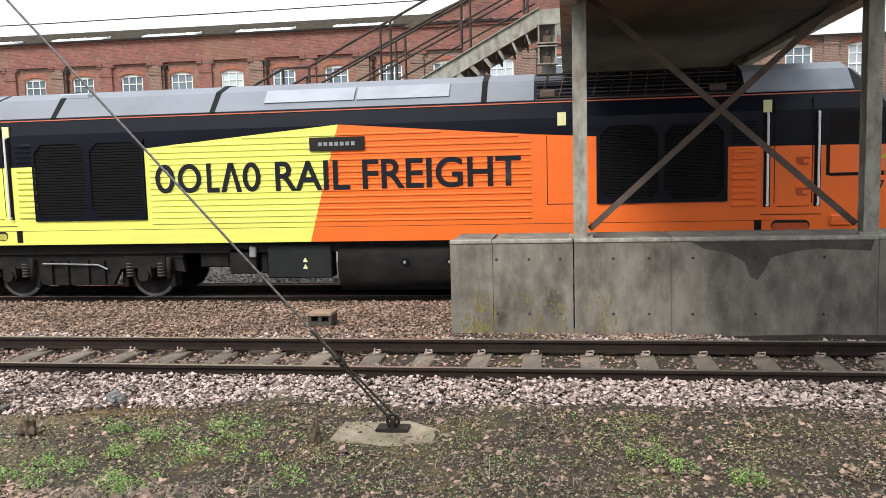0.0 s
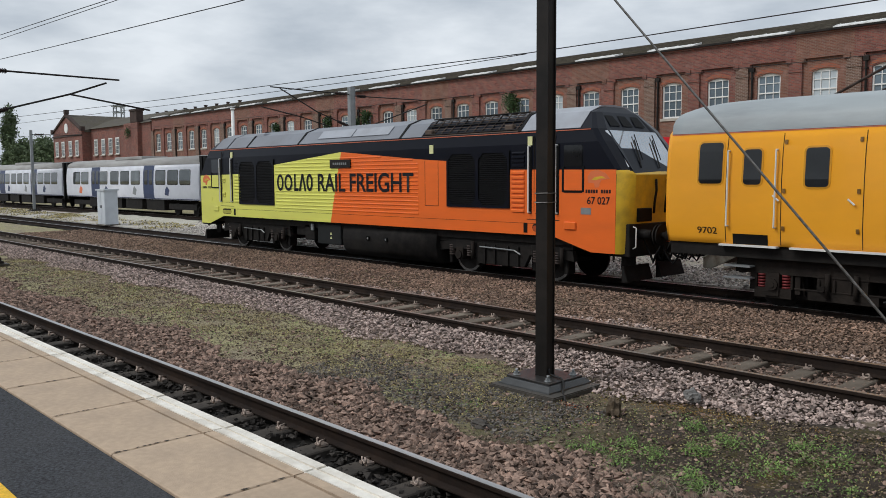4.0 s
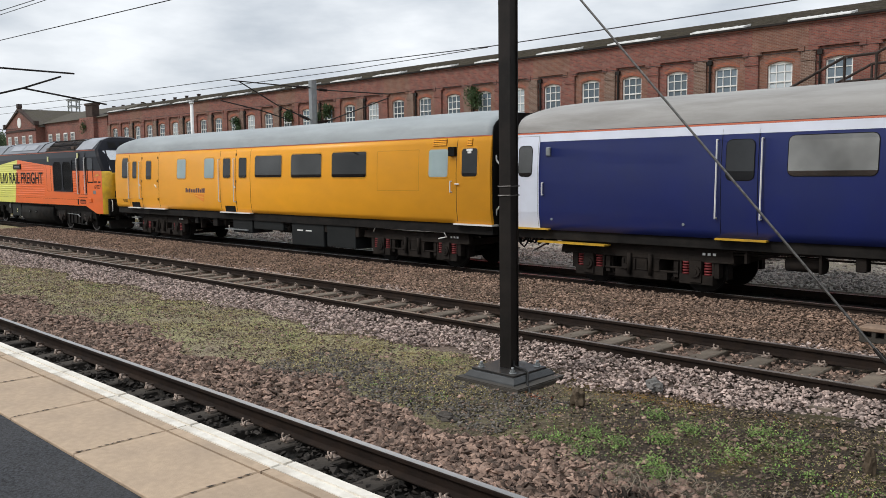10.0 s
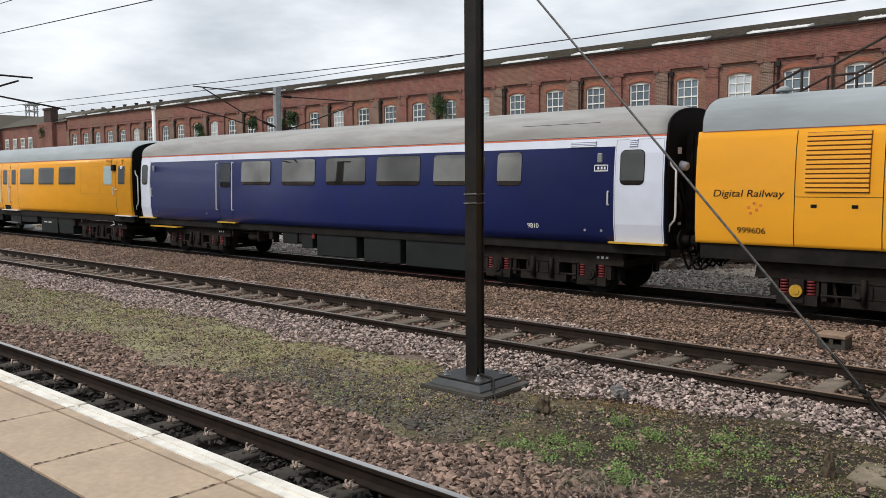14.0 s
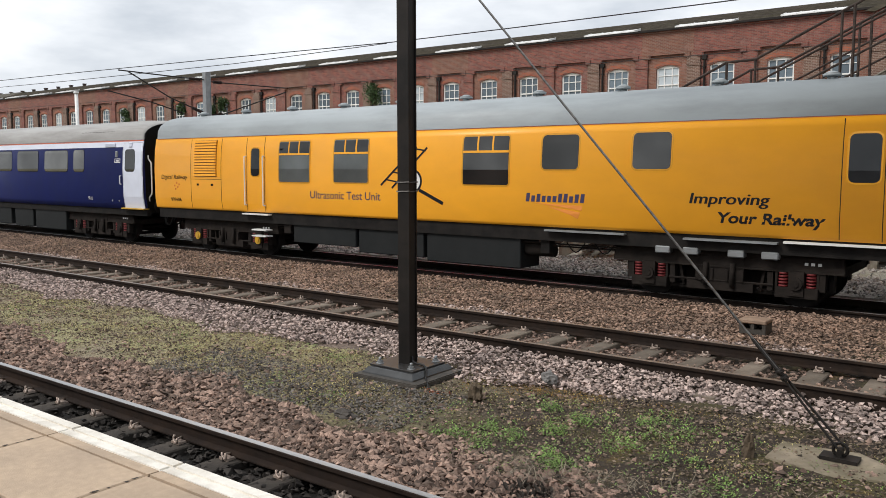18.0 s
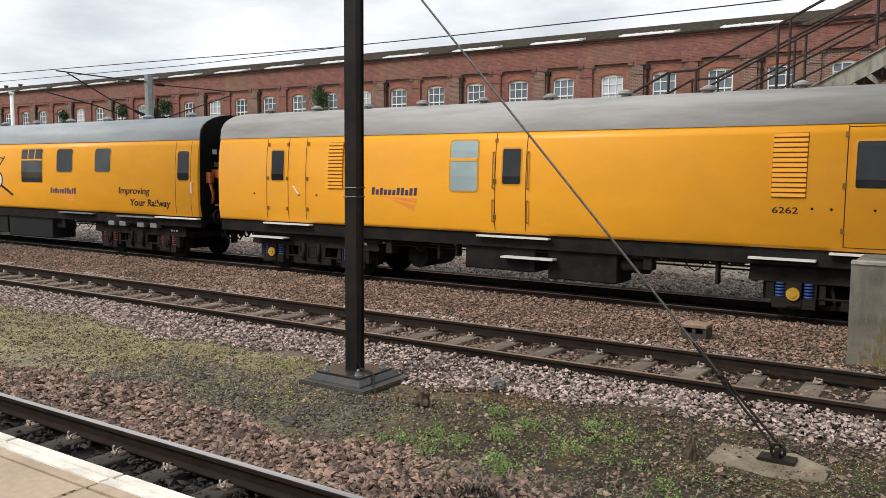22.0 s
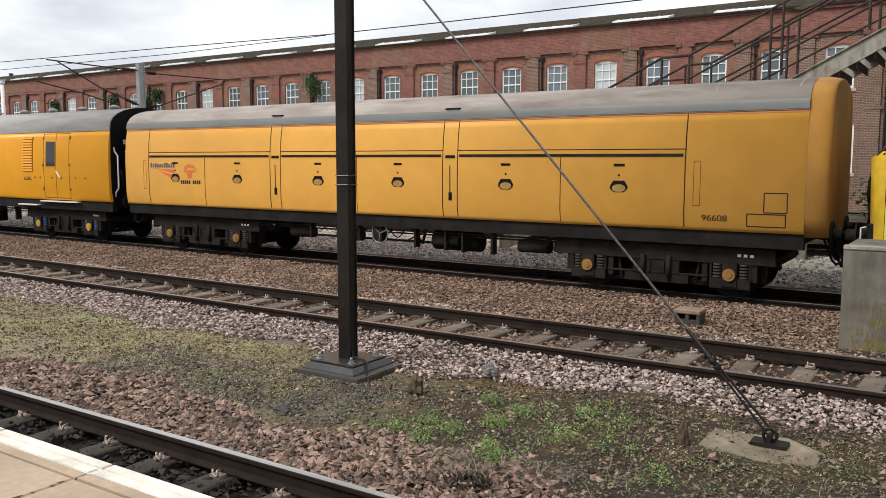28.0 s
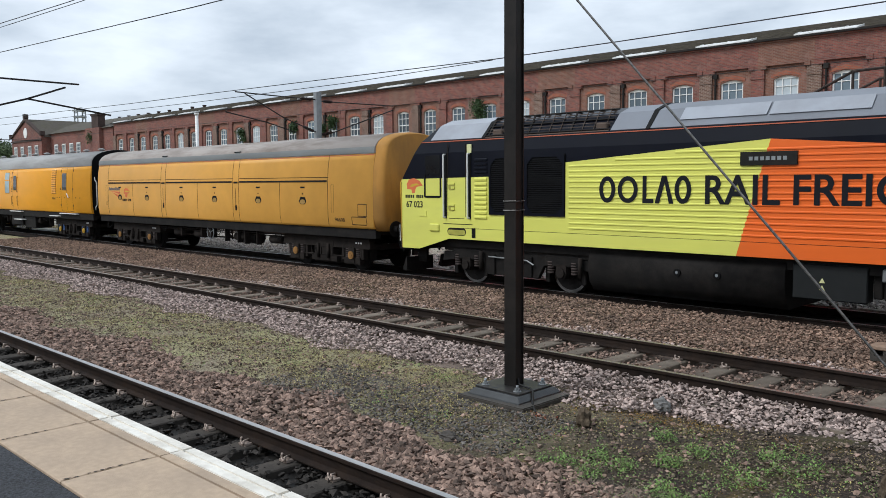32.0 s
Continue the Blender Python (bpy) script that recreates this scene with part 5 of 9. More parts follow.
def cantilever_mast(at, height, mat, arms, label, width=0.2):
    m = thing("overhead_line_mast", at, label, "mast", "overhead line masts")
    bm = bmesh.new()
    column(bm, [(x * width / 0.25, y * width / 0.25) for x, y in H_SECTION], 0, height)
    part("shaft", bm, mat, m)
    bm = bmesh.new()
    bx(bm, -0.42, 0.42, -0.42, 0.42, 0.0, 0.05)
    part("foundation", bm, FOOTING, m, "concrete footing")
    bm = bmesh.new()
    bx(bm, -0.3, 0.3, -0.3, 0.3, 0.05, 0.13)
    bp = part("base_plate", bm, STEEL_DARK, m)
    for sx in (-0.23, 0.23):
        for sy in (-0.23, 0.23):
            bm = bmesh.new()
            tube(bm, (sx, sy, 0.13), (sx, sy, 0.24), 0.025, 6)
            part("bolt", bm, STEEL_DARK, bp)
    for pts, ins in arms:
        bm = bmesh.new()
        for p, q in zip(pts, pts[1:]):
            tube(bm, p, q, 0.03, 6)
        arm = part("arm", bm, STEEL_DARK, m)
        for p, q in ins:
            bm = bmesh.new()
            p, q = Vector(p), Vector(q)
            for k in range(7):
                c = p.lerp(q, k / 7)
                tube(bm, c, p.lerp(q, (k + 0.7) / 7), 0.085, 8, 0.05)
            part("insulator", bm, INSULATOR, arm, "brown ribbed insulator")
    return m


cantilever_mast((-33.5, 24.8, -0.2), 7.0, STEEL_GREY, [
    ([(0, 0, 6.64), (0, -1.0, 6.64), (0, -4.6, 6.70)], [((0, -0.4, 6.64), (0, -1.0, 6.64))]),
    ([(0, -0.1, 5.05), (0, -2.0, 5.66), (0, -4.1, 6.66)], [((0, -0.3, 5.1), (0, -0.9, 5.3))]),
    ([(0, -5.1, 5.77), (0, -3.0, 5.41), (0, -1.4, 5.02)], []),
    ([(0, 0, 6.58), (0, 0.9, 6.58), (0, 5.0, 6.63)], [((0, 0.4, 6.58), (0, 0.9, 6.58))]),
    ([(0, 0, 4.9), (0, 1.0, 5.09), (0, 5.0, 6.42)], [((0, 0.3, 4.96), (0, 0.9, 5.08))]),
], "galvanised overhead line mast with hinged cantilever arms", 0.3)
cantilever_mast((-27.2, 6.65, -0.2), 6.15, STEEL_DARK, [
    ([(0, 0.05, 5.75), (0, 0.75, 5.75), (0, 4.08, 5.73)], [((0, 0.25, 5.75), (0, 0.75, 5.75))]),
    ([(0, 0.09, 4.37), (0, 0.73, 4.65), (0, 2.51, 5.18), (0, 3.66, 5.61)], [((0, 0.29, 4.49), (0, 0.73, 4.65))]),
    ([(0, 2.51, 5.18), (0, 5.07, 4.81)], []),
    ([(0, -0.05, 5.72), (0, -0.5, 5.7), (0, -3.0, 5.68)], [((0, -0.2, 5.71), (0, -0.6, 5.7))]),
    ([(0, -0.05, 4.37), (0, -0.55, 4.42), (0, -2.9, 5.6)], [((0, -0.2, 4.39), (0, -0.55, 4.42))]),
], "dark overhead line mast with cantilever arms on both sides", 0.24)
cantilever_mast((-71.0, 21.0, -0.2), 6.45, STEEL_GREY, [
    ([(0, 0, 6.12), (0, 1.0, 6.12), (0, 4.0, 6.15)], [((0, 0.35, 6.12), (0, 1.0, 6.12))]),
], "galvanised overhead line mast beside the parked unit", 0.2)
cantilever_mast((-96.0, 20.5, -0.2), 7.5, STEEL_GREY, [
    ([(0, 0, 6.3), (0, -1.0, 6.35), (0, -4.0, 6.4)], []),
], "galvanised overhead line mast far along the line", 0.3)
pole = thing("lamp_pole", (-49.4, 27, -0.2), "slim white lighting column beyond the tracks", "pole")
bm = bmesh.new()
tube(bm, (0, 0, 0), (0, 0, 7.0), 0.11, 8)
part("shaft", bm, FRAME_WHITE, pole)
bm = bmesh.new()
tube(bm, (0, 0, 7.0), (0, 0, 7.12), 0.16, 8)
part("cap", bm, FRAME_WHITE, pole)


def wire(name, pts, r, label):
    """One continuous wire through the points."""
    bm = bmesh.new()
    rings = []
    for p in pts:
        rings.append([bm.verts.new((p[0], p[1] + r * math.cos(k * math.tau / 5), p[2] + r * math.sin(k * math.tau / 5))) for k in range(5)])
    for a, b in zip(rings, rings[1:]):
        for k in range(5):
            bm.faces.new((a[k], a[(k + 1) % 5], b[(k + 1) % 5], b[k]))
    bm.faces.new(rings[0])
    bm.faces.new(rings[-1])
    return tagged(new(name, finish(name, bm, WIRE)), label, "wire", "overhead wires")


def along(y, *xz):
    return [(x, y, z) for x, z in xz]


wire("catenary_wire", along(20.2, (-110, 8.1), (-52, 6.89), (-44, 6.72), (-37, 6.62), (-25.5, 6.42), (-17.9, 6.27), (-13.4, 6.26), (-7.4, 6.28), (0, 6.34), (10, 6.5)), 0.016, "dark stranded cable strung above the far track")
wire("contact_wire", along(20.2, (-110, 7.3), (-52, 6.5), (-37, 6.28), (-25.5, 6.18), (-18.0, 6.25)), 0.013, "thin dark cable meeting another one above")
wire("catenary_wire", along(9.9, (-96, 8.4), (-39, 7.26), (-31.3, 6.96), (-18.3, 6.48), (2, 5.9)), 0.013, "thin dark cable strung above the middle track")
wire("catenary_wire", along(9.9, (-96, 9.6), (-43.2, 8.34), (-25.7, 7.74), (-12, 7.4), (2, 7.2)), 0.013, "thin dark cable high above the middle track")
wire("contact_wire", along(9.9, (-96, 9.3), (-43.2, 8.14), (-25.7, 7.64), (-12, 7.3), (2, 7.1)), 0.011, "thin dark cable close below another one")
wire("catenary_wire", along(29.8, (-110, 7.4), (-70, 6.7), (-33.5, 6.45), (0, 6.3), (20, 6.3)), 0.012, "thin dark cable strung beyond the far track")

# small trackside things
block = thing("concrete_block", (-3.90, 12.42, -0.155), "short brown-topped concrete block with two dark slots", "block")
bm = bmesh.new()
bx(bm, -0.20, 0.20, -0.19, 0.17, 0.155, 0.215)
bmesh.ops.bevel(bm, geom=list(bm.edges), offset=0.012, segments=1, affect="EDGES")
part("lid", bm, TERRACOTTA, block, "worn brown top slab")
bm = bmesh.new()
bx(bm, -0.19, 0.19, -0.17, 0.155, 0.0, 0.07)
for x0, x1 in ((-0.19, -0.14), (-0.026, 0.026), (0.14, 0.19)):
    bx(bm, x0, x1, -0.17, 0.155, 0.07, 0.155)
bx(bm, -0.14, 0.14, 0.02, 0.155, 0.07, 0.155)
part("body", bm, FOOTING, block)
slim = thing("trackside_cabinet", (-35.15, 19.1, -0.2), "slim pale grey steel cabinet standing beside the far track", "cabinet")
bm = bmesh.new()
bx(bm, -0.21, 0.21, -0.16, 0.16, 0.05, 1.72)
part("body", bm, CABINET, slim)
bm = bmesh.new()
bx(bm, -0.25, 0.25, -0.2, 0.2, 1.72, 1.78)
part("roof", bm, CABINET, slim)
bm = bmesh.new()
bx(bm, -0.25, 0.25, -0.2, 0.2, 0.0, 0.05)
part("plinth", bm, CONCRETE, slim)
bm = bmesh.new()
bx(bm, -0.18, 0.18, -0.174, -0.161, 0.12, 1.66)
dr = part("door", bm, CABINET, slim)
bm = bmesh.new()
bx(bm, 0.11, 0.14, -0.195, -0.174, 0.9, 1.02)
part("handle", bm, STEEL_DARK, dr)
cabinet = thing("trackside_cabinet", (-45.9, 17.3, -0.2), "pale grey steel signalling cabinet beside the track", "cabinet")
bm = bmesh.new()
bx(bm, -0.55, 0.55, -0.35, 0.35, 0.06, 1.9)
cb = part("body", bm, CABINET, cabinet)
bm = bmesh.new()
bx(bm, -0.62, 0.62, -0.42, 0.42, 1.9, 1.98)
part("roof", bm, CABINET, cabinet)
bm = bmesh.new()
bx(bm, -0.62, 0.62, -0.42, 0.42, 0.0, 0.06)
part("plinth", bm, CONCRETE, cabinet)
for s in (-1, 1):
    bm = bmesh.new()
    bx(bm, s * 0.27 - 0.25, s * 0.27 + 0.25, -0.365, -0.351, 0.12, 1.84)
    dr = part("door", bm, CABINET, cabinet)
    bm = bmesh.new()
    bx(bm, s * 0.08 - 0.02, s * 0.08 + 0.02, -0.39, -0.365, 0.95, 1.1)
    part("handle", bm, STEEL_DARK, dr)


def rock(name, at, size, mat, label, category, seed):
    bm = bmesh.new()
    bmesh.ops.create_icosphere(bm, subdivisions=3, radius=1.0)
    for v in bm.verts:
        k = 1 + 0.55 * noise.noise(v.co * 1.9 + Vector((seed, 0, 0))) + 0.22 * noise.noise(v.co * 5.0 + Vector((0, seed, 0)))
        v.co = Vector((v.co.x * size[0], v.co.y * size[1], v.co.z * size[2])) * k
    ob = new(name, finish(name, bm, mat))
    ob.matrix_basis = pose(*at)
    return tagged(ob, label, category)


rock("stone", (-5.02, 8.22, -0.16), (0.10, 0.05, 0.08), STONE_G, "grey angular stone on the ballast edge", "stone", 1)
rock("stump", (-5.36, 7.2, -0.18), (0.075, 0.075, 0.12), STUMP_M, "rotten post stump in the moss", "stump", 2)
rock("stump", (-2.35, 7.0, -0.10), (0.05, 0.05, 0.12), STUMP_M, "short broken post stump", "stump", 3)
rock("stone", (-6.9, 8.15, -0.21), (0.09, 0.07, 0.05), STONE_G, "flat dark stone lying on the moss", "stone", 4)
rock("stone", (-6.1, 5.9, -0.225), (0.12, 0.075, 0.045), STONE_DARK, "low dark slab of stone", "stone", 5)


# ---- the station behind, seen only in the coach windows ----
for x0, x1, z1 in ((-70, -46, 4.4), (-46, -39, 5.6), (-39, -21, 4.0), (-21, -14, 5.0), (-14, 6, 4.2), (6, 30, 5.2)):
    bm = bmesh.new()
    bx(bm, x0, x1, -14.4, -14.0, 0.9, z1)
    setting("wall_station", bm, BRICK_BROWN, "brick station wall at the back of the platform", "wall")


# ---- the train ----
# S: how far the train has moved along the track, second by second
S = [
    (0.0, 1.953),
    (0.5, -0.138),
    (1.0, -2.104),
    (1.5, -4.205),
    (2.0, -6.323),
    (2.5, -8.550),
    (3.0, -10.652),
    (3.5, -12.611),
    (4.0, -14.677),
    (4.5, -16.878),
    (6.5, -24.899),
    (7.0, -27.059),
    (7.5, -29.107),
    (8.0, -31.142),
    (8.5, -33.052),
    (9.0, -35.073),
    (9.5, -37.222),
    (10.0, -39.249),
    (10.5, -41.157),
    (11.0, -43.143),
    (11.5, -45.146),
    (12.0, -47.277),
    (12.5, -49.262),
    (13.0, -51.123),
    (13.5, -53.135),
    (14.0, -55.287),
    (14.5, -57.273),
    (15.0, -59.300),
    (15.5, -61.138),
    (17.5, -69.239),
    (18.0, -71.097),
    (18.5, -73.114),
    (19.0, -75.246),
    (19.5, -77.241),
    (20.0, -79.086),
    (20.5, -81.021),
    (21.0, -83.113),
    (21.5, -85.106),
    (22.0, -87.022),
    (22.5, -88.840),
    (23.0, -90.819),
    (23.5, -92.867),
    (24.0, -94.779),
    (24.5, -96.694),
    (25.0, -98.523),
    (25.5, -100.471),
    (27.5, -108.141),
    (28.0, -110.043),
    (28.5, -112.086),
    (29.0, -113.964),
    (29.5, -115.717),
    (30.0, -117.575),
    (30.5, -119.604),
    (31.0, -121.502),
    (31.5, -123.378),
    (32.0, -125.109),
]
U0 = {"loco": -5.65, "coach_yellow": 15.55, "coach_blue": 37.07, "test_coach": 58.13, "van": 78.48, "motor_van": 97.72, "loco_rear": 117.7}
SHIFT = {"loco": -0.12, "coach_blue": -0.02, "test_coach": 0.29, "van": 0.35, "motor_van": 0.45, "loco_rear": 0.44}
MOVERS = []
WHEELS = []


def side_y(z):
    """Half width of a coach at height z."""
    pts = ((0.8, 1.29), (0.95, 1.31), (1.35, 1.37), (2.25, 1.37), (2.8, 1.335), (3.17, 1.27), (3.4, 1.12))
    for (z0, y0), (z1, y1) in zip(pts, pts[1:]):
        if z <= z1:
            return y0 + (y1 - y0) * max(0, z - z0) / (z1 - z0)
    return 1.12


def on_side(bm, poly, out, back=0.02, fn=side_y):
    """A thin plate that follows the near side: an outline in x and z."""
    t = bmesh.new()
    t.faces.new([t.verts.new((x, 0, z)) for x, z in poly]).normal_update()
    zs = [z for _, z in poly]
    for cut in (1.35, 2.25, 2.8):
        if min(zs) < cut - 0.01 and max(zs) > cut + 0.01:
            bmesh.ops.bisect_plane(t, geom=list(t.verts) + list(t.edges) + list(t.faces), dist=0.0001, plane_co=(0, 0, cut), plane_no=(0, 0, 1))
    t.normal_update()
    bmesh.ops.triangulate(t, faces=list(t.faces))
    front = {v: bm.verts.new((v.co.x, -fn(v.co.z) - out, v.co.z)) for v in t.verts}
    rear = {v: bm.verts.new((v.co.x, -fn(v.co.z) + back, v.co.z)) for v in t.verts if v.is_boundary}
    for f in t.faces:
        bm.faces.new([front[v] for v in f.verts])
    for e in t.edges:
        if e.is_boundary:
            a, b = e.verts
            bm.faces.new((front[a], front[b], rear[b], rear[a]))
    t.free()


def seam(bm, pts, w, out=0.003, fn=side_y):
    """A narrow line along the side through points in x and z."""
    fine = []
    for (x0, z0), (x1, z1) in zip(pts, pts[1:]):
        fine.append((x0, z0))
        if abs(z1 - z0) > 0.05:
            ks = sorted((c - z0) / (z1 - z0) for c in (0.95, 1.35, 2.25, 2.8, 3.17) if 0.001 < (c - z0) / (z1 - z0) < 0.999)
            fine += [(x0 + (x1 - x0) * k, z0 + (z1 - z0) * k) for k in ks]
    fine.append(pts[-1])
    for (x0, z0), (x1, z1) in zip(fine, fine[1:]):
        d = math.hypot(x1 - x0, z1 - z0) or 1
        nx, nz = -(z1 - z0) / d * w / 2, (x1 - x0) / d * w / 2
        q = [(x0 - nx, z0 - nz), (x1 - nx, z1 - nz), (x1 + nx, z1 + nz), (x0 + nx, z0 + nz)]
        v = [bm.verts.new((x, -fn(z) - out, z)) for x, z in q]
        bm.faces.new(v)


def joint(parent, pts, w=0.014, mat=UNDER_BROWN, out=0.004, name="door_seam"):
    bm = bmesh.new()
    seam(bm, pts, w, out)
    return part(name, bm, mat, parent)


def grab(bm, x, z0, z1, r=0.017, fn=side_y, off=0.07):
    y0, y1 = -fn(z0), -fn(z1)
    tube(bm, (x, y0 - off, z0), (x, y1 - off, z1), r, 6)
    for y, z in ((y0, z0), (y1, z1)):
        tube(bm, (x, y + 0.02, z), (x, y - off, z), r, 6)


def wheelset(parent, x, r, bright=False):
    bm = bmesh.new()
    for s in (-1, 1):
        y = s * 0.7525
        for k, (y0, y1, ra, rb) in enumerate(((-0.045, 0.04, r, r - 0.004), (0.04, 0.07, r + 0.028, r + 0.02))):
            tube(bm, (0, y - s * 0 + (y0 if s < 0 else -y0), 0), (0, y + (y1 if s < 0 else -y1), 0), ra, 28, rb)
        tube(bm, (0, y - s * 0.0 + s * 0.05, 0), (0, y + s * 0.075, 0), r * 0.34, 14)
        for k in range(6):
            a = k * math.tau / 6
            tube(bm, (0.3 * r * 2 * math.cos(a), y + s * 0.04, 0.3 * r * 2 * math.sin(a)), (0.3 * r * 2 * math.cos(a), y + s * 0.052, 0.3 * r * 2 * math.sin(a)), 0.05, 6)
    tube(bm, (0, -0.75, 0), (0, 0.75, 0), 0.08, 10)
    w = part("wheelset", bm, WHEEL_STEEL, parent, "steel wheels on one axle")
    for s in (-1, 1):
        bm = bmesh.new()
        y = s * 0.7525
        n = 28
        ro, ri = r - 0.002, r * (0.86 if bright else 0.9)
        vo = [bm.verts.new((ro * math.cos(k * math.tau / n), y + s * 0.047, ro * math.sin(k * math.tau / n))) for k in range(n)]
        vi = [bm.verts.new((ri * math.cos(k * math.tau / n), y + s * 0.05, ri * math.sin(k * math.tau / n))) for k in range(n)]
        for k in range(n):
            bm.faces.new((vo[k], vo[(k + 1) % n], vi[(k + 1) % n], vi[k]))
        part("tyre", bm, WHEEL_BRIGHT if bright else WHEEL_STEEL, w)
    w.matrix_basis = pose(x, 0, r - DROP)
    WHEELS.append((w, x, r))
    return w


def bogie(parent, x, base, spring, cap, r=0.46, style="coil"):
    """A two-axle bogie with side frames, springs and axleboxes, seen from the near side."""
    bm = bmesh.new()
    h = base / 2
    for s in (-1, 1):
        y = s * 1.0
        prism_y(bm, [(x - h - 0.78, 0.67), (x - h - 0.74, 0.94), (x + h + 0.74, 0.94), (x + h + 0.78, 0.67)], y - 0.09, y + 0.06)
        bx(bm, x - h - 0.76, x + h + 0.76, y - 0.12, y + 0.02, 0.93, 0.955)
        bx(bm, x - h - 0.76, x + h + 0.76, y - 0.12, y + 0.02, 0.655, 0.68)
        bx(bm, x - 0.62, x + 0.62, y - 0.10, y + 0.10, 0.22, 0.40)
        prism_y(bm, [(x - h + 0.42, 0.66), (x - h + 0.46, 0.34), (x - 0.45, 0.24), (x + 0.45, 0.24), (x + h - 0.46, 0.34), (x + h - 0.42, 0.66)], y * 0.62 - 0.02, y * 0.62 + 0.02)
        for q in (-0.42, -0.14, 0.14, 0.42):
            bx(bm, x + q - 0.025, x + q + 0.025, y - 0.13, y + 0.1, 0.40, 0.62)
        tube(bm, (x - 0.35, y - 0.09 * 1, 0.45), (x - 0.35, y - 0.16, 0.45), 0.06, 8)
        for q in (-1, 1):
            bx(bm, x + q * (h + 0.42) - 0.05, x + q * (h + 0.42) + 0.05, y - 0.09, y + 0.09, 0.34, 0.66)
            bx(bm, x + q * (h - 0.46) - 0.05, x + q * (h - 0.46) + 0.05, y - 0.09, y + 0.09, 0.30, 0.64)
            tube(bm, (x + q * 0.25, y - 0.14, 0.30), (x + q * 0.25, y - 0.14, 0.74), 0.045, 8)
        tube(bm, (x - h + 0.4, y - 0.09, 0.40), (x + h - 0.4, y - 0.09, 0.40), 0.022, 6)
    bx(bm, x - 0.45, x + 0.45, -1.1, 1.1, 0.40, 0.85)
    for q in (-0.95, -0.72, 0.72, 0.95):
        beam(bm, (x + q, -0.98, 0.26), (x + q * 1.1, -0.98, 0.66), 0.05, 0.05)
        bx(bm, x + q - 0.12, x + q + 0.12, -0.95, 0.9, 0.20, 0.27)
    bx(bm, x - h - 0.75, x - h - 0.65, -1.0, 1.0, 0.62, 0.78)
    bx(bm, x + h + 0.65, x + h + 0.75, -1.0, 1.0, 0.62, 0.78)
    bo = part("bogie", bm, UNDER_BROWN, parent, "dusty black bogie frame")
    bo.matrix_basis = pose(0, 0, -DROP)
    for ax in (x - h, x + h):
        bm = bmesh.new()
        bx(bm, ax - 0.36, ax + 0.36, -1.13, -0.95, 0.20, 0.39)
        bx(bm, ax - 0.13, ax + 0.13, -1.16, -0.92, 0.24, 0.68)
        bx(bm, ax - 0.37, ax - 0.33, -1.10, -0.95, 0.38, 0.68)
        bx(bm, ax + 0.33, ax + 0.37, -1.10, -0.95, 0.38, 0.68)
        part("axlebox", bm, UNDER_BROWN, bo)
        bm = bmesh.new()
        tube(bm, (ax, -1.16, r), (ax, -1.20, r), 0.115, 14)
        tube(bm, (ax, -1.20, r), (ax, -1.215, r), 0.06, 10)
        part("axle_cap", bm, cap, bo, "round axlebox cover")
        for q in (-0.235, 0.235):
            bm = bmesh.new()
            for k in range(5):
                z = 0.39 + k * 0.056
                tube(bm, (ax + q, -1.05, z), (ax + q, -1.05, z + 0.036), 0.088, 10)
            part("spring", bm, spring, bo, "coil spring")
        bm = bmesh.new()
        o = 1 if ax > x else -1
        bx(bm, ax + o * (r + 0.03), ax + o * (r + 0.10), -0.88, -0.66, 0.30, 0.64)
        part("brake_block", bm, UNDER, bo)
        bm = bmesh.new()
        bx(bm, ax - o * (r + 0.10), ax - o * (r + 0.03), -0.88, -0.66, 0.30, 0.64)
        part("brake_block", bm, UNDER, bo)
        wheelset(parent, ax, r)
    for k in range(3):
        bm = bmesh.new()
        bx(bm, x + h + 0.12 + k * 0.11, x + h + 0.18 + k * 0.11, -1.096, -1.086, 0.79, 0.84)
        part("stencil_mark", bm, INK_WHITE, bo)
    return bo


def shell(x0, x1, base=0.95, top=3.17):
    """The coach body below the cantrail."""
    bm = bmesh.new()
    zs = (base, 1.12, 1.35, 1.8, 2.25, 2.55, 2.8, 3.0, top)
    outline = [(-side_y(z), z) for z in zs] + [(side_y(z), z) for z in zs[::-1]]
    prism_x(bm, outline, x0, x1, True)
    return bm


def roof_shell(x0, x1, peak, taper=0.0, edge=3.17, n=14):
    """An arched roof, drooping a little at the ends where it tapers."""
    bm = bmesh.new()

    def ring(x, k):
        w = side_y(edge) + 0.015
        return [bm.verts.new((x, -w * math.cos(math.pi * i / n), edge + (peak - edge) * k * math.sin(math.pi * i / n) ** 0.72)) for i in range(n + 1)]

    rings = []
    stations = [(x0, 1 - taper), (x0 + 0.25, 1 - taper * 0.5), (x0 + 0.7, 1 - taper * 0.12), (x0 + 1.2, 1.0), (x1 - 1.2, 1.0), (x1 - 0.7, 1 - taper * 0.12), (x1 - 0.25, 1 - taper * 0.5), (x1, 1 - taper)] if taper else [(x0, 1), (x1, 1)]
    for x, k in stations:
        rings.append(ring(x, k))
    for a, b in zip(rings, rings[1:]):
        for i in range(n):
            bm.faces.new((a[i], a[i + 1], b[i + 1], b[i])).smooth = True
    bm.faces.new(rings[0])
    bm.faces.new(rings[-1])
    return bm


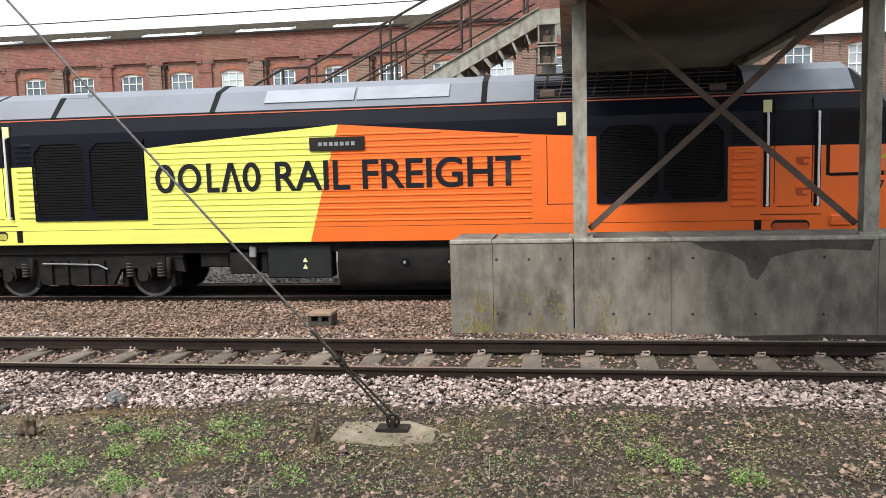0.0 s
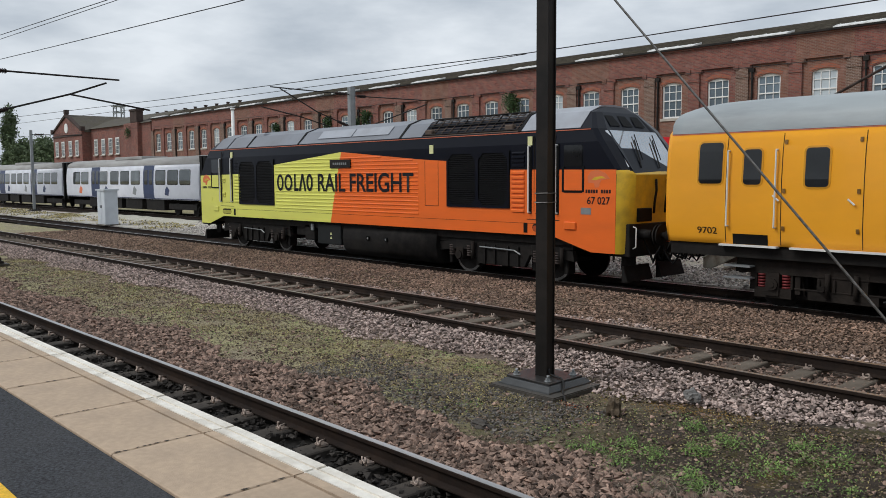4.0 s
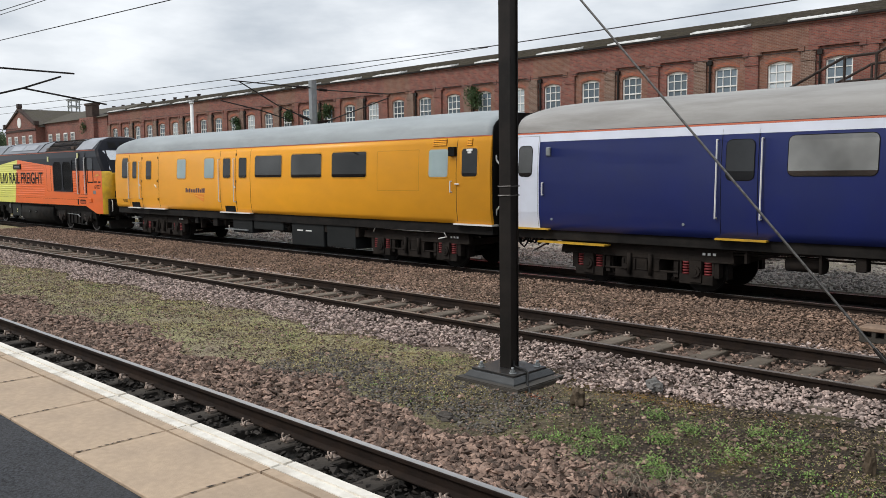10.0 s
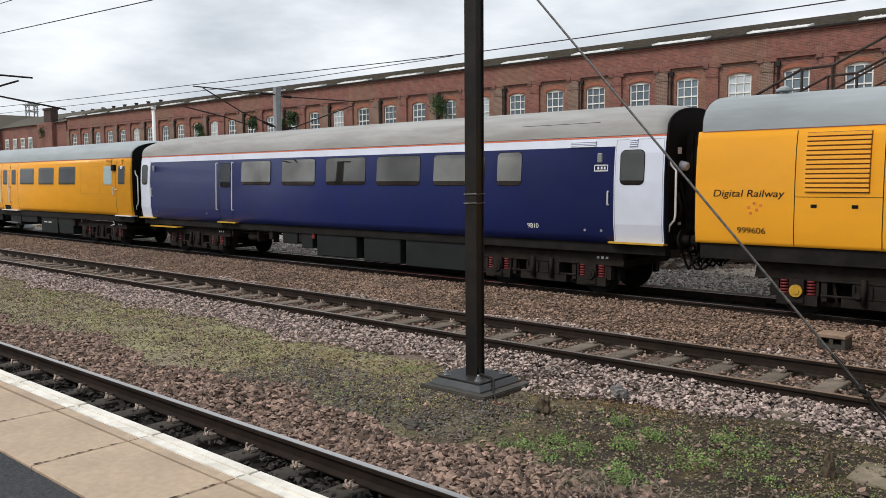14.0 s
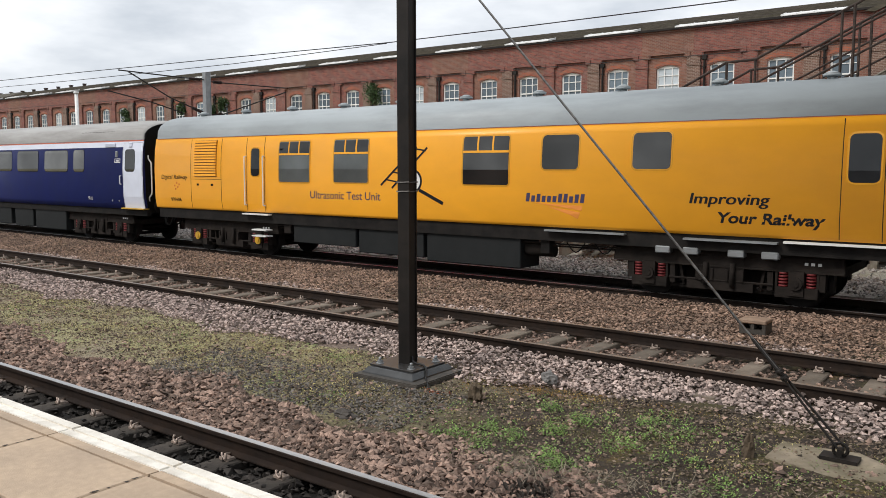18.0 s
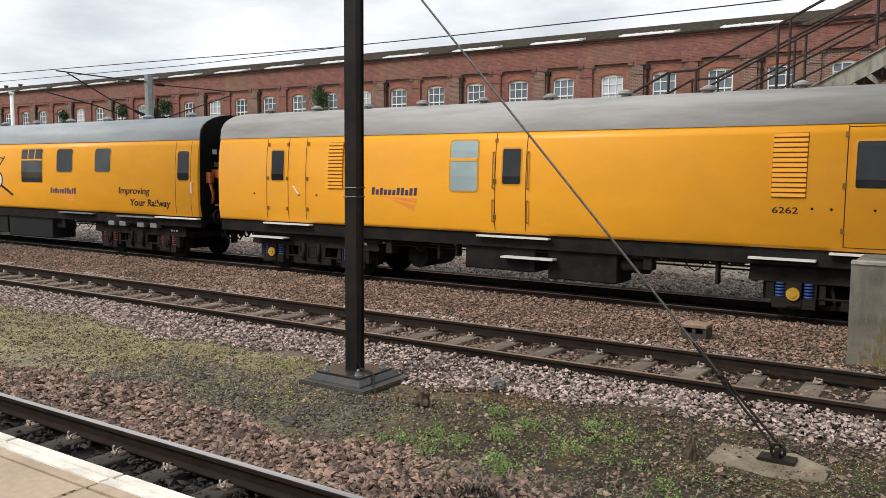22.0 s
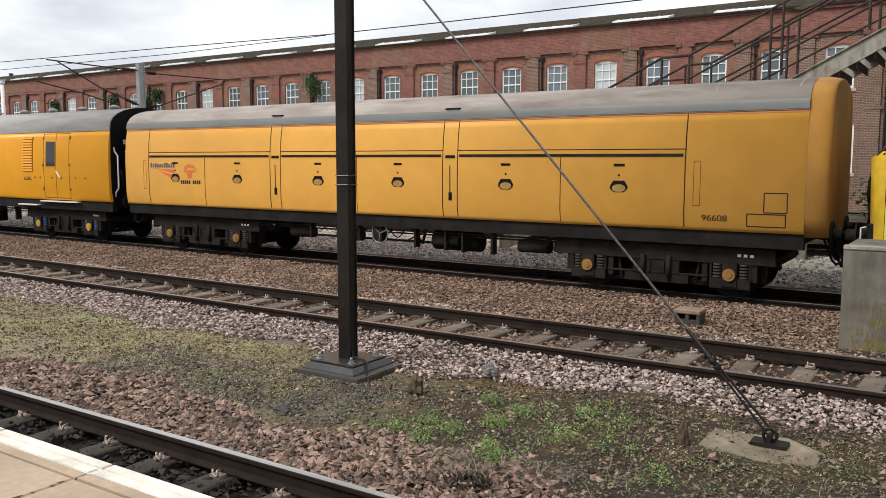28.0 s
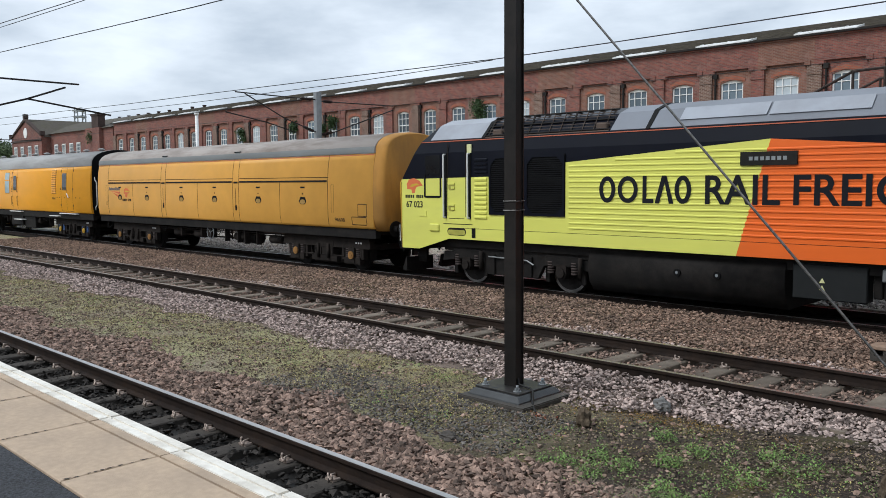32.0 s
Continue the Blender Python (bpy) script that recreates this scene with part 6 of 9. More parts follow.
def roof_band(x0, x1, peak, edge=3.17, n=14):
    """The painted lower edge of an arched roof on the near side."""
    bm = bmesh.new()
    w = side_y(edge) + 0.021
    pts = []
    for k in range(7):
        a = math.pi * (0.002 + 0.058 * k / 6)
        pts.append((-w * math.cos(a), edge + (peak - edge) * math.sin(a) ** 0.72 + 0.004))
    for (y0, z0), (y1, z1) in zip(pts, pts[1:]):
        bm.faces.new([bm.verts.new(p) for p in ((x0, y0, z0), (x1, y0, z0), (x1, y1, z1), (x0, y1, z1))])
    bmesh.ops.remove_doubles(bm, verts=bm.verts, dist=0.0001)
    for f in bm.faces:
        f.smooth = True
    return bm


def window(parent, x0, x1, z0, z1, glass, frame_mat=BLACK, r=0.07, label="", rim=0.035):
    bm = bmesh.new()
    on_side(bm, rounded(x0 - rim, x1 + rim, z0 - rim, z1 + rim, r + rim), 0.006)
    w = part("window", bm, frame_mat, parent, label or "rounded window with dark seal")
    bm = bmesh.new()
    on_side(bm, rounded(x0, x1, z0, z1, r), 0.010)
    part("pane", bm, glass, w)
    return w


def vent(parent, x0, x1, z0, z1, n, mat):
    bm = bmesh.new()
    on_side(bm, [(x0, z0), (x1, z0), (x1, z1), (x0, z1)], 0.003)
    # the backing's dull brown-yellow paints the shadows between the louvres
    v = part("vent", bm, HINGE_LOUVRE_SHADE, parent, "louvred ventilator grille")
    for k in range(n):
        bm = bmesh.new()
        z = z0 + (z1 - z0) * (k + 0.15) / n
        dz = (z1 - z0) / n * 0.72
        y = -side_y(z)
        prism = [(y - 0.004, z), (y - 0.035, z + 0.004), (y - 0.03, z + dz), (y - 0.004, z + dz)]
        prism_x(bm, prism, x0 + 0.01, x1 - 0.01)
        part("louvre", bm, mat, v)
    return v


def buffers(parent, x, d):
    for s in (-1, 1):
        bm = bmesh.new()
        tube(bm, (x, s * 0.865, 1.05), (x + d * 0.35, s * 0.865, 1.05), 0.11, 12)
        tube(bm, (x + d * 0.33, s * 0.865, 1.05), (x + d * 0.55, s * 0.865, 1.05), 0.075, 12)
        tube(bm, (x + d * 0.55, s * 0.865, 1.05), (x + d * 0.58, s * 0.865, 1.05), 0.23, 16)
        part("buffer", bm, UNDER, parent)
    bm = bmesh.new()
    bx(bm, min(x, x + d * 0.5), max(x, x + d * 0.5), -0.12, 0.12, 0.85, 1.1)
    part("coupling", bm, PIPE_ORANGE, parent, "rusty orange coupling")
    rr = random.Random(int(x * 10))
    for k in range(5):
        bm = bmesh.new()
        y = -0.75 + 0.32 * k
        pts = [(x + d * (0.04 + 0.5 * q / 7), y + 0.05 * math.sin(q), 0.95 - (0.38 + 0.18 * rr.random()) * math.sin(math.pi * q / 7)) for q in range(8)]
        sweep(bm, pts, 0.025, 6)
        part("hose", bm, BLACK, parent, "hanging brake hose")


def gangway(parent, x, d, peak=3.9, rail=True, orange=False):
    """Black vehicle end with a corridor bellows."""
    bm = bmesh.new()
    arch = [(1.26 * math.cos(math.pi * k / 14), 3.165 + (peak - 3.168) * math.sin(math.pi * k / 14) ** 0.72) for k in range(15)]
    prism_x(bm, [(-1.22, 0.95), (1.22, 0.95), (1.29, 1.4), (1.29, 2.4)] + arch + [(-1.29, 2.4), (-1.29, 1.4)], x + d * 0.002, x + d * 0.03)
    part("end_wall", bm, BLACK, parent, "black vehicle end")
    bm = bmesh.new()
    for k in range(4):
        q = x + d * (0.03 + 0.085 * k)
        w = 0.52 if k % 2 else 0.47
        bx(bm, min(q, q + d * 0.08), max(q, q + d * 0.08), -w, w, 1.15, 3.2 if k % 2 else 3.14)
    part("gangway", bm, UNDER, parent, "black corridor connection")
    y = -1.14
    bm = bmesh.new()
    sweep(bm, [(x + d * 0.02, y - 0.03, 2.68), (x + d * 0.04, y - 0.03, 2.56), (x + d * 0.14, y, 2.44), (x + d * 0.14, y, 1.56), (x + d * 0.12, y, 1.45), (x + d * 0.03, y - 0.03, 1.34), (x + d * 0.02, y - 0.03, 1.22)], 0.024, 8)
    if rail:
        part("grab_rail", bm, WHITE_RAIL, parent, "white end handrail")
    for z, m, hh, y0, out, lb in ((2.78, LILAC_WHITE, 0.13, -0.86, 0.05, "white end lamp"), (2.44, STEEL_GREY, 0.12, -0.80, 0.06, "grey end box"), (1.98, PIPE_ORANGE, 0.30, -1.10, 0.20, "orange jumper socket"), (2.12, PIPE_ORANGE, 0.24, -0.9, 0.32, "orange jumper socket"), (1.34, INK_WHITE, 0.06, -0.8, 0.034, "small white marks")):
        if m is PIPE_ORANGE and not orange:
            continue
        bm = bmesh.new()
        bx(bm, min(x + d * 0.028, x + d * out), max(x + d * 0.028, x + d * out), y0, y0 + 0.14, z, z + hh)
        bmesh.ops.bevel(bm, geom=list(bm.edges), offset=0.004, segments=1, affect="EDGES")
        part("end_fitting", bm, m, parent, lb)
    bm = bmesh.new()
    if not orange:
        tube(bm, (x + d * 0.03, -0.72, 2.56), (x + d * 0.17, -0.72, 2.52), 0.09, 12)
        tube(bm, (x + d * 0.17, -0.72, 2.52), (x + d * 0.19, -0.72, 2.515), 0.075, 12)
        part("tail_lamp", bm, LILAC_WHITE, parent, "white round end lamp")
        bm = bmesh.new()
    sweep(bm, [(x + d * 0.12, -1.03, 2.0), (x + d * 0.16, -1.03, 1.86), (x + d * 0.2, -1.0, 1.7), (x + d * 0.14, -0.96, 1.5), (x + d * 0.06, -0.94, 1.42)], 0.045, 7)
    part("jumper_hose", bm, PIPE_ORANGE if orange else BLACK, parent, "bent jumper hose")
    for yy in (-0.75, 0.7):
        bm = bmesh.new()
        pts = [(x + d * 0.05, yy, 2.2), (x + d * 0.22, yy - 0.03, 1.6), (x + d * 0.3, yy + 0.05, 1.3), (x + d * 0.2, yy, 1.1)]
        sweep(bm, pts, 0.025, 6)
        part("jumper_cable", bm, BLACK, parent)


SCRIPT = (1.0, 0.72, 0.92, 0.72, 0.72, 0.72, 1.0, 1.0, 0.72, 0.95, 1.0)
CAPITALS = (1, 1, 1, 1, 1, 0, 1, 1, 1, 1)


def brand_bars(parent, x0, x1, z, h, mat, heights, out=0.004, slant=0.12):
    """A brand's name as a row of plain upright bars, one for each sign."""
    bm = bmesh.new()
    w = (x1 - x0) / len(heights)
    for k, q in enumerate(heights):
        if q:
            a, b, t = x0 + w * (k + 0.14), x0 + w * (k + 0.80), z + h * q
            on_side(bm, [(a, z), (b, z), (b + slant * h * q, t), (a + slant * h * q, t)], out)
    return part("brand_bars", bm, mat, parent, "row of plain dark bars")


def brand_stripes(parent, x0, x1, z, drop, mat):
    """Two tapering stripes that sweep down to the far end below a brand's name."""
    bm = bmesh.new()
    w = x1 - x0
    on_side(bm, [(x0, z), (x1, z - drop * 0.10), (x1, z - drop * 0.42), (x0 + w * 0.45, z - drop * 0.16)], 0.004)
    on_side(bm, [(x0 + w * 0.30, z - drop * 0.20), (x1 - w * 0.03, z - drop * 0.56), (x1 - w * 0.08, z - drop), (x1 - w * 0.25, z - drop * 0.72)], 0.004)
    return part("brand_chevron", bm, mat, parent, "salmon double stripe")


def vehicle(name, key, label, category, group):
    at = U0[key] + SHIFT.get(key, 0.0)
    v = thing(name, (at + S[0][1], T3, 0), label, category, group)
    MOVERS.append((v, at))
    return v


def underframe(parent, x0, x1, z0=0.74, z1=0.96, y=-1.20):
    bm = bmesh.new()
    prism_x(bm, [(y, z0), (-1.08, z0), (-1.08, z0 + 0.1), (1.08, z0 + 0.1), (1.08, z0), (1.2, z0), (1.2, z1), (y, z1)], x0, x1)
    return part("solebar", bm, UNDER, parent, "black solebar")


def box_part(parent, name, x0, x1, y0, y1, z0, z1, mat=UNDER, label="", bevel=0.02):
    bm = bmesh.new()
    bx(bm, x0, x1, y0, y1, z0, z1)
    if bevel:
        bmesh.ops.bevel(bm, geom=list(bm.edges), offset=bevel, segments=1, affect="EDGES")
    return part(name, bm, mat, parent, label)


def clutter(parent, x0, x1, seed):
    """Pipes, brackets, cylinders and small cases hung below the frame."""
    rr = random.Random(seed)
    for z, y in ((0.70, -1.13), (0.63, -1.05)):
        bm = bmesh.new()
        tube(bm, (x0, y, z), (x1, y, z + rr.uniform(-0.03, 0.03)), 0.02, 6)
        part("pipe", bm, UNDER_BROWN, parent)
    x = x0 + 0.3
    while x < x1 - 0.4:
        k = rr.random()
        if k < 0.35:
            bm = bmesh.new()
            bx(bm, x, x + 0.05, -1.19, -1.0, 0.5 - 0.2 * rr.random(), 0.78)
            part("hanger", bm, UNDER_BROWN, parent)
        elif k < 0.6:
            w = rr.uniform(0.15, 0.35)
            box_part(parent, "small_case", x, x + w, -1.21, -0.95, rr.uniform(0.42, 0.55), 0.76, UNDER_BROWN if rr.random() < 0.5 else UNDER, "", 0.015)
        elif k < 0.75:
            bm = bmesh.new()
            tube(bm, (x, -0.95, 0.52), (x + 0.7, -0.95, 0.52), 0.14, 12)
            part("air_cylinder", bm, UNDER_BROWN, parent)
        else:
            bm = bmesh.new()
            pts = [(x + 0.07 * q, -1.16, 0.74 - 0.2 * math.sin(math.pi * q / 6)) for q in range(7)]
            sweep(bm, pts, 0.014, 5)
            part("cable_loop", bm, BLACK, parent)
        x += rr.uniform(0.35, 0.8)


def step(parent, x0, x1, z, mat=WHITE_RAIL, y=-1.42):
    return box_part(parent, "footstep", x0, x1, y, y + 0.25, z, z + 0.035, mat, "footstep with painted edge", 0)


# -- locomotive --
def lerp_table(pts, z):
    for (z0, o0), (z1, o1) in zip(pts, pts[1:]):
        if z <= z1:
            return o0 + (o1 - o0) * max(0, z - z0) / (z1 - z0)
    return pts[-1][1]


def edge_x(z):
    """Where the flat side ends, from the middle."""
    return lerp_table(((0.5, 9.65), (2.42, 9.67), (3.17, 9.12), (3.4, 8.95), (3.6, 8.8), (3.8, 8.66), (3.99, 8.55)), z)


def nose_x(z):
    return lerp_table(((0.5, 9.84), (0.93, 9.88), (2.36, 9.93), (2.46, 9.80), (3.17, 9.30), (3.6, 8.94), (3.8, 8.77), (3.99, 8.58)), z)


def plate(parent, name, x0, x1, z0, z1, mat, out=1.383, label="", r=0.0):
    bm = bmesh.new()
    prism_y(bm, rounded(x0, x1, z0, z1, r) if r else [(x0, z0), (x1, z0), (x1, z1), (x0, z1)], -out, -1.36)
    return part(name, bm, mat, parent, label)


# side paints at half strength: the shade inside the recesses is in the colour
RECESS_SHADE = {1: material("recess_orange", (0.42, 0.07, 0.015), 0.5, vary=0.2, scale=6), -1: material("recess_lime", (0.40, 0.38, 0.07), 0.5, vary=0.2, scale=6)}


def locomotive(key, label, sp, turned, number):
    """sp: where the two colours meet at the top; turned: -1 where the roof cage is at the other end."""
    L = vehicle("locomotive", key, label, "locomotive", "locomotives")
    half = [(-1.37, 0.93), (-1.37, 2.35), (-1.37, 2.5), (-1.37, 3.10), (-1.31, 3.40), (-0.92, 3.80), (-0.5, 3.955), (0, 3.985)]
    full = half + [(-y, z) for y, z in half[-2::-1]]
    bm = bmesh.new()
    rings = []
    for s, fn, pinch in ((-1, nose_x, 0.74), (-1, lambda z: (edge_x(z) * 0.4 + nose_x(z) * 0.6), 0.93), (-1, edge_x, 1), (1, edge_x, 1), (1, lambda z: (edge_x(z) * 0.4 + nose_x(z) * 0.6), 0.93), (1, nose_x, 0.74)):
        rings.append([bm.verts.new((s * fn(z), y * pinch, z)) for y, z in full])
    for a, b in zip(rings, rings[1:]):
        for i in range(len(full) - 1):
            bm.faces.new((a[i], a[i + 1], b[i + 1], b[i]))
        bm.faces.new((a[-1], a[0], b[0], b[-1]))
    bm.faces.new(rings[0])
    bm.faces.new(rings[-1])
    part("body", bm, NAVY_LOCO, L, "blue-black upper bodyside")

    # bodyside colours meet along a slanting line
    def split(z):
        return sp + (z - 3.11) / 2.18 * 0.61

    low = sp - 0.61
    yel = [(-9.66, 2.44), (-6.6, 2.48), (-4.4, 2.5), (-4.3, 2.775), (sp, 3.11), (low, 0.93), (-7.9, 0.93), (-9.0, 0.62), (-9.65, 0.62)]
    org = [(sp, 3.11), (sp + 3.58, 2.82), (4.3, 2.75), (4.4, 2.5), (6.6, 2.5), (9.66, 2.47), (9.65, 0.62), (9.0, 0.62), (7.9, 0.93), (low, 0.93)]
    for nm, poly, mat, lb in (("yellow_side", yel, YEL_LOCO, "lime yellow bodyside panel"), ("orange_side", org, ORANGE, "orange bodyside panel")):
        bm = bmesh.new()
        prism_y(bm, poly, -1.378, -1.36)
        part(nm, bm, mat, L, lb)
    plate(L, "waist_seam", -7.6, 7.6, 1.205, 1.213, UNDER_BROWN, 1.3795)
    for s in (-1, 1):
        mat_c = ORANGE if s > 0 else YEL_LOCO
        # yellow nose, windscreen and the gear below it
        bm = bmesh.new()
        zz = (0.62, 0.93, 1.6, 2.36, 2.46)
        prev = None
        for z in zz:
            e, n2, m2 = edge_x(z), nose_x(z), edge_x(z) * 0.4 + nose_x(z) * 0.6
            ring = [bm.verts.new((s * (x + 0.006), y, z)) for x, y in ((e - 0.002, -1.379), (m2, -1.282), (n2, -1.02), (n2, 1.02), (m2, 1.282), (e, 1.379))]
            if prev:
                for k in range(5):
                    bm.faces.new((prev[k], prev[k + 1], ring[k + 1], ring[k])).smooth = k != 2
            prev = ring
        part("nose_panel", bm, NOSE_YELLOW, L, "grubby yellow cab nose")
        bm = bmesh.new()
        va = [bm.verts.new((s * (nose_x(z) + 0.008), y, z)) for z, w in ((2.52, 0.97), (3.36, 0.92)) for y in (-w, w)]
        bm.faces.new((va[0], va[1], va[3], va[2]))
        for sy in (-1, 1):
            vb = [bm.verts.new((s * ((edge_x(z) * (1 - q) + nose_x(z) * q) + 0.010), sy * (1.37 - (0.36 * q)) * (1.0 if z < 3 else 0.985), z)) for z, q in ((2.52, 1.0), (2.56, 0.35), (3.3, 0.35), (3.36, 1.0))]
            bm.faces.new(vb)
        part("windscreen", bm, SCREEN, L, "raked cab windscreen")
        for q in (-0.62, 0.12):
            bm = bmesh.new()
            tube(bm, (s * (nose_x(2.5) + 0.03), q, 2.52), (s * (nose_x(3.15) + 0.05), q + 0.35, 3.15), 0.016, 5)
            tube(bm, (s * (nose_x(3.28) + 0.05), q + 0.5, 3.28), (s * (nose_x(2.7) + 0.05), q + 0.22, 2.7), 0.012, 5)
            part("wiper", bm, BLACK, L)
        bm = bmesh.new()
        for q in (-0.55, -0.05, 0.45):
            va = [bm.verts.new((s * (nose_x(z) + 0.006), y, z)) for z, y in ((3.47, q - 0.2), (3.47, q + 0.2), (3.72, q + 0.15), (3.72, q - 0.15))]
            bm.faces.new(va)
        part("roof_lamp", bm, BLACK, L, "dark lamp windows above the windscreen")
        for q in (-0.80, 0.52):
            x = nose_x(1.5)
            box_part(L, "headlight", min(s * (x - 0.03), s * (x + 0.05)), max(s * (x - 0.03), s * (x + 0.05)), q - 0.14, q + 0.42, 1.32, 1.62, BLACK, "dark square lamp cluster")
        for q in (-0.25, 0.2):
            bm = bmesh.new()
            xx = nose_x(2.0) + 0.03
            sweep(bm, [(s * xx, q, 2.25), (s * (xx + 0.05), q - 0.06, 2.0), (s * (xx + 0.07), q - 0.16, 1.75), (s * (xx + 0.03), q - 0.12, 1.5)], 0.028, 6)
            part("jumper_cable", bm, BLACK, L, "black looping jumper cable")
        x = nose_x(0.93)
        box_part(L, "buffer_beam", min(s * (x - 0.5), s * (x + 0.04)), max(s * (x - 0.5), s * (x + 0.04)), -1.22, 1.22, 0.55, 1.28)
        buffers(L, s * (x + 0.04), s)
        bm = bmesh.new()
        for sy in (-1, 1):
            prism_y(bm, [(s * (x - 0.18), -0.03), (s * (x - 0.02), 0.0), (s * (x - 0.14), 0.34), (s * (x - 0.18), 0.34)], *sorted((sy * 0.18, sy * 1.18)))
            bx(bm, *sorted((s * (x - 0.5), s * (x - 0.16))), sy * 0.7 - 0.04, sy * 0.7 + 0.04, 0.2, 0.6)
        part("snow_plough", bm, UNDER, L, "black two-part snow plough blade")
        for y in (-1.12, 1.12):
            bm = bmesh.new()
            pts = [(s * (x + 0.06), y, 1.22), (s * (x + 0.14), y, 1.2), (s * (x + 0.14), y, 0.78), (s * (x + 0.06), y, 0.74)]
            sweep(bm, pts, 0.015, 6)
            part("shunter_rail", bm, WHITE_RAIL, L, "white hooped grab rail")

        def two(a, b):
            return (a, b) if s > 0 else (-b, -a)
        # cab side window with its drop frame
        a, b = two(8.17, 8.80)
        plate(L, "cab_window", a + 0.05, b - 0.05, 2.54, 3.04, GLASS_DARK, 1.381, "dark cab side window", 0.04)
        bm = bmesh.new()
        for q in ((a, a + 0.055, 1.97, 2.56), (b - 0.055, b, 1.97, 2.56), (a + 0.055, b - 0.055, 1.955, 2.01)):
            bx(bm, q[0], q[1], -1.388, -1.37, q[2], q[3])
        part("window_drop_frame", bm, BLACK, L, "black window slide frame")
        for q in (7.2, 8.03):
            bm = bmesh.new()
            for x, r in ((s * q, 0.02),):
                tube(bm, (x, -1.45, 1.47), (x, -1.45, 3.05), r, 6)
                for z in (1.47, 3.05):
                    tube(bm, (x, -1.37, z), (x, -1.45, z), r, 6)
            part("cab_handrail", bm, WHITE_RAIL, L, "pale cab door handrail")
            plate(L, "rail_recess", s * q - 0.055, s * q + 0.055, 1.44, 3.08, BLACK, 1.3815)
        plate(L, "warning_label", s * 7.2 - 0.07, s * 7.2 + 0.07, 3.07, 3.28, LABEL_YG, 1.39)
        # louvres beside the grille
        a, b = two(6.62, 7.02)
        for k in range(9):
            bm = bmesh.new()
            z = 1.46 + k * 0.115
            prism_x(bm, [(-1.378, z), (-1.408, z + 0.012), (-1.408, z + 0.055), (-1.378, z + 0.085)], a, b)
            part("louvre", bm, mat_c, L)
        for k in range(4):
            bm = bmesh.new()
            z = 2.56 + k * 0.1
            prism_x(bm, [(-1.37, z), (-1.395, z + 0.012), (-1.395, z + 0.045), (-1.37, z + 0.07)], a, b)
            part("louvre", bm, NAVY_LOCO, L)
        # cab door with two rounded hand holds
        a, b = two(7.32, 7.95)
        for q in ((a, a + 0.014, 1.50, 3.3), (b - 0.014, b, 1.50, 3.3), (a + 0.05, b - 0.05, 1.44, 1.454)):
            plate(L, "door_seam", q[0], q[1], q[2], q[3], UNDER_BROWN, 1.3805)
        for z in (2.25, 1.72):
            x = s * 7.80
            rc = plate(L, "hand_hold", x - 0.12, x + 0.10, z - 0.10, z + 0.09, RECESS_SHADE[s], 1.3812, "rounded recessed hand hold", 0.07)
            bm = bmesh.new()
            prism_y(bm, rounded(x - 0.125, x + 0.105, z + 0.045, z + 0.095, 0.02), -1.40, -1.37)
            part("hold_lip", bm, mat_c, rc)
            bm = bmesh.new()
            bx(bm, x - 0.01, x + 0.10, -1.405, -1.38, z - 0.06, z + 0.0)
            part("hold_bar", bm, mat_c, rc)
        plate(L, "sill_plate", *two(7.1, 8.1), 1.30, 1.315, UNDER_BROWN, 1.384)
        x = s * 7.62
        st = plate(L, "step_recess", x - 0.34, x + 0.30, 1.02, 1.21, UNDER_BROWN, 1.384, "dark recessed footstep", 0.09)
        bm = bmesh.new()
        prism_y(bm, rounded(x - 0.32, x + 0.28, 1.035, 1.16, 0.05), -1.387, -1.37)
        part("step_lining", bm, RECESS_SHADE[s], st)
        plate(L, "step_slot", s * 7.06 - 0.06, s * 7.06 + 0.06, 0.98, 1.22, BLACK, 1.386)
        box_part(L, "jacking_bracket", s * 8.42 - 0.17, s * 8.42 + 0.17, -1.42, -1.36, 1.10, 1.29, mat_c, "painted jacking bracket")
        plate(L, "socket_cover", s * 8.86 - 0.14, s * 8.86 + 0.14, 1.47, 1.62, STEEL_GREY if s > 0 else YEL_LOCO, 1.388, "hinged socket cover")
        # emblem and number
        x = s * 9.18
        bm = bmesh.new()
        prism_y(bm, [(x - 0.27, 2.18), (x - 0.28, 2.32), (x - 0.2, 2.43), (x - 0.02, 2.47), (x + 0.2, 2.40), (x + 0.33, 2.27), (x + 0.10, 2.24), (x + 0.05, 2.17), (x + 0.03, 2.08), (x - 0.08, 2.07), (x - 0.10, 2.17)], -1.3815, -1.37)
        em = part("emblem", bm, LOGO_ORANGE, L, "plain orange emblem")
        bm = bmesh.new()
        prism_y(bm, [(x - 0.17, 2.25), (x - 0.08, 2.31), (x + 0.1, 2.33), (x + 0.22, 2.28), (x + 0.08, 2.28), (x - 0.05, 2.24)], -1.3835, -1.37)
        part("emblem_highlight", bm, NOSE_YELLOW, em)
        for k in range(10):
            if k != 5:
                bm = bmesh.new()
                bx(bm, x - 0.335 + k * 0.07, x - 0.285 + k * 0.07, -1.3815, -1.37, 1.95, 2.03)
                part("emblem_bar", bm, INK, L, "small dark bar")
    lettering(number, (9.20 if turned > 0 else -9.17) - 0.31, 1.70, -1.383, 0.62, 0.17, INK, L, 0.014, 0, "dark running number")
    # big radiator grilles
    for x0, x1, z0, z1 in ((4.3, 6.55, 1.55, 2.98), (-6.68, -4.3, 1.40, 2.97) if turned > 0 else (-6.55, -4.3, 1.57, 2.97)):
        g = plate(L, "radiator_grille", x0, x1, z0, z1, BLACK, 1.383, "black mesh radiator grille")
        mid = (x0 + x1) / 2
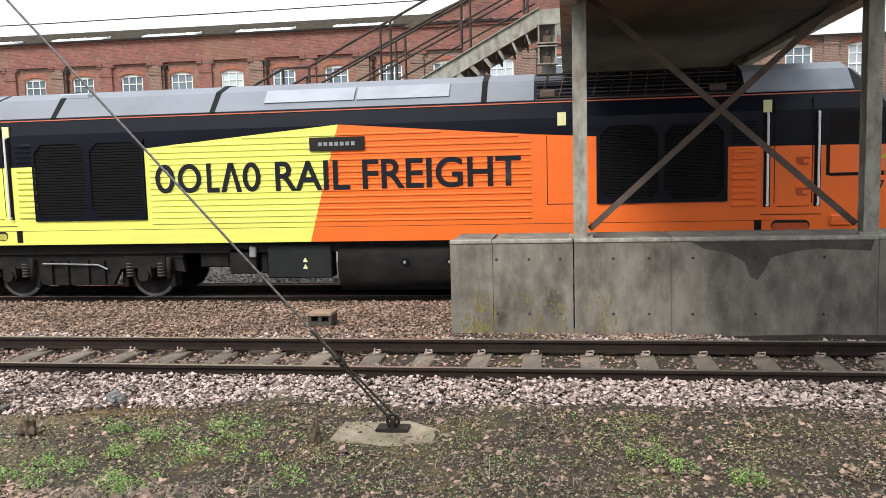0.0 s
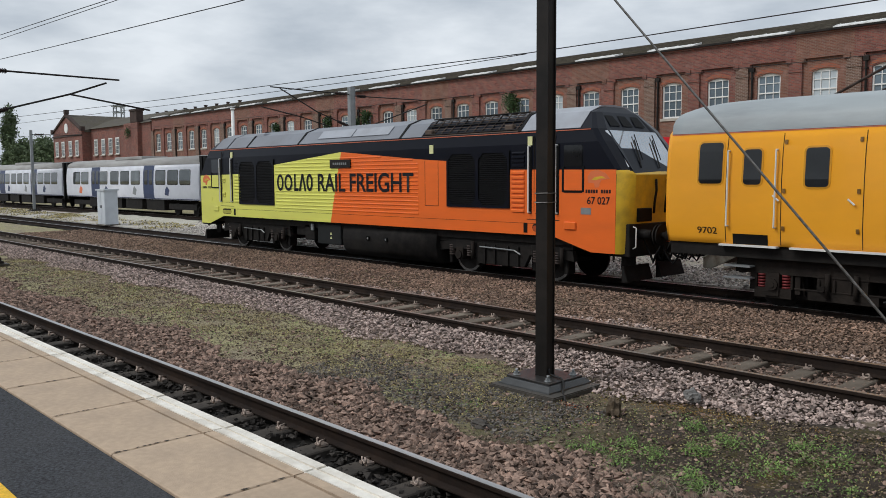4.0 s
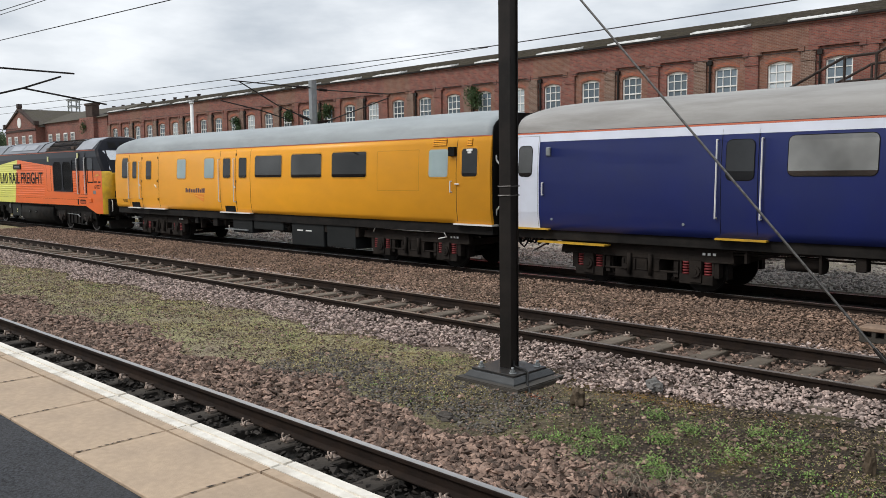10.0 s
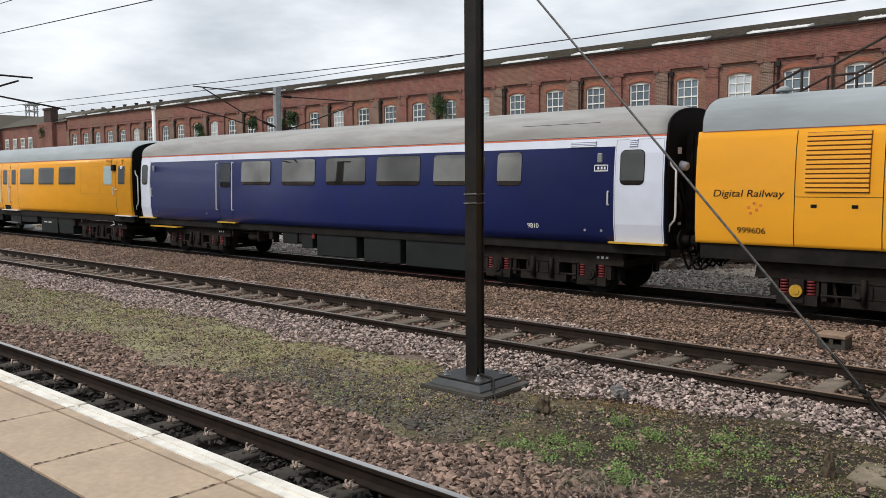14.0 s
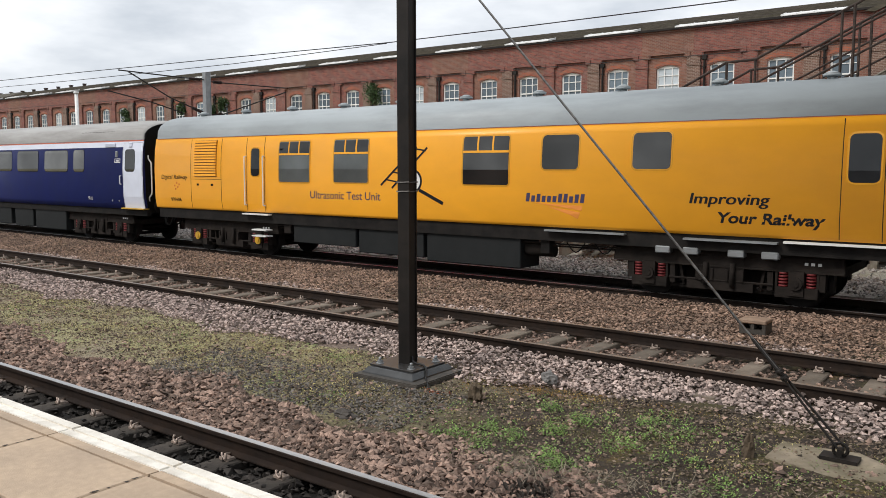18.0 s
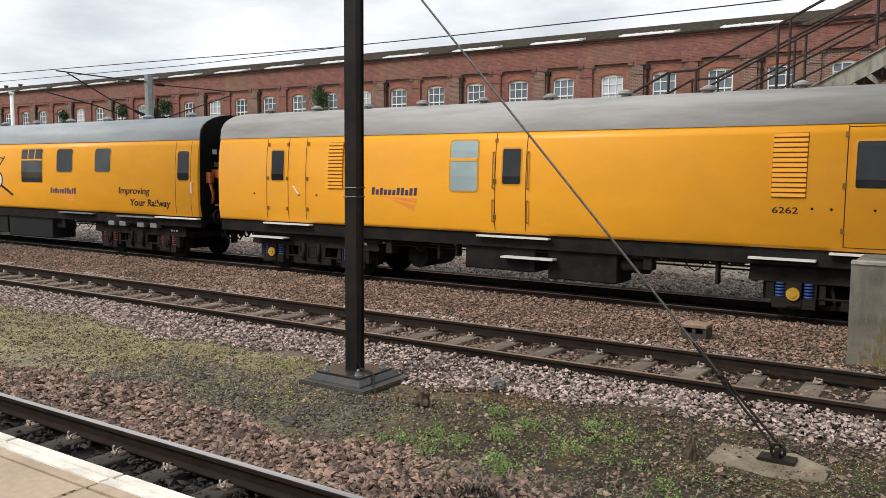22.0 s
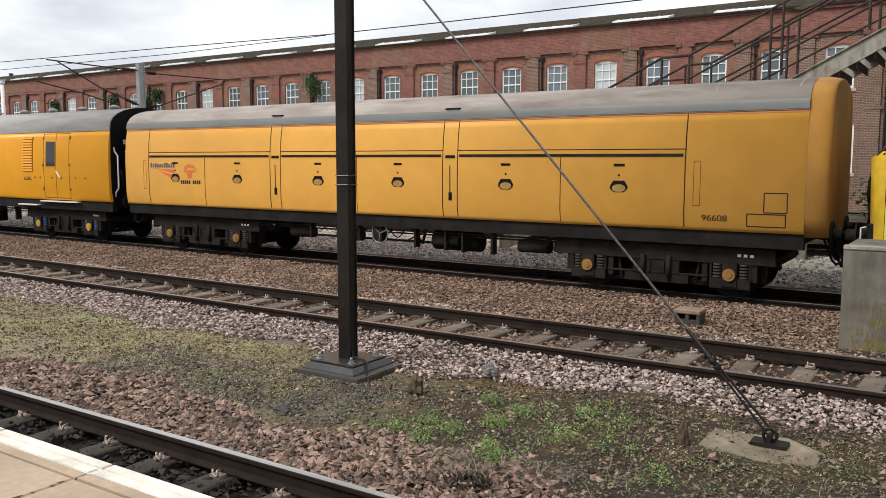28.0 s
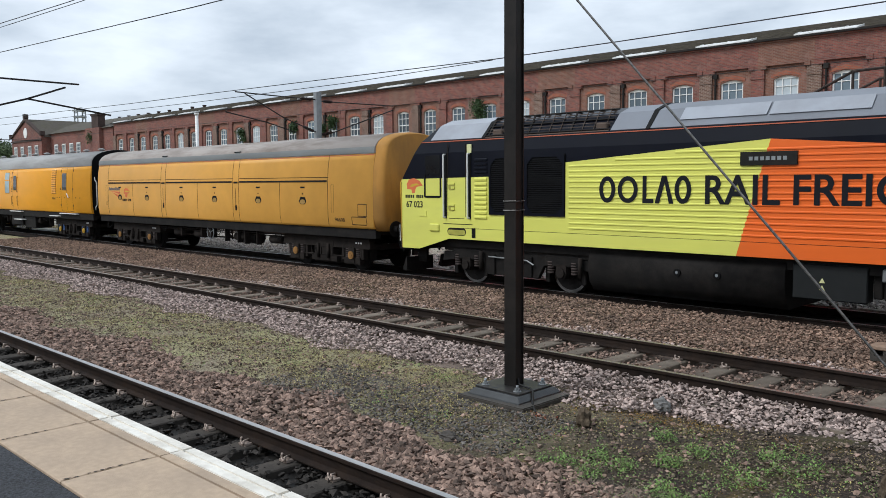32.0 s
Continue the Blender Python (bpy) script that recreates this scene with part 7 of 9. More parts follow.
        for a, b in ((x0 + 0.07, mid - 0.06), (mid + 0.06, x1 - 0.07)):
            bm = bmesh.new()
            for k in range(26):
                z = z0 + 0.08 + (z1 - z0 - 0.16) * k / 26
                prism_x(bm, [(-1.383, z), (-1.397, z + 0.008), (-1.397, z + 0.02), (-1.383, z + 0.03)], a, b)
            part("grille_slats", bm, GRILLE, g)
            bm = bmesh.new()
            c = 0.16
            out = [(a - 0.06, z0), (b + 0.06, z0), (b + 0.06, z1), (a - 0.06, z1)]
            inn = [(a + c, z0 + 0.06), (b - c, z0 + 0.06), (b, z0 + 0.06 + c), (b, z1 - 0.06 - c), (b - c, z1 - 0.06), (a + c, z1 - 0.06), (a, z1 - 0.06 - c), (a, z0 + 0.06 + c)]
            for q in ((0, 0, 1), (1, 2, 3), (2, 4, 5), (3, 6, 7)):
                o, p, r2 = out[q[0]], inn[q[1]], inn[q[2]]
                if q[0] == 0:
                    bm.faces.new([bm.verts.new((x, -1.41, z)) for x, z in (out[0], out[1], inn[1], inn[0])])
                    bm.faces.new([bm.verts.new((x, -1.41, z)) for x, z in (out[0], inn[0], inn[7])])
                elif q[0] == 1:
                    bm.faces.new([bm.verts.new((x, -1.41, z)) for x, z in (out[1], out[2], inn[3], inn[2])])
                    bm.faces.new([bm.verts.new((x, -1.41, z)) for x, z in (out[1], inn[2], inn[1])])
                elif q[0] == 2:
                    bm.faces.new([bm.verts.new((x, -1.41, z)) for x, z in (out[2], out[3], inn[5], inn[4])])
                    bm.faces.new([bm.verts.new((x, -1.41, z)) for x, z in (out[2], inn[4], inn[3])])
                else:
                    bm.faces.new([bm.verts.new((x, -1.41, z)) for x, z in (out[3], out[0], inn[7], inn[6])])
                    bm.faces.new([bm.verts.new((x, -1.41, z)) for x, z in (out[3], inn[6], inn[5])])
            part("grille_frame", bm, NAVY_LOCO, g, fix=False)
    # ribbed lettering panel
    p0, p1 = -4.2, sp + 3.56
    for k in range(15):
        z = 1.30 + k * 0.114
        zt = z + 0.05
        prof = [(-1.378, z), (-1.393, z + 0.012), (-1.393, z + 0.034), (-1.378, zt)]
        xa = max(p0, sp - 3.9 + (zt - 2.79) / 0.32 * 3.9 + 0.1)
        xb = min(p1, sp + 3.58 - (zt - 2.82) / 0.29 * 3.58 - 0.1)
        for a, b, m in ((xa, split(z), YEL_LOCO), (split(z), xb, ORANGE)):
            if b - a > 0.1:
                bm = bmesh.new()
                prism_x(bm, prof, a, b)
                part("rib", bm, m, L)
    if turned > 0:
        for q in ((3.42, 3.434, 1.55, 2.78), (3.95, 3.964, 1.55, 2.76), (3.434, 3.95, 1.55, 1.564)):
            plate(L, "panel_seam", *q, UNDER_BROWN, 1.3805)
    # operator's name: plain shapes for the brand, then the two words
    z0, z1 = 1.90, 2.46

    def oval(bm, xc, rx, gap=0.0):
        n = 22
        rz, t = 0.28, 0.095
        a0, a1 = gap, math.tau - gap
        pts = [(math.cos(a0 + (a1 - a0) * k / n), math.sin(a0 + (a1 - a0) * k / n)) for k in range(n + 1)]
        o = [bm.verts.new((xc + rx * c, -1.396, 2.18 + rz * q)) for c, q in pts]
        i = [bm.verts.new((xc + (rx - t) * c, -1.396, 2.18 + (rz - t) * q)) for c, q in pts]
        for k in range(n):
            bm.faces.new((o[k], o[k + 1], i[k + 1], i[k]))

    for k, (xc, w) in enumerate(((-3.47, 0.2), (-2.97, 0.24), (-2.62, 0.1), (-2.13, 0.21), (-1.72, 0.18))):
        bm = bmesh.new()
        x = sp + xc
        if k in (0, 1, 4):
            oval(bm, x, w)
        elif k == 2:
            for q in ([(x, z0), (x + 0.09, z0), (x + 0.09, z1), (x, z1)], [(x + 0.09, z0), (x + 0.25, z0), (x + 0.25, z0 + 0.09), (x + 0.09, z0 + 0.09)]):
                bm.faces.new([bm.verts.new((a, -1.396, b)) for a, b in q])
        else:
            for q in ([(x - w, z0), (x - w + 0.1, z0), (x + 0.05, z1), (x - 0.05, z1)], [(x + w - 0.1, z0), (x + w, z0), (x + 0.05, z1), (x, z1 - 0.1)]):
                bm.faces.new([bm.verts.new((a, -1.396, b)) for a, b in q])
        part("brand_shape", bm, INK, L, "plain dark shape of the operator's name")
    lettering("RAIL", sp - 1.25, z0, -1.397, 1.45, z1 - z0, INK, L, 0.016, 0, "large dark lettering")
    lettering("FREIGHT", sp + 0.44, z0, -1.397, 2.94, z1 - z0, INK, L, 0.016, 0, "large dark lettering")
    np_ = plate(L, "nameplate", sp - 0.55, sp + 0.5, 2.63, 2.88, STEEL_DARK, 1.42, "cast dark nameplate")
    bm = bmesh.new()
    for k in range(7):
        bx(bm, sp - 0.38 + k * 0.105, sp - 0.31 + k * 0.105, -1.426, -1.419, 2.72, 2.79)
    part("name_bar", bm, STEEL_GREY, np_)
    plate(L, "warning_label", 3.62, 3.77, 2.96, 3.19, LABEL_YG, 1.386)
    # red line and the roof
    bm = bmesh.new()
    bx(bm, -8.93, 8.93, -1.33, -1.30, 3.372, 3.392)
    part("red_line", bm, RED_LINE, L, "thin red line below the roof")

    def roof_panel(x0, x1, mat, lift=0.0, nm="roof_panel", lb="", tip=0.0):
        x0, x1 = sorted((turned * x0, turned * x1))
        bm = bmesh.new()
        up = [(-1.30, 3.43), (-0.925, 3.815), (-0.5, 3.97), (0.0, 4.0), (0.5, 3.97), (0.925, 3.815), (1.30, 3.43)]
        poly = [(y, z + lift) for y, z in up] + [(y * 0.96, z - 0.06) for y, z in up[::-1]]
        prism_x(bm, poly, x0, x1)
        return part(nm, bm, mat, L, lb)

    for a, b in ((-8.6, -7.7), (-7.6, -2.95), (-2.85, 2.25), (2.35, 3.2)):
        roof_panel(a, b, ROOF_LOCO, 0.0, lb="grey sloping roof panel")
    roof_panel(6.85, 8.62, ROOF_SILVER, 0.0, lb="silver grey cab roof panel")
    for a in (-2.9, 2.3, -6.2, 6.8):
        x = turned * a
        bm = bmesh.new()
        prism_x(bm, [(-1.32, 3.42), (-0.94, 3.83), (-0.5, 3.99), (0, 4.02), (0, 3.98), (-0.5, 3.94), (-0.9, 3.76), (-1.28, 3.38)], x - 0.05, x + 0.05)
        part("roof_strap", bm, BLACK, L, "black joint strap over the roof")
    for a, b in ((-1.9, -0.15), (-0.1, 1.65)):
        a, b = sorted((turned * a, turned * b))
        bm = bmesh.new()
        prism_x(bm, [(-1.18, 3.56), (-0.97, 3.785), (-0.96, 3.82), (-1.20, 3.57)], a, b)
        part("roof_hatch", bm, ROOF_SILVER, L, "flat roof hatch")
    a, b = sorted((turned * -6.55, turned * -5.65))
    box_part(L, "exhaust_port", a + 0.25, b, -0.90, -0.62, 3.80, 3.93, ROOF_SILVER, "low pale exhaust hatch", 0.03)
    # dark radiator cage on the roof
    a, b = sorted((turned * 3.25, turned * 6.75))
    bm = bmesh.new()
    prism_x(bm, [(-1.30, 3.42), (-1.0, 3.68), (-0.8, 3.70), (0.8, 3.70), (1.0, 3.68), (1.30, 3.42)], a, b)
    bay = part("fan_bay", bm, STEEL_RUST, L, "rusty brown roof radiator bay")
    for k in range(7):
        bm = bmesh.new()
        q = k / 6
        y, z = -1.27 + 0.42 * q, 3.47 + 0.44 * q
        tube(bm, (a, y, z), (b, y, z), 0.008 if k % 3 else 0.02, 5)
        part("cage_bar", bm, UNDER if k % 3 == 0 else STEEL_RUST, bay)
    for k in range(12):
        bm = bmesh.new()
        x = a + 0.1 + (b - a - 0.2) * k / 11
        beam(bm, (x, -1.28, 3.45), (x + 0.10 * turned, -0.86, 3.89), 0.010 if k % 4 else 0.04, 0.025)
        beam(bm, (x + 0.10 * turned, -0.86, 3.89), (x + 0.10 * turned, 0.86, 3.89), 0.02, 0.03)
        part("cage_hoop", bm, STEEL_RUST if k % 4 else UNDER, bay)
    for x in (3.45, 6.4):
        box_part(bay, "bay_bracket", turned * x - 0.14, turned * x + 0.14, -1.27, -1.1, 3.44, 3.60, STEEL_RUST)
    # below the frame
    def span(a, b):
        return sorted((turned * a, turned * b))

    underframe(L, -9.2, 9.2, 0.72, 0.93)
    bm = bmesh.new()
    prism_x(bm, [(-1.2, 0.85), (-1.26, 0.68), (-1.28, 0.45), (-1.22, 0.16), (-1.05, -0.04), (1.05, -0.04), (1.22, 0.16), (1.28, 0.45), (1.26, 0.68), (1.2, 0.85)], *span(-0.55, 3.75), True)
    tank = part("fuel_tank", bm, UNDER, L, "round-bottomed black fuel tank")
    for x in (0.75, 1.6):
        bm = bmesh.new()
        tube(bm, (turned * x, -1.25, 0.52), (turned * x, -1.31, 0.52), 0.075, 12)
        cp = part("filler_cap", bm, BLACK, tank, "black filler cap with a pale centre")
        bm = bmesh.new()
        tube(bm, (turned * x, -1.305, 0.52), (turned * x, -1.318, 0.52), 0.03, 8)
        part("cap_centre", bm, STEEL_GREY, cp)
    box_part(L, "battery_box", *span(-1.95, -0.68), -1.25, -0.9, 0.22, 0.86, BOX_GREY, "dark grey battery box")
    for z in (0.53, 0.40):
        bm = bmesh.new()
        prism_y(bm, [(turned * -1.2 - 0.05, z), (turned * -1.2 + 0.05, z), (turned * -1.2, z + 0.09)], -1.256, -1.25)
        part("hazard_mark", bm, LABEL_YG, L, "small pale warning triangle")
    box_part(L, "air_tank_box", *span(-2.75, -2.2), -1.2, -0.9, 0.3, 0.8)
    box_part(L, "white_lamp_box", *span(-2.32, -2.18), -1.27, -1.2, 0.62, 0.84, STEEL_GREY)
    for a, b, z in ((-3.4, -2.8, 0.42), (-2.15, -2.0, 0.3)):
        box_part(L, "air_reservoir", *span(a, b), -1.1, -0.7, z, 0.8, UNDER)
    for x in (-6.03, 6.03):
        for ax in (x - 1.475, x + 1.475):
            wheelset(L, ax, 0.485, True)
        bm = bmesh.new()
        a, b = x - 1.475, x + 1.475
        for s in (-1, 1):
            y = s * 1.08
            prism_y(bm, [(a - 0.85, 0.55), (a - 0.8, 0.80), (a + 0.5, 0.84), (b - 0.5, 0.84), (b + 0.8, 0.80), (b + 0.85, 0.55), (b + 0.3, 0.62), (b - 0.52, 0.62), (b - 0.70, 0.30), (a + 0.70, 0.30), (a + 0.52, 0.62), (a - 0.3, 0.62)], y - 0.06, y + 0.06)
            for q in (-0.55, -0.2, 0.25, 0.6):
                bx(bm, x + q - 0.03, x + q + 0.03, y - 0.11, y + 0.08, 0.30, 0.80)
        bx(bm, x - 0.3, x + 0.3, -1.1, 1.1, 0.5, 0.85)
        for s in (-1, 1):
            bx(bm, a - 0.8, b + 0.8, s * 1.08 - 0.05, s * 1.08 + 0.05, 0.82, 0.93)
        bo = part("bogie", bm, UNDER, L, "grimy black bogie frame")
        bo.matrix_basis = pose(0, 0, -DROP)
        bm = bmesh.new()
        tube(bm, (x - 0.7, -1.2, 0.74), (x + 0.5, -1.2, 0.71), 0.018, 6)
        tube(bm, (x + 0.5, -1.2, 0.71), (x + 0.7, -1.2, 0.62), 0.018, 6)
        part("brake_pipe", bm, STEEL_GREY, bo, "thin bright brake pipe")
        for ax in (a, b):
            bm = bmesh.new()
            prism_y(bm, [(ax - 0.10, 0.36), (ax + 0.10, 0.36), (ax + 0.15, 0.46), (ax + 0.13, 0.68), (ax - 0.13, 0.68), (ax - 0.15, 0.46)], -1.18, -1.0)
            tube(bm, (ax, -1.18, 0.485), (ax, -1.23, 0.485), 0.11, 12)
            part("axlebox", bm, UNDER_BROWN, bo)
            box_part(bo, "spring_plank", ax - 0.46, ax + 0.46, -1.16, -1.02, 0.62, 0.88)
            for q in (-0.52, 0.5):
                box_part(bo, "brake_block", ax + q - 0.06, ax + q + 0.06, -1.0, -0.7, 0.22, 0.66)
            for q in (-0.33, 0.33):
                bm = bmesh.new()
                for k in range(5):
                    tube(bm, (ax + q, -1.1, 0.46 + k * 0.06), (ax + q, -1.1, 0.5 + k * 0.06), 0.09, 10)
                part("spring", bm, SPRING_DARK, bo)
            bm = bmesh.new()
            tube(bm, (ax + 0.55, -1.22, 0.42), (ax + 0.55, -1.22, 0.86), 0.05, 8)
            part("damper", bm, UNDER_BROWN, bo)


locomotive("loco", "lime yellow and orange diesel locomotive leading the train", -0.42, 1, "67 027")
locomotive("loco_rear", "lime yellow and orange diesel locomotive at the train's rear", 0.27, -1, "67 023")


# -- yellow driving coach --
C = vehicle("coach", "coach_yellow", "yellow driving brake coach with grey roof", "coach", "coaches")
h = 10.35
u = lambda q: q - U0["coach_yellow"]
part("body", shell(-h, h, 0.99), YEL_NR, C, "rail yellow bodyside")
part("roof", roof_shell(-h, h, 3.86, 0.2), ROOF_PALE, C, "pale blue-grey arched roof")
bm = bmesh.new()
seam(bm, [(-h, 3.16), (h, 3.16)], 0.03, 0.006)
part("red_line", bm, RED_LINE, C)
for a, b, z0, z1, g in ((5.86, 6.36, 2.17, 2.97, GLASS_DARK), (6.80, 7.15, 2.15, 2.82, GLASS_DARK), (7.98, 8.40, 2.11, 2.82, GLASS_DARK), (10.48, 11.12, 2.14, 2.84, GLASS_PALE), (12.46, 13.10, 2.15, 2.84, GLASS_PALE), (13.72, 14.17, 2.16, 2.82, GLASS_DARK), (14.72, 15.18, 2.16, 2.82, GLASS_DARK), (15.70, 17.20, 2.17, 2.86, GLASS_SMOKE), (17.72, 19.25, 2.16, 2.87, GLASS_SMOKE), (19.76, 21.30, 2.16, 2.88, GLASS_SMOKE), (23.80, 24.48, 2.16, 2.86, GLASS_PALE), (24.97, 25.48, 2.17, 2.86, GLASS_DARK)):
    window(C, u(a), u(b), z0, z1, g, YEL_RIM, label="frosted window" if g is GLASS_PALE else "dark rounded window")
vent(C, u(23.92), u(24.42), 2.95, 3.13, 4, YEL_NR)
vent(C, u(25.12), u(25.30), 2.93, 3.1, 4, YEL_NR)
for x in (6.45, 7.55, 9.0, 13.50, 14.50, 15.40, 24.78):
    joint(C, [(u(x), 1.02), (u(x), 3.1)])
joint(C, [(u(21.77), 1.8), (u(23.42), 1.8), (u(23.42), 2.87), (u(21.77), 2.87), (u(21.77), 1.8)], 0.012, YEL_RIM, name="blanked_window_seam")
for x in (7.6, 8.92, 14.52):
    for z in (1.3, 2.0, 2.9):
        bm = bmesh.new()
        on_side(bm, [(u(x) - 0.025, z), (u(x) + 0.025, z), (u(x) + 0.025, z + 0.08), (u(x) - 0.025, z + 0.08)], 0.02)
        part("hinge", bm, HINGE_LOUVRE_SHADE, C)
for x, z in ((7.4, 1.95), (8.75, 1.9), (14.4, 1.92)):
    bm = bmesh.new()
    tube(bm, (u(x), -1.41, z), (u(x) + 0.12, -1.41, z - 0.10), 0.018, 6)
    part("door_handle", bm, WHITE_RAIL, C, "pale door handle")
for x in (6.5, 7.45, 13.48, 14.45):
    bm = bmesh.new()
    grab(bm, u(x), 1.35, 2.8)
    part("handrail", bm, WHITE_RAIL, C, "pale door handrail")
for x in (24.62,):
    bm = bmesh.new()
    grab(bm, u(x), 1.78, 2.05)
    part("handle", bm, WHITE_RAIL, C, "chrome door handle")
bm = bmesh.new()
bx(bm, u(24.57), u(24.78), -1.44, -1.34, 2.68, 2.91)
part("lamp_box", bm, BLACK, C, "small black lamp box")
bm = bmesh.new()
tube(bm, (u(24.76), -1.41, 1.98), (u(24.90), -1.41, 1.98), 0.018, 6)
part("door_handle", bm, WHITE_RAIL, C, "pale door handle")
for a, b, z0, z1, mt in ((25.13, 25.33, 2.80, 2.85, INK_WHITE), (25.17, 25.29, 2.74, 2.79, INK_WHITE)):
    bm = bmesh.new()
    on_side(bm, [(u(a), z0), (u(b), z0), (u(b), z1), (u(a), z1)], 0.03)
    part("door_notice", bm, mt, C)
for a, b in ((6.35, 7.5), (7.75, 9.5), (13.5, 15.4), (24.7, 26.0)):
    step(C, u(a), u(b), 0.96)
for a, b, z in ((6.4, 6.95, 0.55), (6.4, 6.95, 0.32), (13.6, 15.0, 0.38)):
    step(C, u(a), u(b), z, STEEL_GREY, -1.30)
for a, b in ((6.6, 7.3), (13.75, 14.4)):
    bm = bmesh.new()
    on_side(bm, [(u(a), 1.0), (u(b), 1.0), (u(b), 1.2), (u(a), 1.2)], 0.006)
    part("step_recess", bm, BLACK, C)
brand_bars(C, u(11.05), u(12.45), 1.63, 0.16, LOGO_BLUE, SCRIPT)
brand_stripes(C, u(11.3), u(12.4), 1.60, 0.30, LOGO_FADED)
lettering("9702", u(5.85), 1.18, None, 0.42, 0.13, INK, C, 0.01)
underframe(C, -h, h, 0.74, 1.0, -1.27)
for a, b, z0 in ((17.45, 19.1, 0.05), (19.25, 20.6, 0.08), (14.0, 15.2, 0.3), (15.3, 17.0, 0.45)):
    bxp = box_part(C, "equipment_box", u(a), u(b), -1.22, -0.4, z0, 0.78, BOX_GREY, "black underframe equipment box")
    if a == 17.45:
        for k in range(2):
            bm = bmesh.new()
            bx(bm, u(17.75) + k * 0.45, u(18.05) + k * 0.45, -1.226, -1.218, 0.50, 0.54)
            part("label_plate", bm, INK_WHITE, bxp)
bogie(C, u(8.6), 2.55, SPRING_RED, UNDER_BROWN)
bogie(C, u(22.9), 2.55, SPRING_RED, UNDER_BROWN)
clutter(C, u(10.6), u(21.0), 1)
bm = bmesh.new()
sweep(bm, [(u(21.4), -1.22, 0.62), (u(21.5), -1.24, 0.76), (u(22.9), -1.24, 0.73), (u(24.2), -1.24, 0.74), (u(24.3), -1.24, 0.62), (u(24.0), -1.24, 0.56)], 0.017, 6)
part("bogie_pipe", bm, WHITE_RAIL, C, "pale bent pipe over the bogie")
gangway(C, h, 1, 3.75)
buffers(C, -h, -1)
buffers(C, h, 1)
bm = bmesh.new()
prev = None
for dx, w in ((0.0, 1.0), (0.05, 0.985), (0.13, 0.93), (0.20, 0.84), (0.24, 0.70)):
    ring = [bm.verts.new((-h - dx, y * w, z - max(0.0, z - 3.17) * dx)) for y, z in ((-1.25, 0.99), (1.25, 0.99), (1.365, 1.36), (1.365, 2.25), (1.33, 2.8), (1.25, 3.17), (0.8, 3.58), (0, 3.70), (-0.8, 3.58), (-1.25, 3.17), (-1.33, 2.8), (-1.365, 2.25), (-1.365, 1.36))]
    if prev:
        for k in range(13):
            bm.faces.new((prev[k], prev[(k + 1) % 13], ring[(k + 1) % 13], ring[k])).smooth = True
    prev = ring
bm.faces.new(prev)
part("cab_end", bm, YEL_NR, C, "yellow flat cab end")
bm = bmesh.new()
for y in (-1.0, -0.28, 0.44):
    bx(bm, -h - 0.262, -h - 0.25, y, y + 0.6, 2.2, 2.95)
part("cab_window", bm, GLASS_DARK, C)

# -- blue coach --
C = vehicle("coach", "coach_blue", "royal blue coach with pale end doors and grey roof", "coach", "coaches")
u = lambda q: q - U0["coach_blue"]
h = 10.35
part("body", shell(-h, h), BLUE_COACH, C, "royal blue bodyside")
part("roof", roof_shell(-h, h, 3.86, 0.2), ROOF_COACH, C, "dirty grey arched roof")
bm = bmesh.new()
on_side(bm, [(-h, 2.95), (h, 2.95), (h, 3.125), (-h, 3.125)], 0.004)
part("white_band", bm, LILAC_WHITE, C, "pale band under the roof")
bm = bmesh.new()
seam(bm, [(-h, 3.145), (h, 3.145)], 0.036, 0.006)
part("red_line", bm, RED_LINE, C)
for a, b in ((26.72, 27.40), (46.30, 47.42)):
    bm = bmesh.new()
    on_side(bm, [(u(a), 0.98), (u(b), 0.98), (u(b), 3.12), (u(a), 3.12)], 0.008)
    d = part("door", bm, LILAC_WHITE, C, "pale lilac white end door")
    bm = bmesh.new()
    seam(bm, [(u(a) + 0.03, 1.02), (u(a) + 0.03, 3.08), (u(b) - 0.03, 3.08), (u(b) - 0.03, 1.02)], 0.009, 0.011)
    part("door_gap", bm, STEEL_GREY, d)
for a, b, z0, z1, g in ((46.45, 46.98, 2.17, 2.86, GLASS_SMOKE), (26.82, 27.2, 2.17, 2.86, GLASS_SMOKE), (33.05, 34.55, 2.16, 2.88, GLASS_TINT), (35.12, 36.65, 2.15, 2.89, GLASS_TINT), (37.14, 38.76, 2.16, 2.89, GLASS_TINT), (39.2, 40.77, 2.15, 2.89, GLASS_TINT), (41.24, 42.85, 2.15, 2.88, GLASS_TINT), (43.24, 43.93, 2.15, 2.89, GLASS_TINT), (31.88, 32.42, 2.08, 2.84, GLASS_DARK)):
    w = window(C, u(a), u(b), z0, z1, g, r=0.10, label="tinted coach window", rim=0.014)
    if a in (46.45, 26.82):
        w.location.y = -0.008
for x in (31.78, 32.5):
    joint(C, [(u(x), 1.05), (u(x), 3.05)], 0.012, BLACK)
for x in (31.70, 32.58):
    bm = bmesh.new()
    grab(bm, u(x), 1.35, 2.85)
    part("handrail", bm, WHITE_RAIL, C, "pale door handrail")
for x in (46.18, 27.52):
    bm = bmesh.new()
    grab(bm, u(x), 1.75, 2.02, off=0.05)
    part("handle", bm, WHITE_RAIL, C, "chrome door handle")
vent(C, u(45.2), u(45.85), 2.95, 3.08, 4, LILAC_WHITE)
vent(C, u(46.62), u(46.82), 2.93, 3.09, 4, LILAC_WHITE)
for x in (45.9, 27.6):
    box_part(C, "door_lamp", u(x), u(x) + 0.12, -1.39, -1.30, 2.62, 2.82, STEEL_GREY, "small grey door lamp")
bm = bmesh.new()
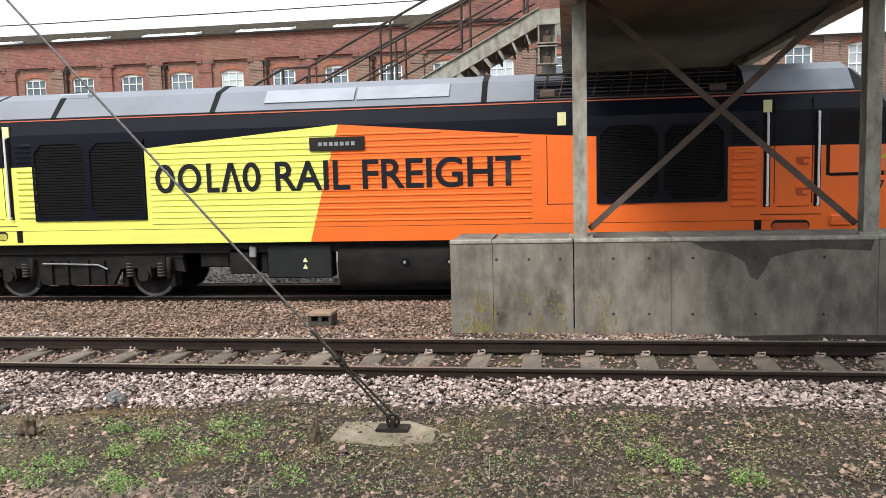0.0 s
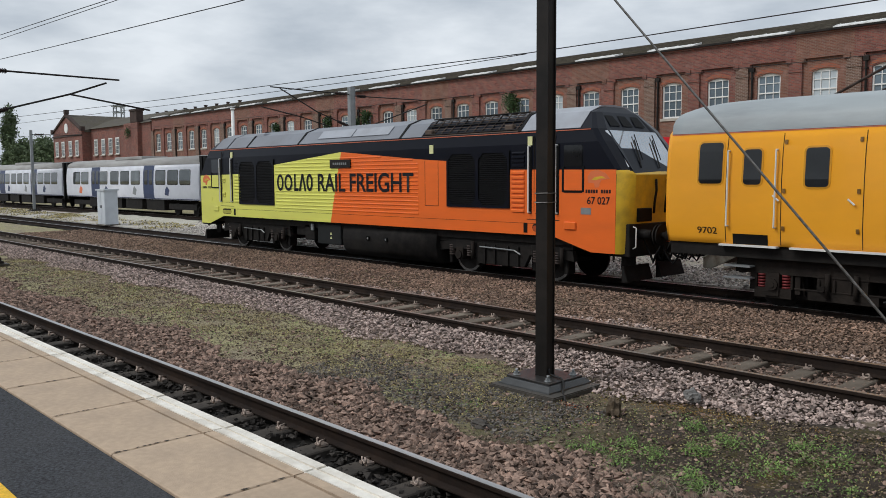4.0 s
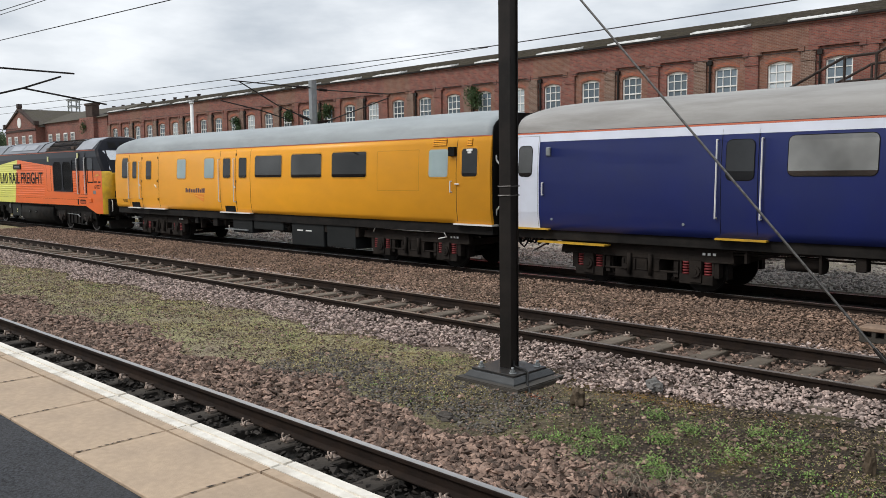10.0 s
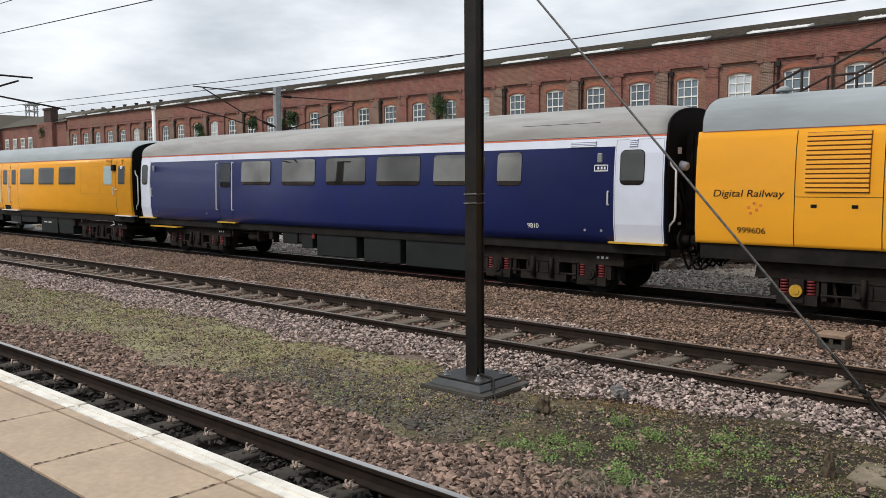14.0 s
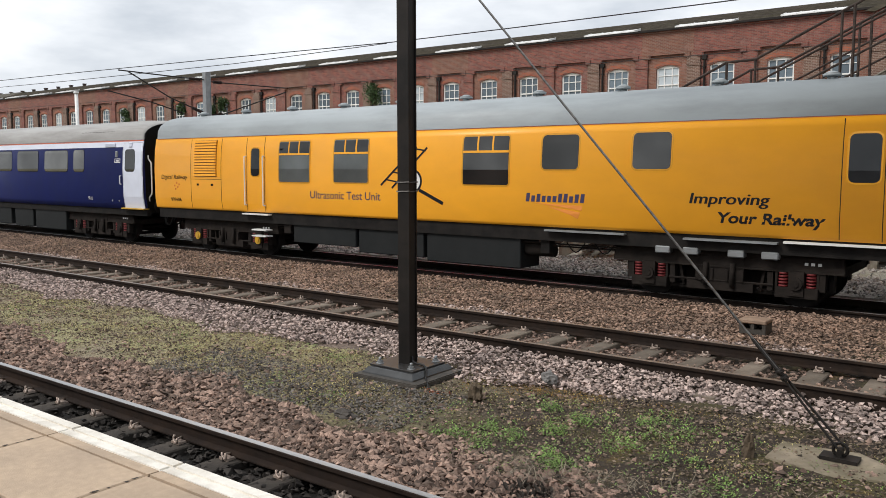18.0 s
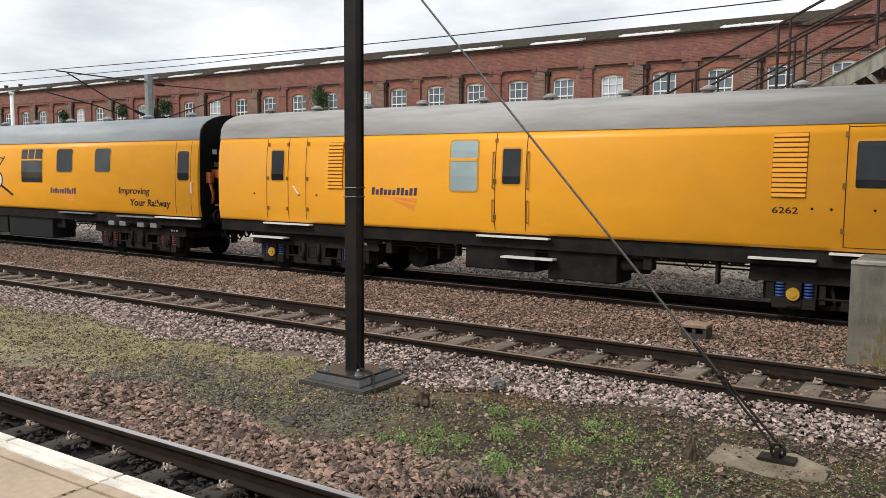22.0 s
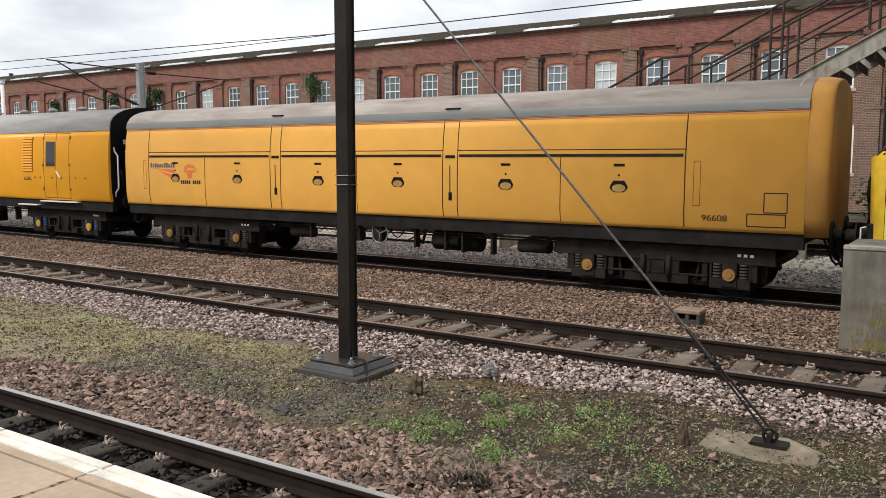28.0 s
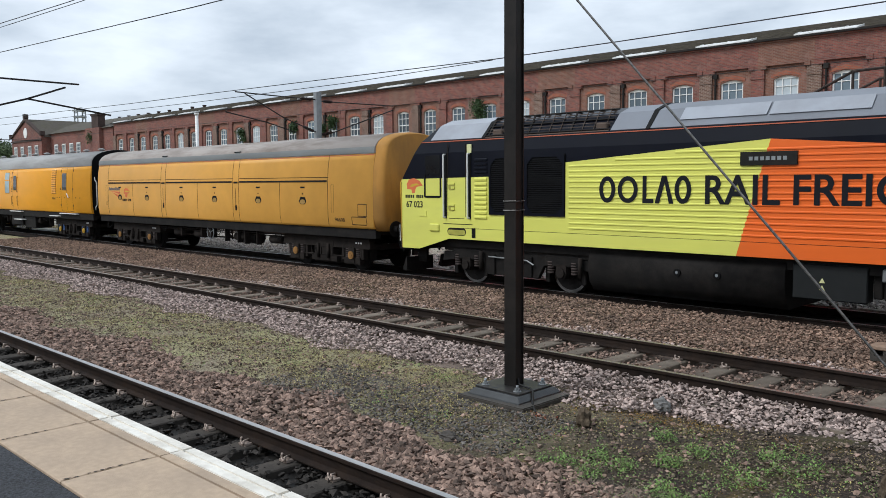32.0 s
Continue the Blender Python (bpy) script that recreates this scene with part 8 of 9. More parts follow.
for q in ((45.82, 46.15, 2.44, 2.46), (45.82, 46.15, 2.56, 2.58), (45.82, 45.84, 2.44, 2.58), (46.13, 46.15, 2.44, 2.58), (45.9, 45.94, 2.48, 2.54), (45.98, 46.02, 2.48, 2.54), (46.05, 46.09, 2.48, 2.54)):
    on_side(bm, [(u(q[0]), q[2]), (u(q[1]), q[2]), (u(q[1]), q[3]), (u(q[0]), q[3])], 0.005)
part("notice_bars", bm, INK_WHITE, C)
for k, x in enumerate((46.0, 27.75, 45.6, 31.0)):
    bm = bmesh.new()
    tube(bm, (u(x), -1.33, 1.2), (u(x), -1.36, 1.2), 0.03, 8)
    part("lock", bm, STEEL_GREY, C)
lettering("9810", u(44.10), 1.20, None, 0.30, 0.105, INK_WHITE, C, 0.01)
for a, b, z, m in ((46.2, 47.45, 0.95, CAP_YELLOW), (26.6, 27.7, 0.95, CAP_YELLOW), (31.7, 32.7, 0.93, CAP_YELLOW), (27.4, 29.2, 0.66, CAP_YELLOW)):
    step(C, u(a), u(b), z, m)
underframe(C, -h, h, 0.74, 0.99, -1.26)
for a, b, z0, z1 in ((36.5, 38.2, 0.12, 0.78), (38.5, 39.9, 0.08, 0.8), (40.1, 42.3, 0.05, 0.82), (34.9, 35.6, 0.4, 0.8), (35.8, 36.3, 0.3, 0.8)):
    box_part(C, "equipment_box", u(a), u(b), -1.22, -0.4, z0, z1, BOX_GREY, "black underframe equipment box")
bm = bmesh.new()
bx(bm, u(36.3), u(36.42), -1.235, -1.2, 0.6, 0.78)
part("red_tag", bm, SPRING_RED, C)
bogie(C, u(29.9), 2.55, SPRING_RED, UNDER_BROWN)
bogie(C, u(44.35), 2.55, SPRING_RED, UNDER_BROWN)
clutter(C, u(31.9), u(42.4), 2)
for s in (-1, 1):
    gangway(C, s * h, s, 3.75)
    buffers(C, s * h, s)
bm = bmesh.new()
seam(bm, [(u(44.0), 3.45), (u(46.0), 3.45)], 0.01, 0.3)
part("roof_hatch_line", bm, UNDER, C)

# -- ultrasonic test coach --
C = vehicle("coach", "test_coach", "yellow ultrasonic test coach with pale blue-grey roof", "coach", "coaches")
u = lambda q: q - U0["test_coach"]
h = 10.28
part("body", shell(-h - 0.08, h, 1.055), YEL_NR, C, "rail yellow bodyside")
part("roof", roof_shell(-h, h, 3.9, 0.0), ROOF_PALE, C, "pale blue-grey arched roof")
bm = bmesh.new()
seam(bm, [(-h, 3.17), (h, 3.17)], 0.03, 0.006)
part("red_line", bm, RED_LINE, C)
for a, b, z0, z1, g, top in ((52.38, 52.72, 2.06, 2.82, GLASS_DARK, 0), (53.53, 54.70, 1.91, 2.98, GLASS_MID, 1), (55.60, 56.77, 1.92, 2.99, GLASS_MID, 1), (59.66, 60.87, 1.92, 2.98, GLASS_SMOKE, 1), (61.70, 62.55, 2.26, 2.97, GLASS_SMOKE, 0), (63.73, 64.50, 2.27, 2.97, GLASS_SMOKE, 0), (67.58, 68.06, 2.05, 2.86, GLASS_DARK, 0)):
    w = window(C, u(a), u(b), z0, z1, g, YEL_RIM, r=0.05 if top else 0.09, label="coach window with sliding toplight" if top else "dark window")
    if top:
        bm = bmesh.new()
        on_side(bm, [(u(a), z1 - 0.36), (u(b), z1 - 0.36), (u(b), z1 - 0.31), (u(a), z1 - 0.31)], 0.02)
        for q in (0.33, 0.66):
            x = u(a) + (b - a) * q
            on_side(bm, [(x - 0.022, z1 - 0.33), (x + 0.022, z1 - 0.33), (x + 0.022, z1), (x - 0.022, z1)], 0.018)
        part("toplight_bar", bm, YEL_NR, w)
        bm = bmesh.new()
        on_side(bm, [(u(a) + 0.02, z1 - 0.31), (u(b) - 0.02, z1 - 0.31), (u(b) - 0.02, z1 - 0.02), (u(a) + 0.02, z1 - 0.02)], 0.014)
        part("toplight_pane", bm, GLASS_SMOKE, w)
vent(C, u(49.79), u(50.84), 2.03, 3.08, 13, YEL_NR)
for x in (49.62, 51.05, 52.16, 52.92, 67.48, 68.13):
    joint(C, [(u(x), 1.08), (u(x), 3.12)])
joint(C, [(u(49.62), 1.95), (u(51.05), 1.95)], 0.010)
for x in (49.95, 50.62):
    bm = bmesh.new()
    on_side(bm, [(u(x) - 0.05, 1.76), (u(x) + 0.05, 1.76), (u(x) + 0.05, 1.82), (u(x) - 0.05, 1.82)], 0.006)
    part("latch_slot", bm, BLACK, C)
for x in (52.15, 52.92):
    bm = bmesh.new()
    grab(bm, u(x), 1.25, 2.6)
    part("handrail", bm, WHITE_RAIL, C, "pale door handrail")
bm = bmesh.new()
grab(bm, u(68.2), 1.7, 2.0, off=0.05)
part("handle", bm, WHITE_RAIL, C)
lettering("Digital Railway", u(48.12), 1.90, None, 1.30, 0.17, INK, C, 0.006, 0.2, "small slanted lettering")
for x, z in ((48.78, 1.72), (48.88, 1.80), (48.93, 1.68), (49.0, 1.76), (48.82, 1.62)):
    bm = bmesh.new()
    on_side(bm, [(u(x), z), (u(x) + 0.05, z), (u(x) + 0.05, z + 0.05), (u(x), z + 0.05)], 0.005)
    part("dot", bm, LOGO_ORANGE, C)
lettering("999606", u(48.6), 1.27, None, 0.52, 0.11, INK, C, 0.008)
lettering("Ultrasonic Test Unit", u(54.73), 1.49, None, 2.45, 0.20, LOGO_BLUE, C, 0.004, 0, "thin dark lettering")
lettering("Improving", u(64.88), 1.57, None, 1.42, 0.26, INK, C, 0.03, 0.2, "bold slanted lettering")
lettering("Your Railway", u(65.37), 1.23, None, 1.86, 0.26, INK, C, 0.03, 0.2, "bold slanted lettering")
bm = bmesh.new()
seam(bm, [(u(57.2), 1.87), (u(58.3), 2.78)], 0.05, 0.005)
seam(bm, [(u(57.55), 1.80), (u(58.62), 2.76)], 0.05, 0.005)
for q in (0.15, 0.35, 0.55, 0.75, 0.95):
    x0, z0 = 57.2 + 1.1 * q, 1.87 + 0.91 * q
    seam(bm, [(u(x0), z0), (u(x0 + 0.34), z0 - 0.05)], 0.035, 0.005)
part("track_emblem", bm, INK, C, "drawn rail track device")
bm = bmesh.new()
ring = [(u(58.12) + 0.36 * math.cos(k * math.tau / 24), 1.98 + 0.31 * math.sin(k * math.tau / 24)) for k in range(24)]
on_side(bm, ring, 0.008)
lens = part("lens_emblem", bm, INK, C, "magnifying glass device")
bm = bmesh.new()
on_side(bm, [(u(58.12) + 0.31 * math.cos(k * math.tau / 24), 1.98 + 0.265 * math.sin(k * math.tau / 24)) for k in range(24)], 0.011)
part("lens_face", bm, INK_WHITE, lens)
bm = bmesh.new()
on_side(bm, [(u(58.0), 2.16), (u(58.24), 2.16), (u(58.22), 2.08), (u(58.15), 2.06), (u(58.15), 1.88), (u(58.26), 1.82), (u(57.98), 1.82), (u(58.09), 1.88), (u(58.09), 2.06), (u(58.02), 2.08)], 0.014)
part("rail_section_mark", bm, LOGO_BLUE, lens)
bm = bmesh.new()
seam(bm, [(u(58.4), 1.77), (u(59.1), 1.47)], 0.08, 0.006)
part("lens_handle", bm, INK, lens)
brand_bars(C, u(61.30), u(62.72), 1.58, 0.18, LOGO_BLUE, SCRIPT)
brand_stripes(C, u(61.5), u(62.65), 1.55, 0.30, LOGO_FADED)
underframe(C, -h, h, 0.76, 1.06, -1.28)
for a, b, z0 in ((53.9, 56.2, 0.28), (56.3, 58.4, 0.16), (58.5, 61.1, 0.10)):
    box_part(C, "equipment_box", u(a), u(b), -1.22, -0.4, z0, 0.9, BOX_GREY, "black underframe equipment case")
for a, b, z, m in ((52.0, 53.1, 0.98, WHITE_RAIL), (61.8, 63.6, 0.97, STEEL_GREY), (64.8, 66.5, 0.95, STEEL_GREY), (66.6, 68.4, 0.98, WHITE_RAIL), (52.4, 53.0, 0.55, WHITE_RAIL), (52.4, 53.0, 0.38, WHITE_RAIL)):
    step(C, u(a), u(b), z, m)
bogie(C, u(51.0), 2.75, SPRING_RED, CAP_YELLOW)
bogie(C, u(65.4), 2.75, SPRING_RED, UNDER_BROWN)
clutter(C, u(53.2), u(63.4), 3)
for x in (64.2, 64.75, 65.6, 66.2):
    box_part(C, "bogie_sensor", u(x), u(x) + 0.3, -1.3, -1.1, 0.66, 0.80, STEEL_GREY, "grey sensor box")
for s in (-1, 1):
    gangway(C, s * h, s, rail=s < 0, orange=s > 0)
    buffers(C, s * h, s)
for k in range(10):
    bm = bmesh.new()
    x = -h + 1.2 + k * 2.0
    tube(bm, (x, -0.4, 3.80), (x, -0.4, 3.93), 0.10, 10, 0.07)
    tube(bm, (x, -0.4, 3.91), (x, -0.4, 3.95), 0.15, 12, 0.16)
    tube(bm, (x, -0.4, 3.95), (x, -0.4, 4.0), 0.16, 12, 0.06)
    part("roof_ventilator", bm, ROOF_PALE, C, "round roof ventilator")

# -- yellow parcels van --
C = vehicle("parcels_van", "van", "yellow parcels van with louvred vents and grey roof", "coach", "coaches")
u = lambda q: q - U0["van"]
h = 9.28
part("body", shell(-h, h, 1.055), YEL_NR, C, "rail yellow bodyside")
part("roof", roof_shell(-h, h, 3.9, 0.0), ROOF_COACH, C, "dirty grey arched roof")
for a, b, z0, z1, g in ((71.18, 71.60, 2.10, 2.84, GLASS_DARK), (77.9, 78.32, 2.09, 2.82, GLASS_DARK), (84.54, 85.03, 2.11, 2.88, GLASS_DARK)):
    window(C, u(a), u(b), z0, z1, g, YEL_RIM, r=0.04)
w = window(C, u(76.6), u(77.28), 1.93, 3.0, GLASS_PALE, YEL_RIM, r=0.06, label="frosted window with a toplight")
bm = bmesh.new()
on_side(bm, [(u(76.6), 2.57), (u(77.28), 2.57), (u(77.28), 2.63), (u(76.6), 2.63)], 0.02)
part("toplight_bar", bm, YEL_NR, w)
vent(C, u(73.07), u(73.55), 1.91, 3.02, 13, YEL_NR)
vent(C, u(83.23), u(83.80), 1.93, 3.04, 13, YEL_NR)
for x in (71.0, 71.75, 72.35, 77.72, 78.45, 84.40, 85.07, 85.78):
    joint(C, [(u(x), 1.12), (u(x), 3.15)], 0.016)
for z in (3.12, 1.12):
    joint(C, [(u(84.40), z), (u(85.78), z)], 0.012)
for x in (77.68, 78.5):
    for z0, z1 in ((2.0, 2.75), (1.3, 1.75)):
        bm = bmesh.new()
        grab(bm, u(x), z0, z1, 0.014, off=0.05)
        part("handrail", bm, CAP_DULL, C, "dull yellow door handrail")
rr = random.Random(8)
for x in (71.05, 71.72, 72.4, 77.72, 84.38, 85.82):
    for z in (1.35, 2.1, 2.95):
        bm = bmesh.new()
        on_side(bm, [(u(x) - 0.03, z), (u(x) + 0.03, z), (u(x) + 0.03, z + 0.09), (u(x) - 0.03, z + 0.09)], 0.02)
        part("hinge", bm, HINGE_LOUVRE_SHADE, C)
for x in (70.55, 72.1, 72.7, 83.9, 84.2, 84.85, 85.35, 86.1, 86.6):
    bm = bmesh.new()
    tube(bm, (u(x), -1.36, 1.75), (u(x), -1.385, 1.75), 0.022, 7)
    part("stud", bm, BLACK, C)
for x in (71.95, 85.12):
    bm = bmesh.new()
    tube(bm, (u(x), -1.4, 1.95), (u(x) + 0.18, -1.4, 1.75), 0.02, 6)
    part("door_handle", bm, WHITE_RAIL, C)
brand_bars(C, u(74.40), u(75.72), 1.80, 0.17, LOGO_BLUE, SCRIPT)
brand_stripes(C, u(74.6), u(75.7), 1.77, 0.32, LOGO_FADED)
lettering("6262", u(83.26), 1.66, None, 0.42, 0.11, INK, C, 0.008)
underframe(C, -h, h, 0.76, 1.06, -1.28)
for a, b, z, m in ((70.9, 72.5, 0.99, WHITE_RAIL), (77.3, 79.0, 0.97, WHITE_RAIL), (84.2, 86.2, 0.99, WHITE_RAIL), (70.4, 71.6, 0.62, WHITE_RAIL), (77.9, 79.1, 0.55, WHITE_RAIL), (82.9, 84.0, 0.85, WHITE_RAIL)):
    step(C, u(a), u(b), z, m)
for a, b, z0 in ((76.9, 78.6, 0.26), (78.9, 80.4, 0.16)):
    box_part(C, "equipment_box", u(a), u(b), -1.2, -0.4, z0, 0.9)
bm = bmesh.new()
tube(bm, (u(75.2), -0.6, 0.38), (u(75.2), 0.6, 0.38), 0.3, 14)
part("air_tank", bm, UNDER, C)
bogie(C, u(72.3), 2.68, SPRING_BLUE, CAP_YELLOW)
bogie(C, u(85.0), 2.75, SPRING_BLUE, CAP_YELLOW)
clutter(C, u(74.4), u(83.0), 4)
for s in (-1, 1):
    gangway(C, s * h, s)
    buffers(C, s * h, s)
for k in range(11):
    bm = bmesh.new()
    x = -h + 1.0 + k * 1.66
    tube(bm, (x, -0.4, 3.80), (x, -0.4, 3.93), 0.10, 10, 0.07)
    tube(bm, (x, -0.4, 3.91), (x, -0.4, 3.95), 0.15, 12, 0.16)
    tube(bm, (x, -0.4, 3.95), (x, -0.4, 4.0), 0.16, 12, 0.06)
    part("roof_ventilator", bm, ROOF_COACH, C, "round roof ventilator")

# -- faded yellow covered motor van --
C = vehicle("motor_van", "motor_van", "faded yellow covered motor van with long side doors", "wagon", "coaches")
u = lambda q: q - U0["motor_van"]
h = 9.24
part("body", shell(-h, 9.1, 1.055), YEL_VAN, C, "faded stained yellow bodyside")
part("roof", roof_shell(-h, 9.1, 3.79, 0.0), ROOF_VAN, C, "dusty brown-grey roof")
bm = bmesh.new()
prev = None
arch = [(1.25 * math.cos(math.pi * k / 14), 3.17 + 0.62 * math.sin(math.pi * k / 14) ** 0.72) for k in range(15)]
outline = [(-1.25, 1.0), (1.25, 1.0), (1.365, 1.36), (1.365, 2.25), (1.33, 2.8)] + arch + [(-1.33, 2.8), (-1.365, 2.25), (-1.365, 1.36)]
for k in range(8):
    a = math.pi / 2 * k / 7
    ring = [bm.verts.new((9.1 + 0.36 * math.sin(a), y * (0.87 + 0.13 * math.cos(a)), z - max(0.0, z - 3.17) * 0.10 * (1 - math.cos(a)))) for y, z in outline]
    if prev:
        for i in range(len(ring)):
            bm.faces.new((prev[i], prev[(i + 1) % len(ring)], ring[(i + 1) % len(ring)], ring[i])).smooth = True
    prev = ring
bm.faces.new(prev)
part("end_wall", bm, VAN_END, C, "dirty yellow end with rounded corners")
bm = bmesh.new()
seam(bm, [(-h, 3.14), (9.09, 3.14)], 0.018, 0.006)
part("red_line", bm, RED_LINE, C)
for a, b in ((89.53, 94.30), (94.66, 99.5), (99.88, 104.78)):
    joint(C, [(u(a), 2.52), (u(b), 2.52)], 0.016, BLACK)
    joint(C, [(u(a) + 0.04, 2.41), (u(b) - 0.04, 2.41)], 0.055, UNDER, 0.012, "drip_rail")
for x in (89.53, 94.30, 94.66, 99.5, 99.88, 104.78):
    joint(C, [(u(x), 1.10), (u(x), 3.17)], 0.02, BLACK)
for x in (91.87, 97.1, 102.3):
    joint(C, [(u(x), 1.10), (u(x), 2.38)], 0.016, BLACK)
for x in (89.36, 105.0):
    joint(C, [(u(x) - 0.06, 1.5), (u(x) + 0.06, 1.5), (u(x) + 0.06, 2.3), (u(x) - 0.06, 2.3), (u(x) - 0.06, 1.5)], 0.008, UNDER_BROWN, name="lock_case")
for x in (94.48, 99.69):
    bm = bmesh.new()
    on_side(bm, [(u(x) - 0.12, 2.36), (u(x) + 0.12, 2.36), (u(x) + 0.12, 2.42), (u(x) - 0.12, 2.42)], 0.014)
    seam(bm, [(u(x), 1.45), (u(x), 2.2)], 0.02, 0.01)
    on_side(bm, [(u(x) - 0.03, 1.45), (u(x) + 0.05, 1.45), (u(x) + 0.05, 1.62), (u(x) - 0.03, 1.62)], 0.014)
    part("door_latch", bm, BLACK, C, "black door latch bars")
for x in (94.48, 99.69):
    box_part(C, "pillar_cap", u(x) - 0.15, u(x) + 0.15, -1.27, -1.05, 3.18, 3.40, ROOF_BAND, "grey cap over the door pillar", 0.02)
    box_part(C, "pillar_hood", u(x) - 0.19, u(x) + 0.19, -1.275, -1.05, 3.40, 3.43, BLACK, "black hood over the door pillar", 0.01)
for x in (90.67, 93.11, 95.9, 98.29, 101.06, 103.52):
    bm = bmesh.new()
    on_side(bm, [(u(x) - 0.11, 1.93), (u(x) + 0.11, 1.93), (u(x) + 0.18, 1.82), (u(x) + 0.17, 1.77), (u(x) + 0.10, 1.71), (u(x) - 0.10, 1.71), (u(x) - 0.17, 1.77), (u(x) - 0.18, 1.82)], 0.006)
    pk = part("handle_pocket", bm, BLACK, C, "dark hand pocket with a tan cup")
    bm = bmesh.new()
    on_side(bm, [(u(x) + 0.135 * math.cos(q * math.pi / 8), 1.785 + 0.075 * math.sin(q * math.pi / 8)) for q in range(16)], 0.010)
    part("pocket_cup", bm, TAN_POCKET, pk)
    bm = bmesh.new()
    tube(bm, (u(x), -1.37, 2.03), (u(x), -1.378, 2.03), 0.022, 8)
    part("stud", bm, BLACK, C)
    bm = bmesh.new()
    on_side(bm, [(u(x) - 0.11, 2.20), (u(x) + 0.11, 2.20), (u(x) + 0.11, 2.25), (u(x) - 0.11, 2.25)], 0.006)
    part("slot", bm, BLACK, C)
bm = bmesh.new()
for a, b, z0, z1 in ((106.17, 106.55, 1.41, 1.75), (105.89, 106.53, 1.16, 1.38)):
    seam(bm, [(u(a), z0), (u(b), z0), (u(b), z1), (u(a), z1), (u(a), z0)], 0.018, 0.006)
part("hatch_frame", bm, UNDER_BROWN, C)
brand_bars(C, u(89.60), u(90.66), 2.10, 0.13, LOGO_TEAL, SCRIPT)
brand_stripes(C, u(89.64), u(90.64), 2.08, 0.32, LOGO_ORANGE)
bm = bmesh.new()
x, z = u(91.3), 1.98
on_side(bm, [(x - 0.27, z), (x - 0.24, z + 0.15), (x - 0.1, z + 0.22), (x + 0.1, z + 0.2), (x + 0.28, z + 0.06), (x + 0.06, z - 0.02), (x + 0.04, z - 0.16), (x - 0.12, z - 0.16), (x - 0.14, z - 0.04)], 0.005)
part("emblem", bm, LOGO_ORANGE, C, "plain orange emblem")
brand_bars(C, x - 0.42, x + 0.40, 1.66, 0.10, INK, CAPITALS, slant=0.0)
bm = bmesh.new()
on_side(bm, [(x - 0.20, z + 0.05), (x - 0.05, z + 0.12), (x + 0.22, z + 0.09), (x + 0.25, z + 0.05), (x - 0.02, z + 0.05)], 0.008)
part("emblem_highlight", bm, NOSE_YELLOW, C)
lettering("96608", u(105.1), 1.23, None, 0.45, 0.11, INK, C, 0.008)
underframe(C, -h, 9.1, 0.78, 1.06, -1.28)
bm = roof_band(-h, 9.1, 3.79)
part("roof_edge", bm, ROOF_BAND, C, "blue-grey roof edge")
bogie(C, u(91.45), 2.7, SPRING_DARK, CAP_DULL)
bogie(C, u(104.2), 2.75, SPRING_DARK, CAP_DULL)
clutter(C, u(93.6), u(102.2), 5)
bm = bmesh.new()
for k in range(16):
    a0, a1 = k * math.tau / 16, (k + 1) * math.tau / 16
    tube(bm, (u(97.64) + 0.23 * math.cos(a0), -1.2, 0.62 + 0.23 * math.sin(a0)), (u(97.64) + 0.23 * math.cos(a1), -1.2, 0.62 + 0.23 * math.sin(a1)), 0.016, 6)
for k in range(3):
    a0 = k * math.tau / 3 + 0.4
    tube(bm, (u(97.64), -1.2, 0.62), (u(97.64) + 0.23 * math.cos(a0), -1.2, 0.62 + 0.23 * math.sin(a0)), 0.014, 6)
part("brake_wheel", bm, STEEL_GREY, C, "pale spoked hand brake wheel")
bm = bmesh.new()
for x0, x1 in ((94.6, 99.6),):
    tube(bm, (u(x0), -0.9, 0.45), (u(x1), -0.9, 0.45), 0.03, 6)
    for q in (95.0, 96.2, 98.4, 99.3):
        beam(bm, (u(q), -1.1, 0.85), (u(q) + 0.25, -0.9, 0.42), 0.05, 0.05)
        beam(bm, (u(q) + 0.5, -1.1, 0.85), (u(q) + 0.25, -0.9, 0.42), 0.05, 0.05)
part("truss_rods", bm, UNDER_BROWN, C, "brake rods and hangers")
bm = bmesh.new()
tube(bm, (u(98.9), -0.7, 0.5), (u(100.1), -0.7, 0.5), 0.22, 12)
part("vacuum_cylinder", bm, UNDER, C)
gangway(C, -h, -1, 3.79, rail=False)
for s in (-1, 1):
    buffers(C, -h if s < 0 else 9.3, s)
for k in range(13):
    bm = bmesh.new()
    x = -h + 1.1 + k * 1.42
    roof = [(side_y(3.17) * math.cos(math.pi * i / 14), 3.17 + 0.625 * math.sin(math.pi * i / 14) ** 0.72) for i in range(15)]
    for (y0, z0), (y1, z1) in zip(roof, roof[1:]):
        beam(bm, (x, -y0, z0), (x, -y1, z1), 0.022, 0.008)
    part("roof_rib", bm, ROOF_VAN, C)


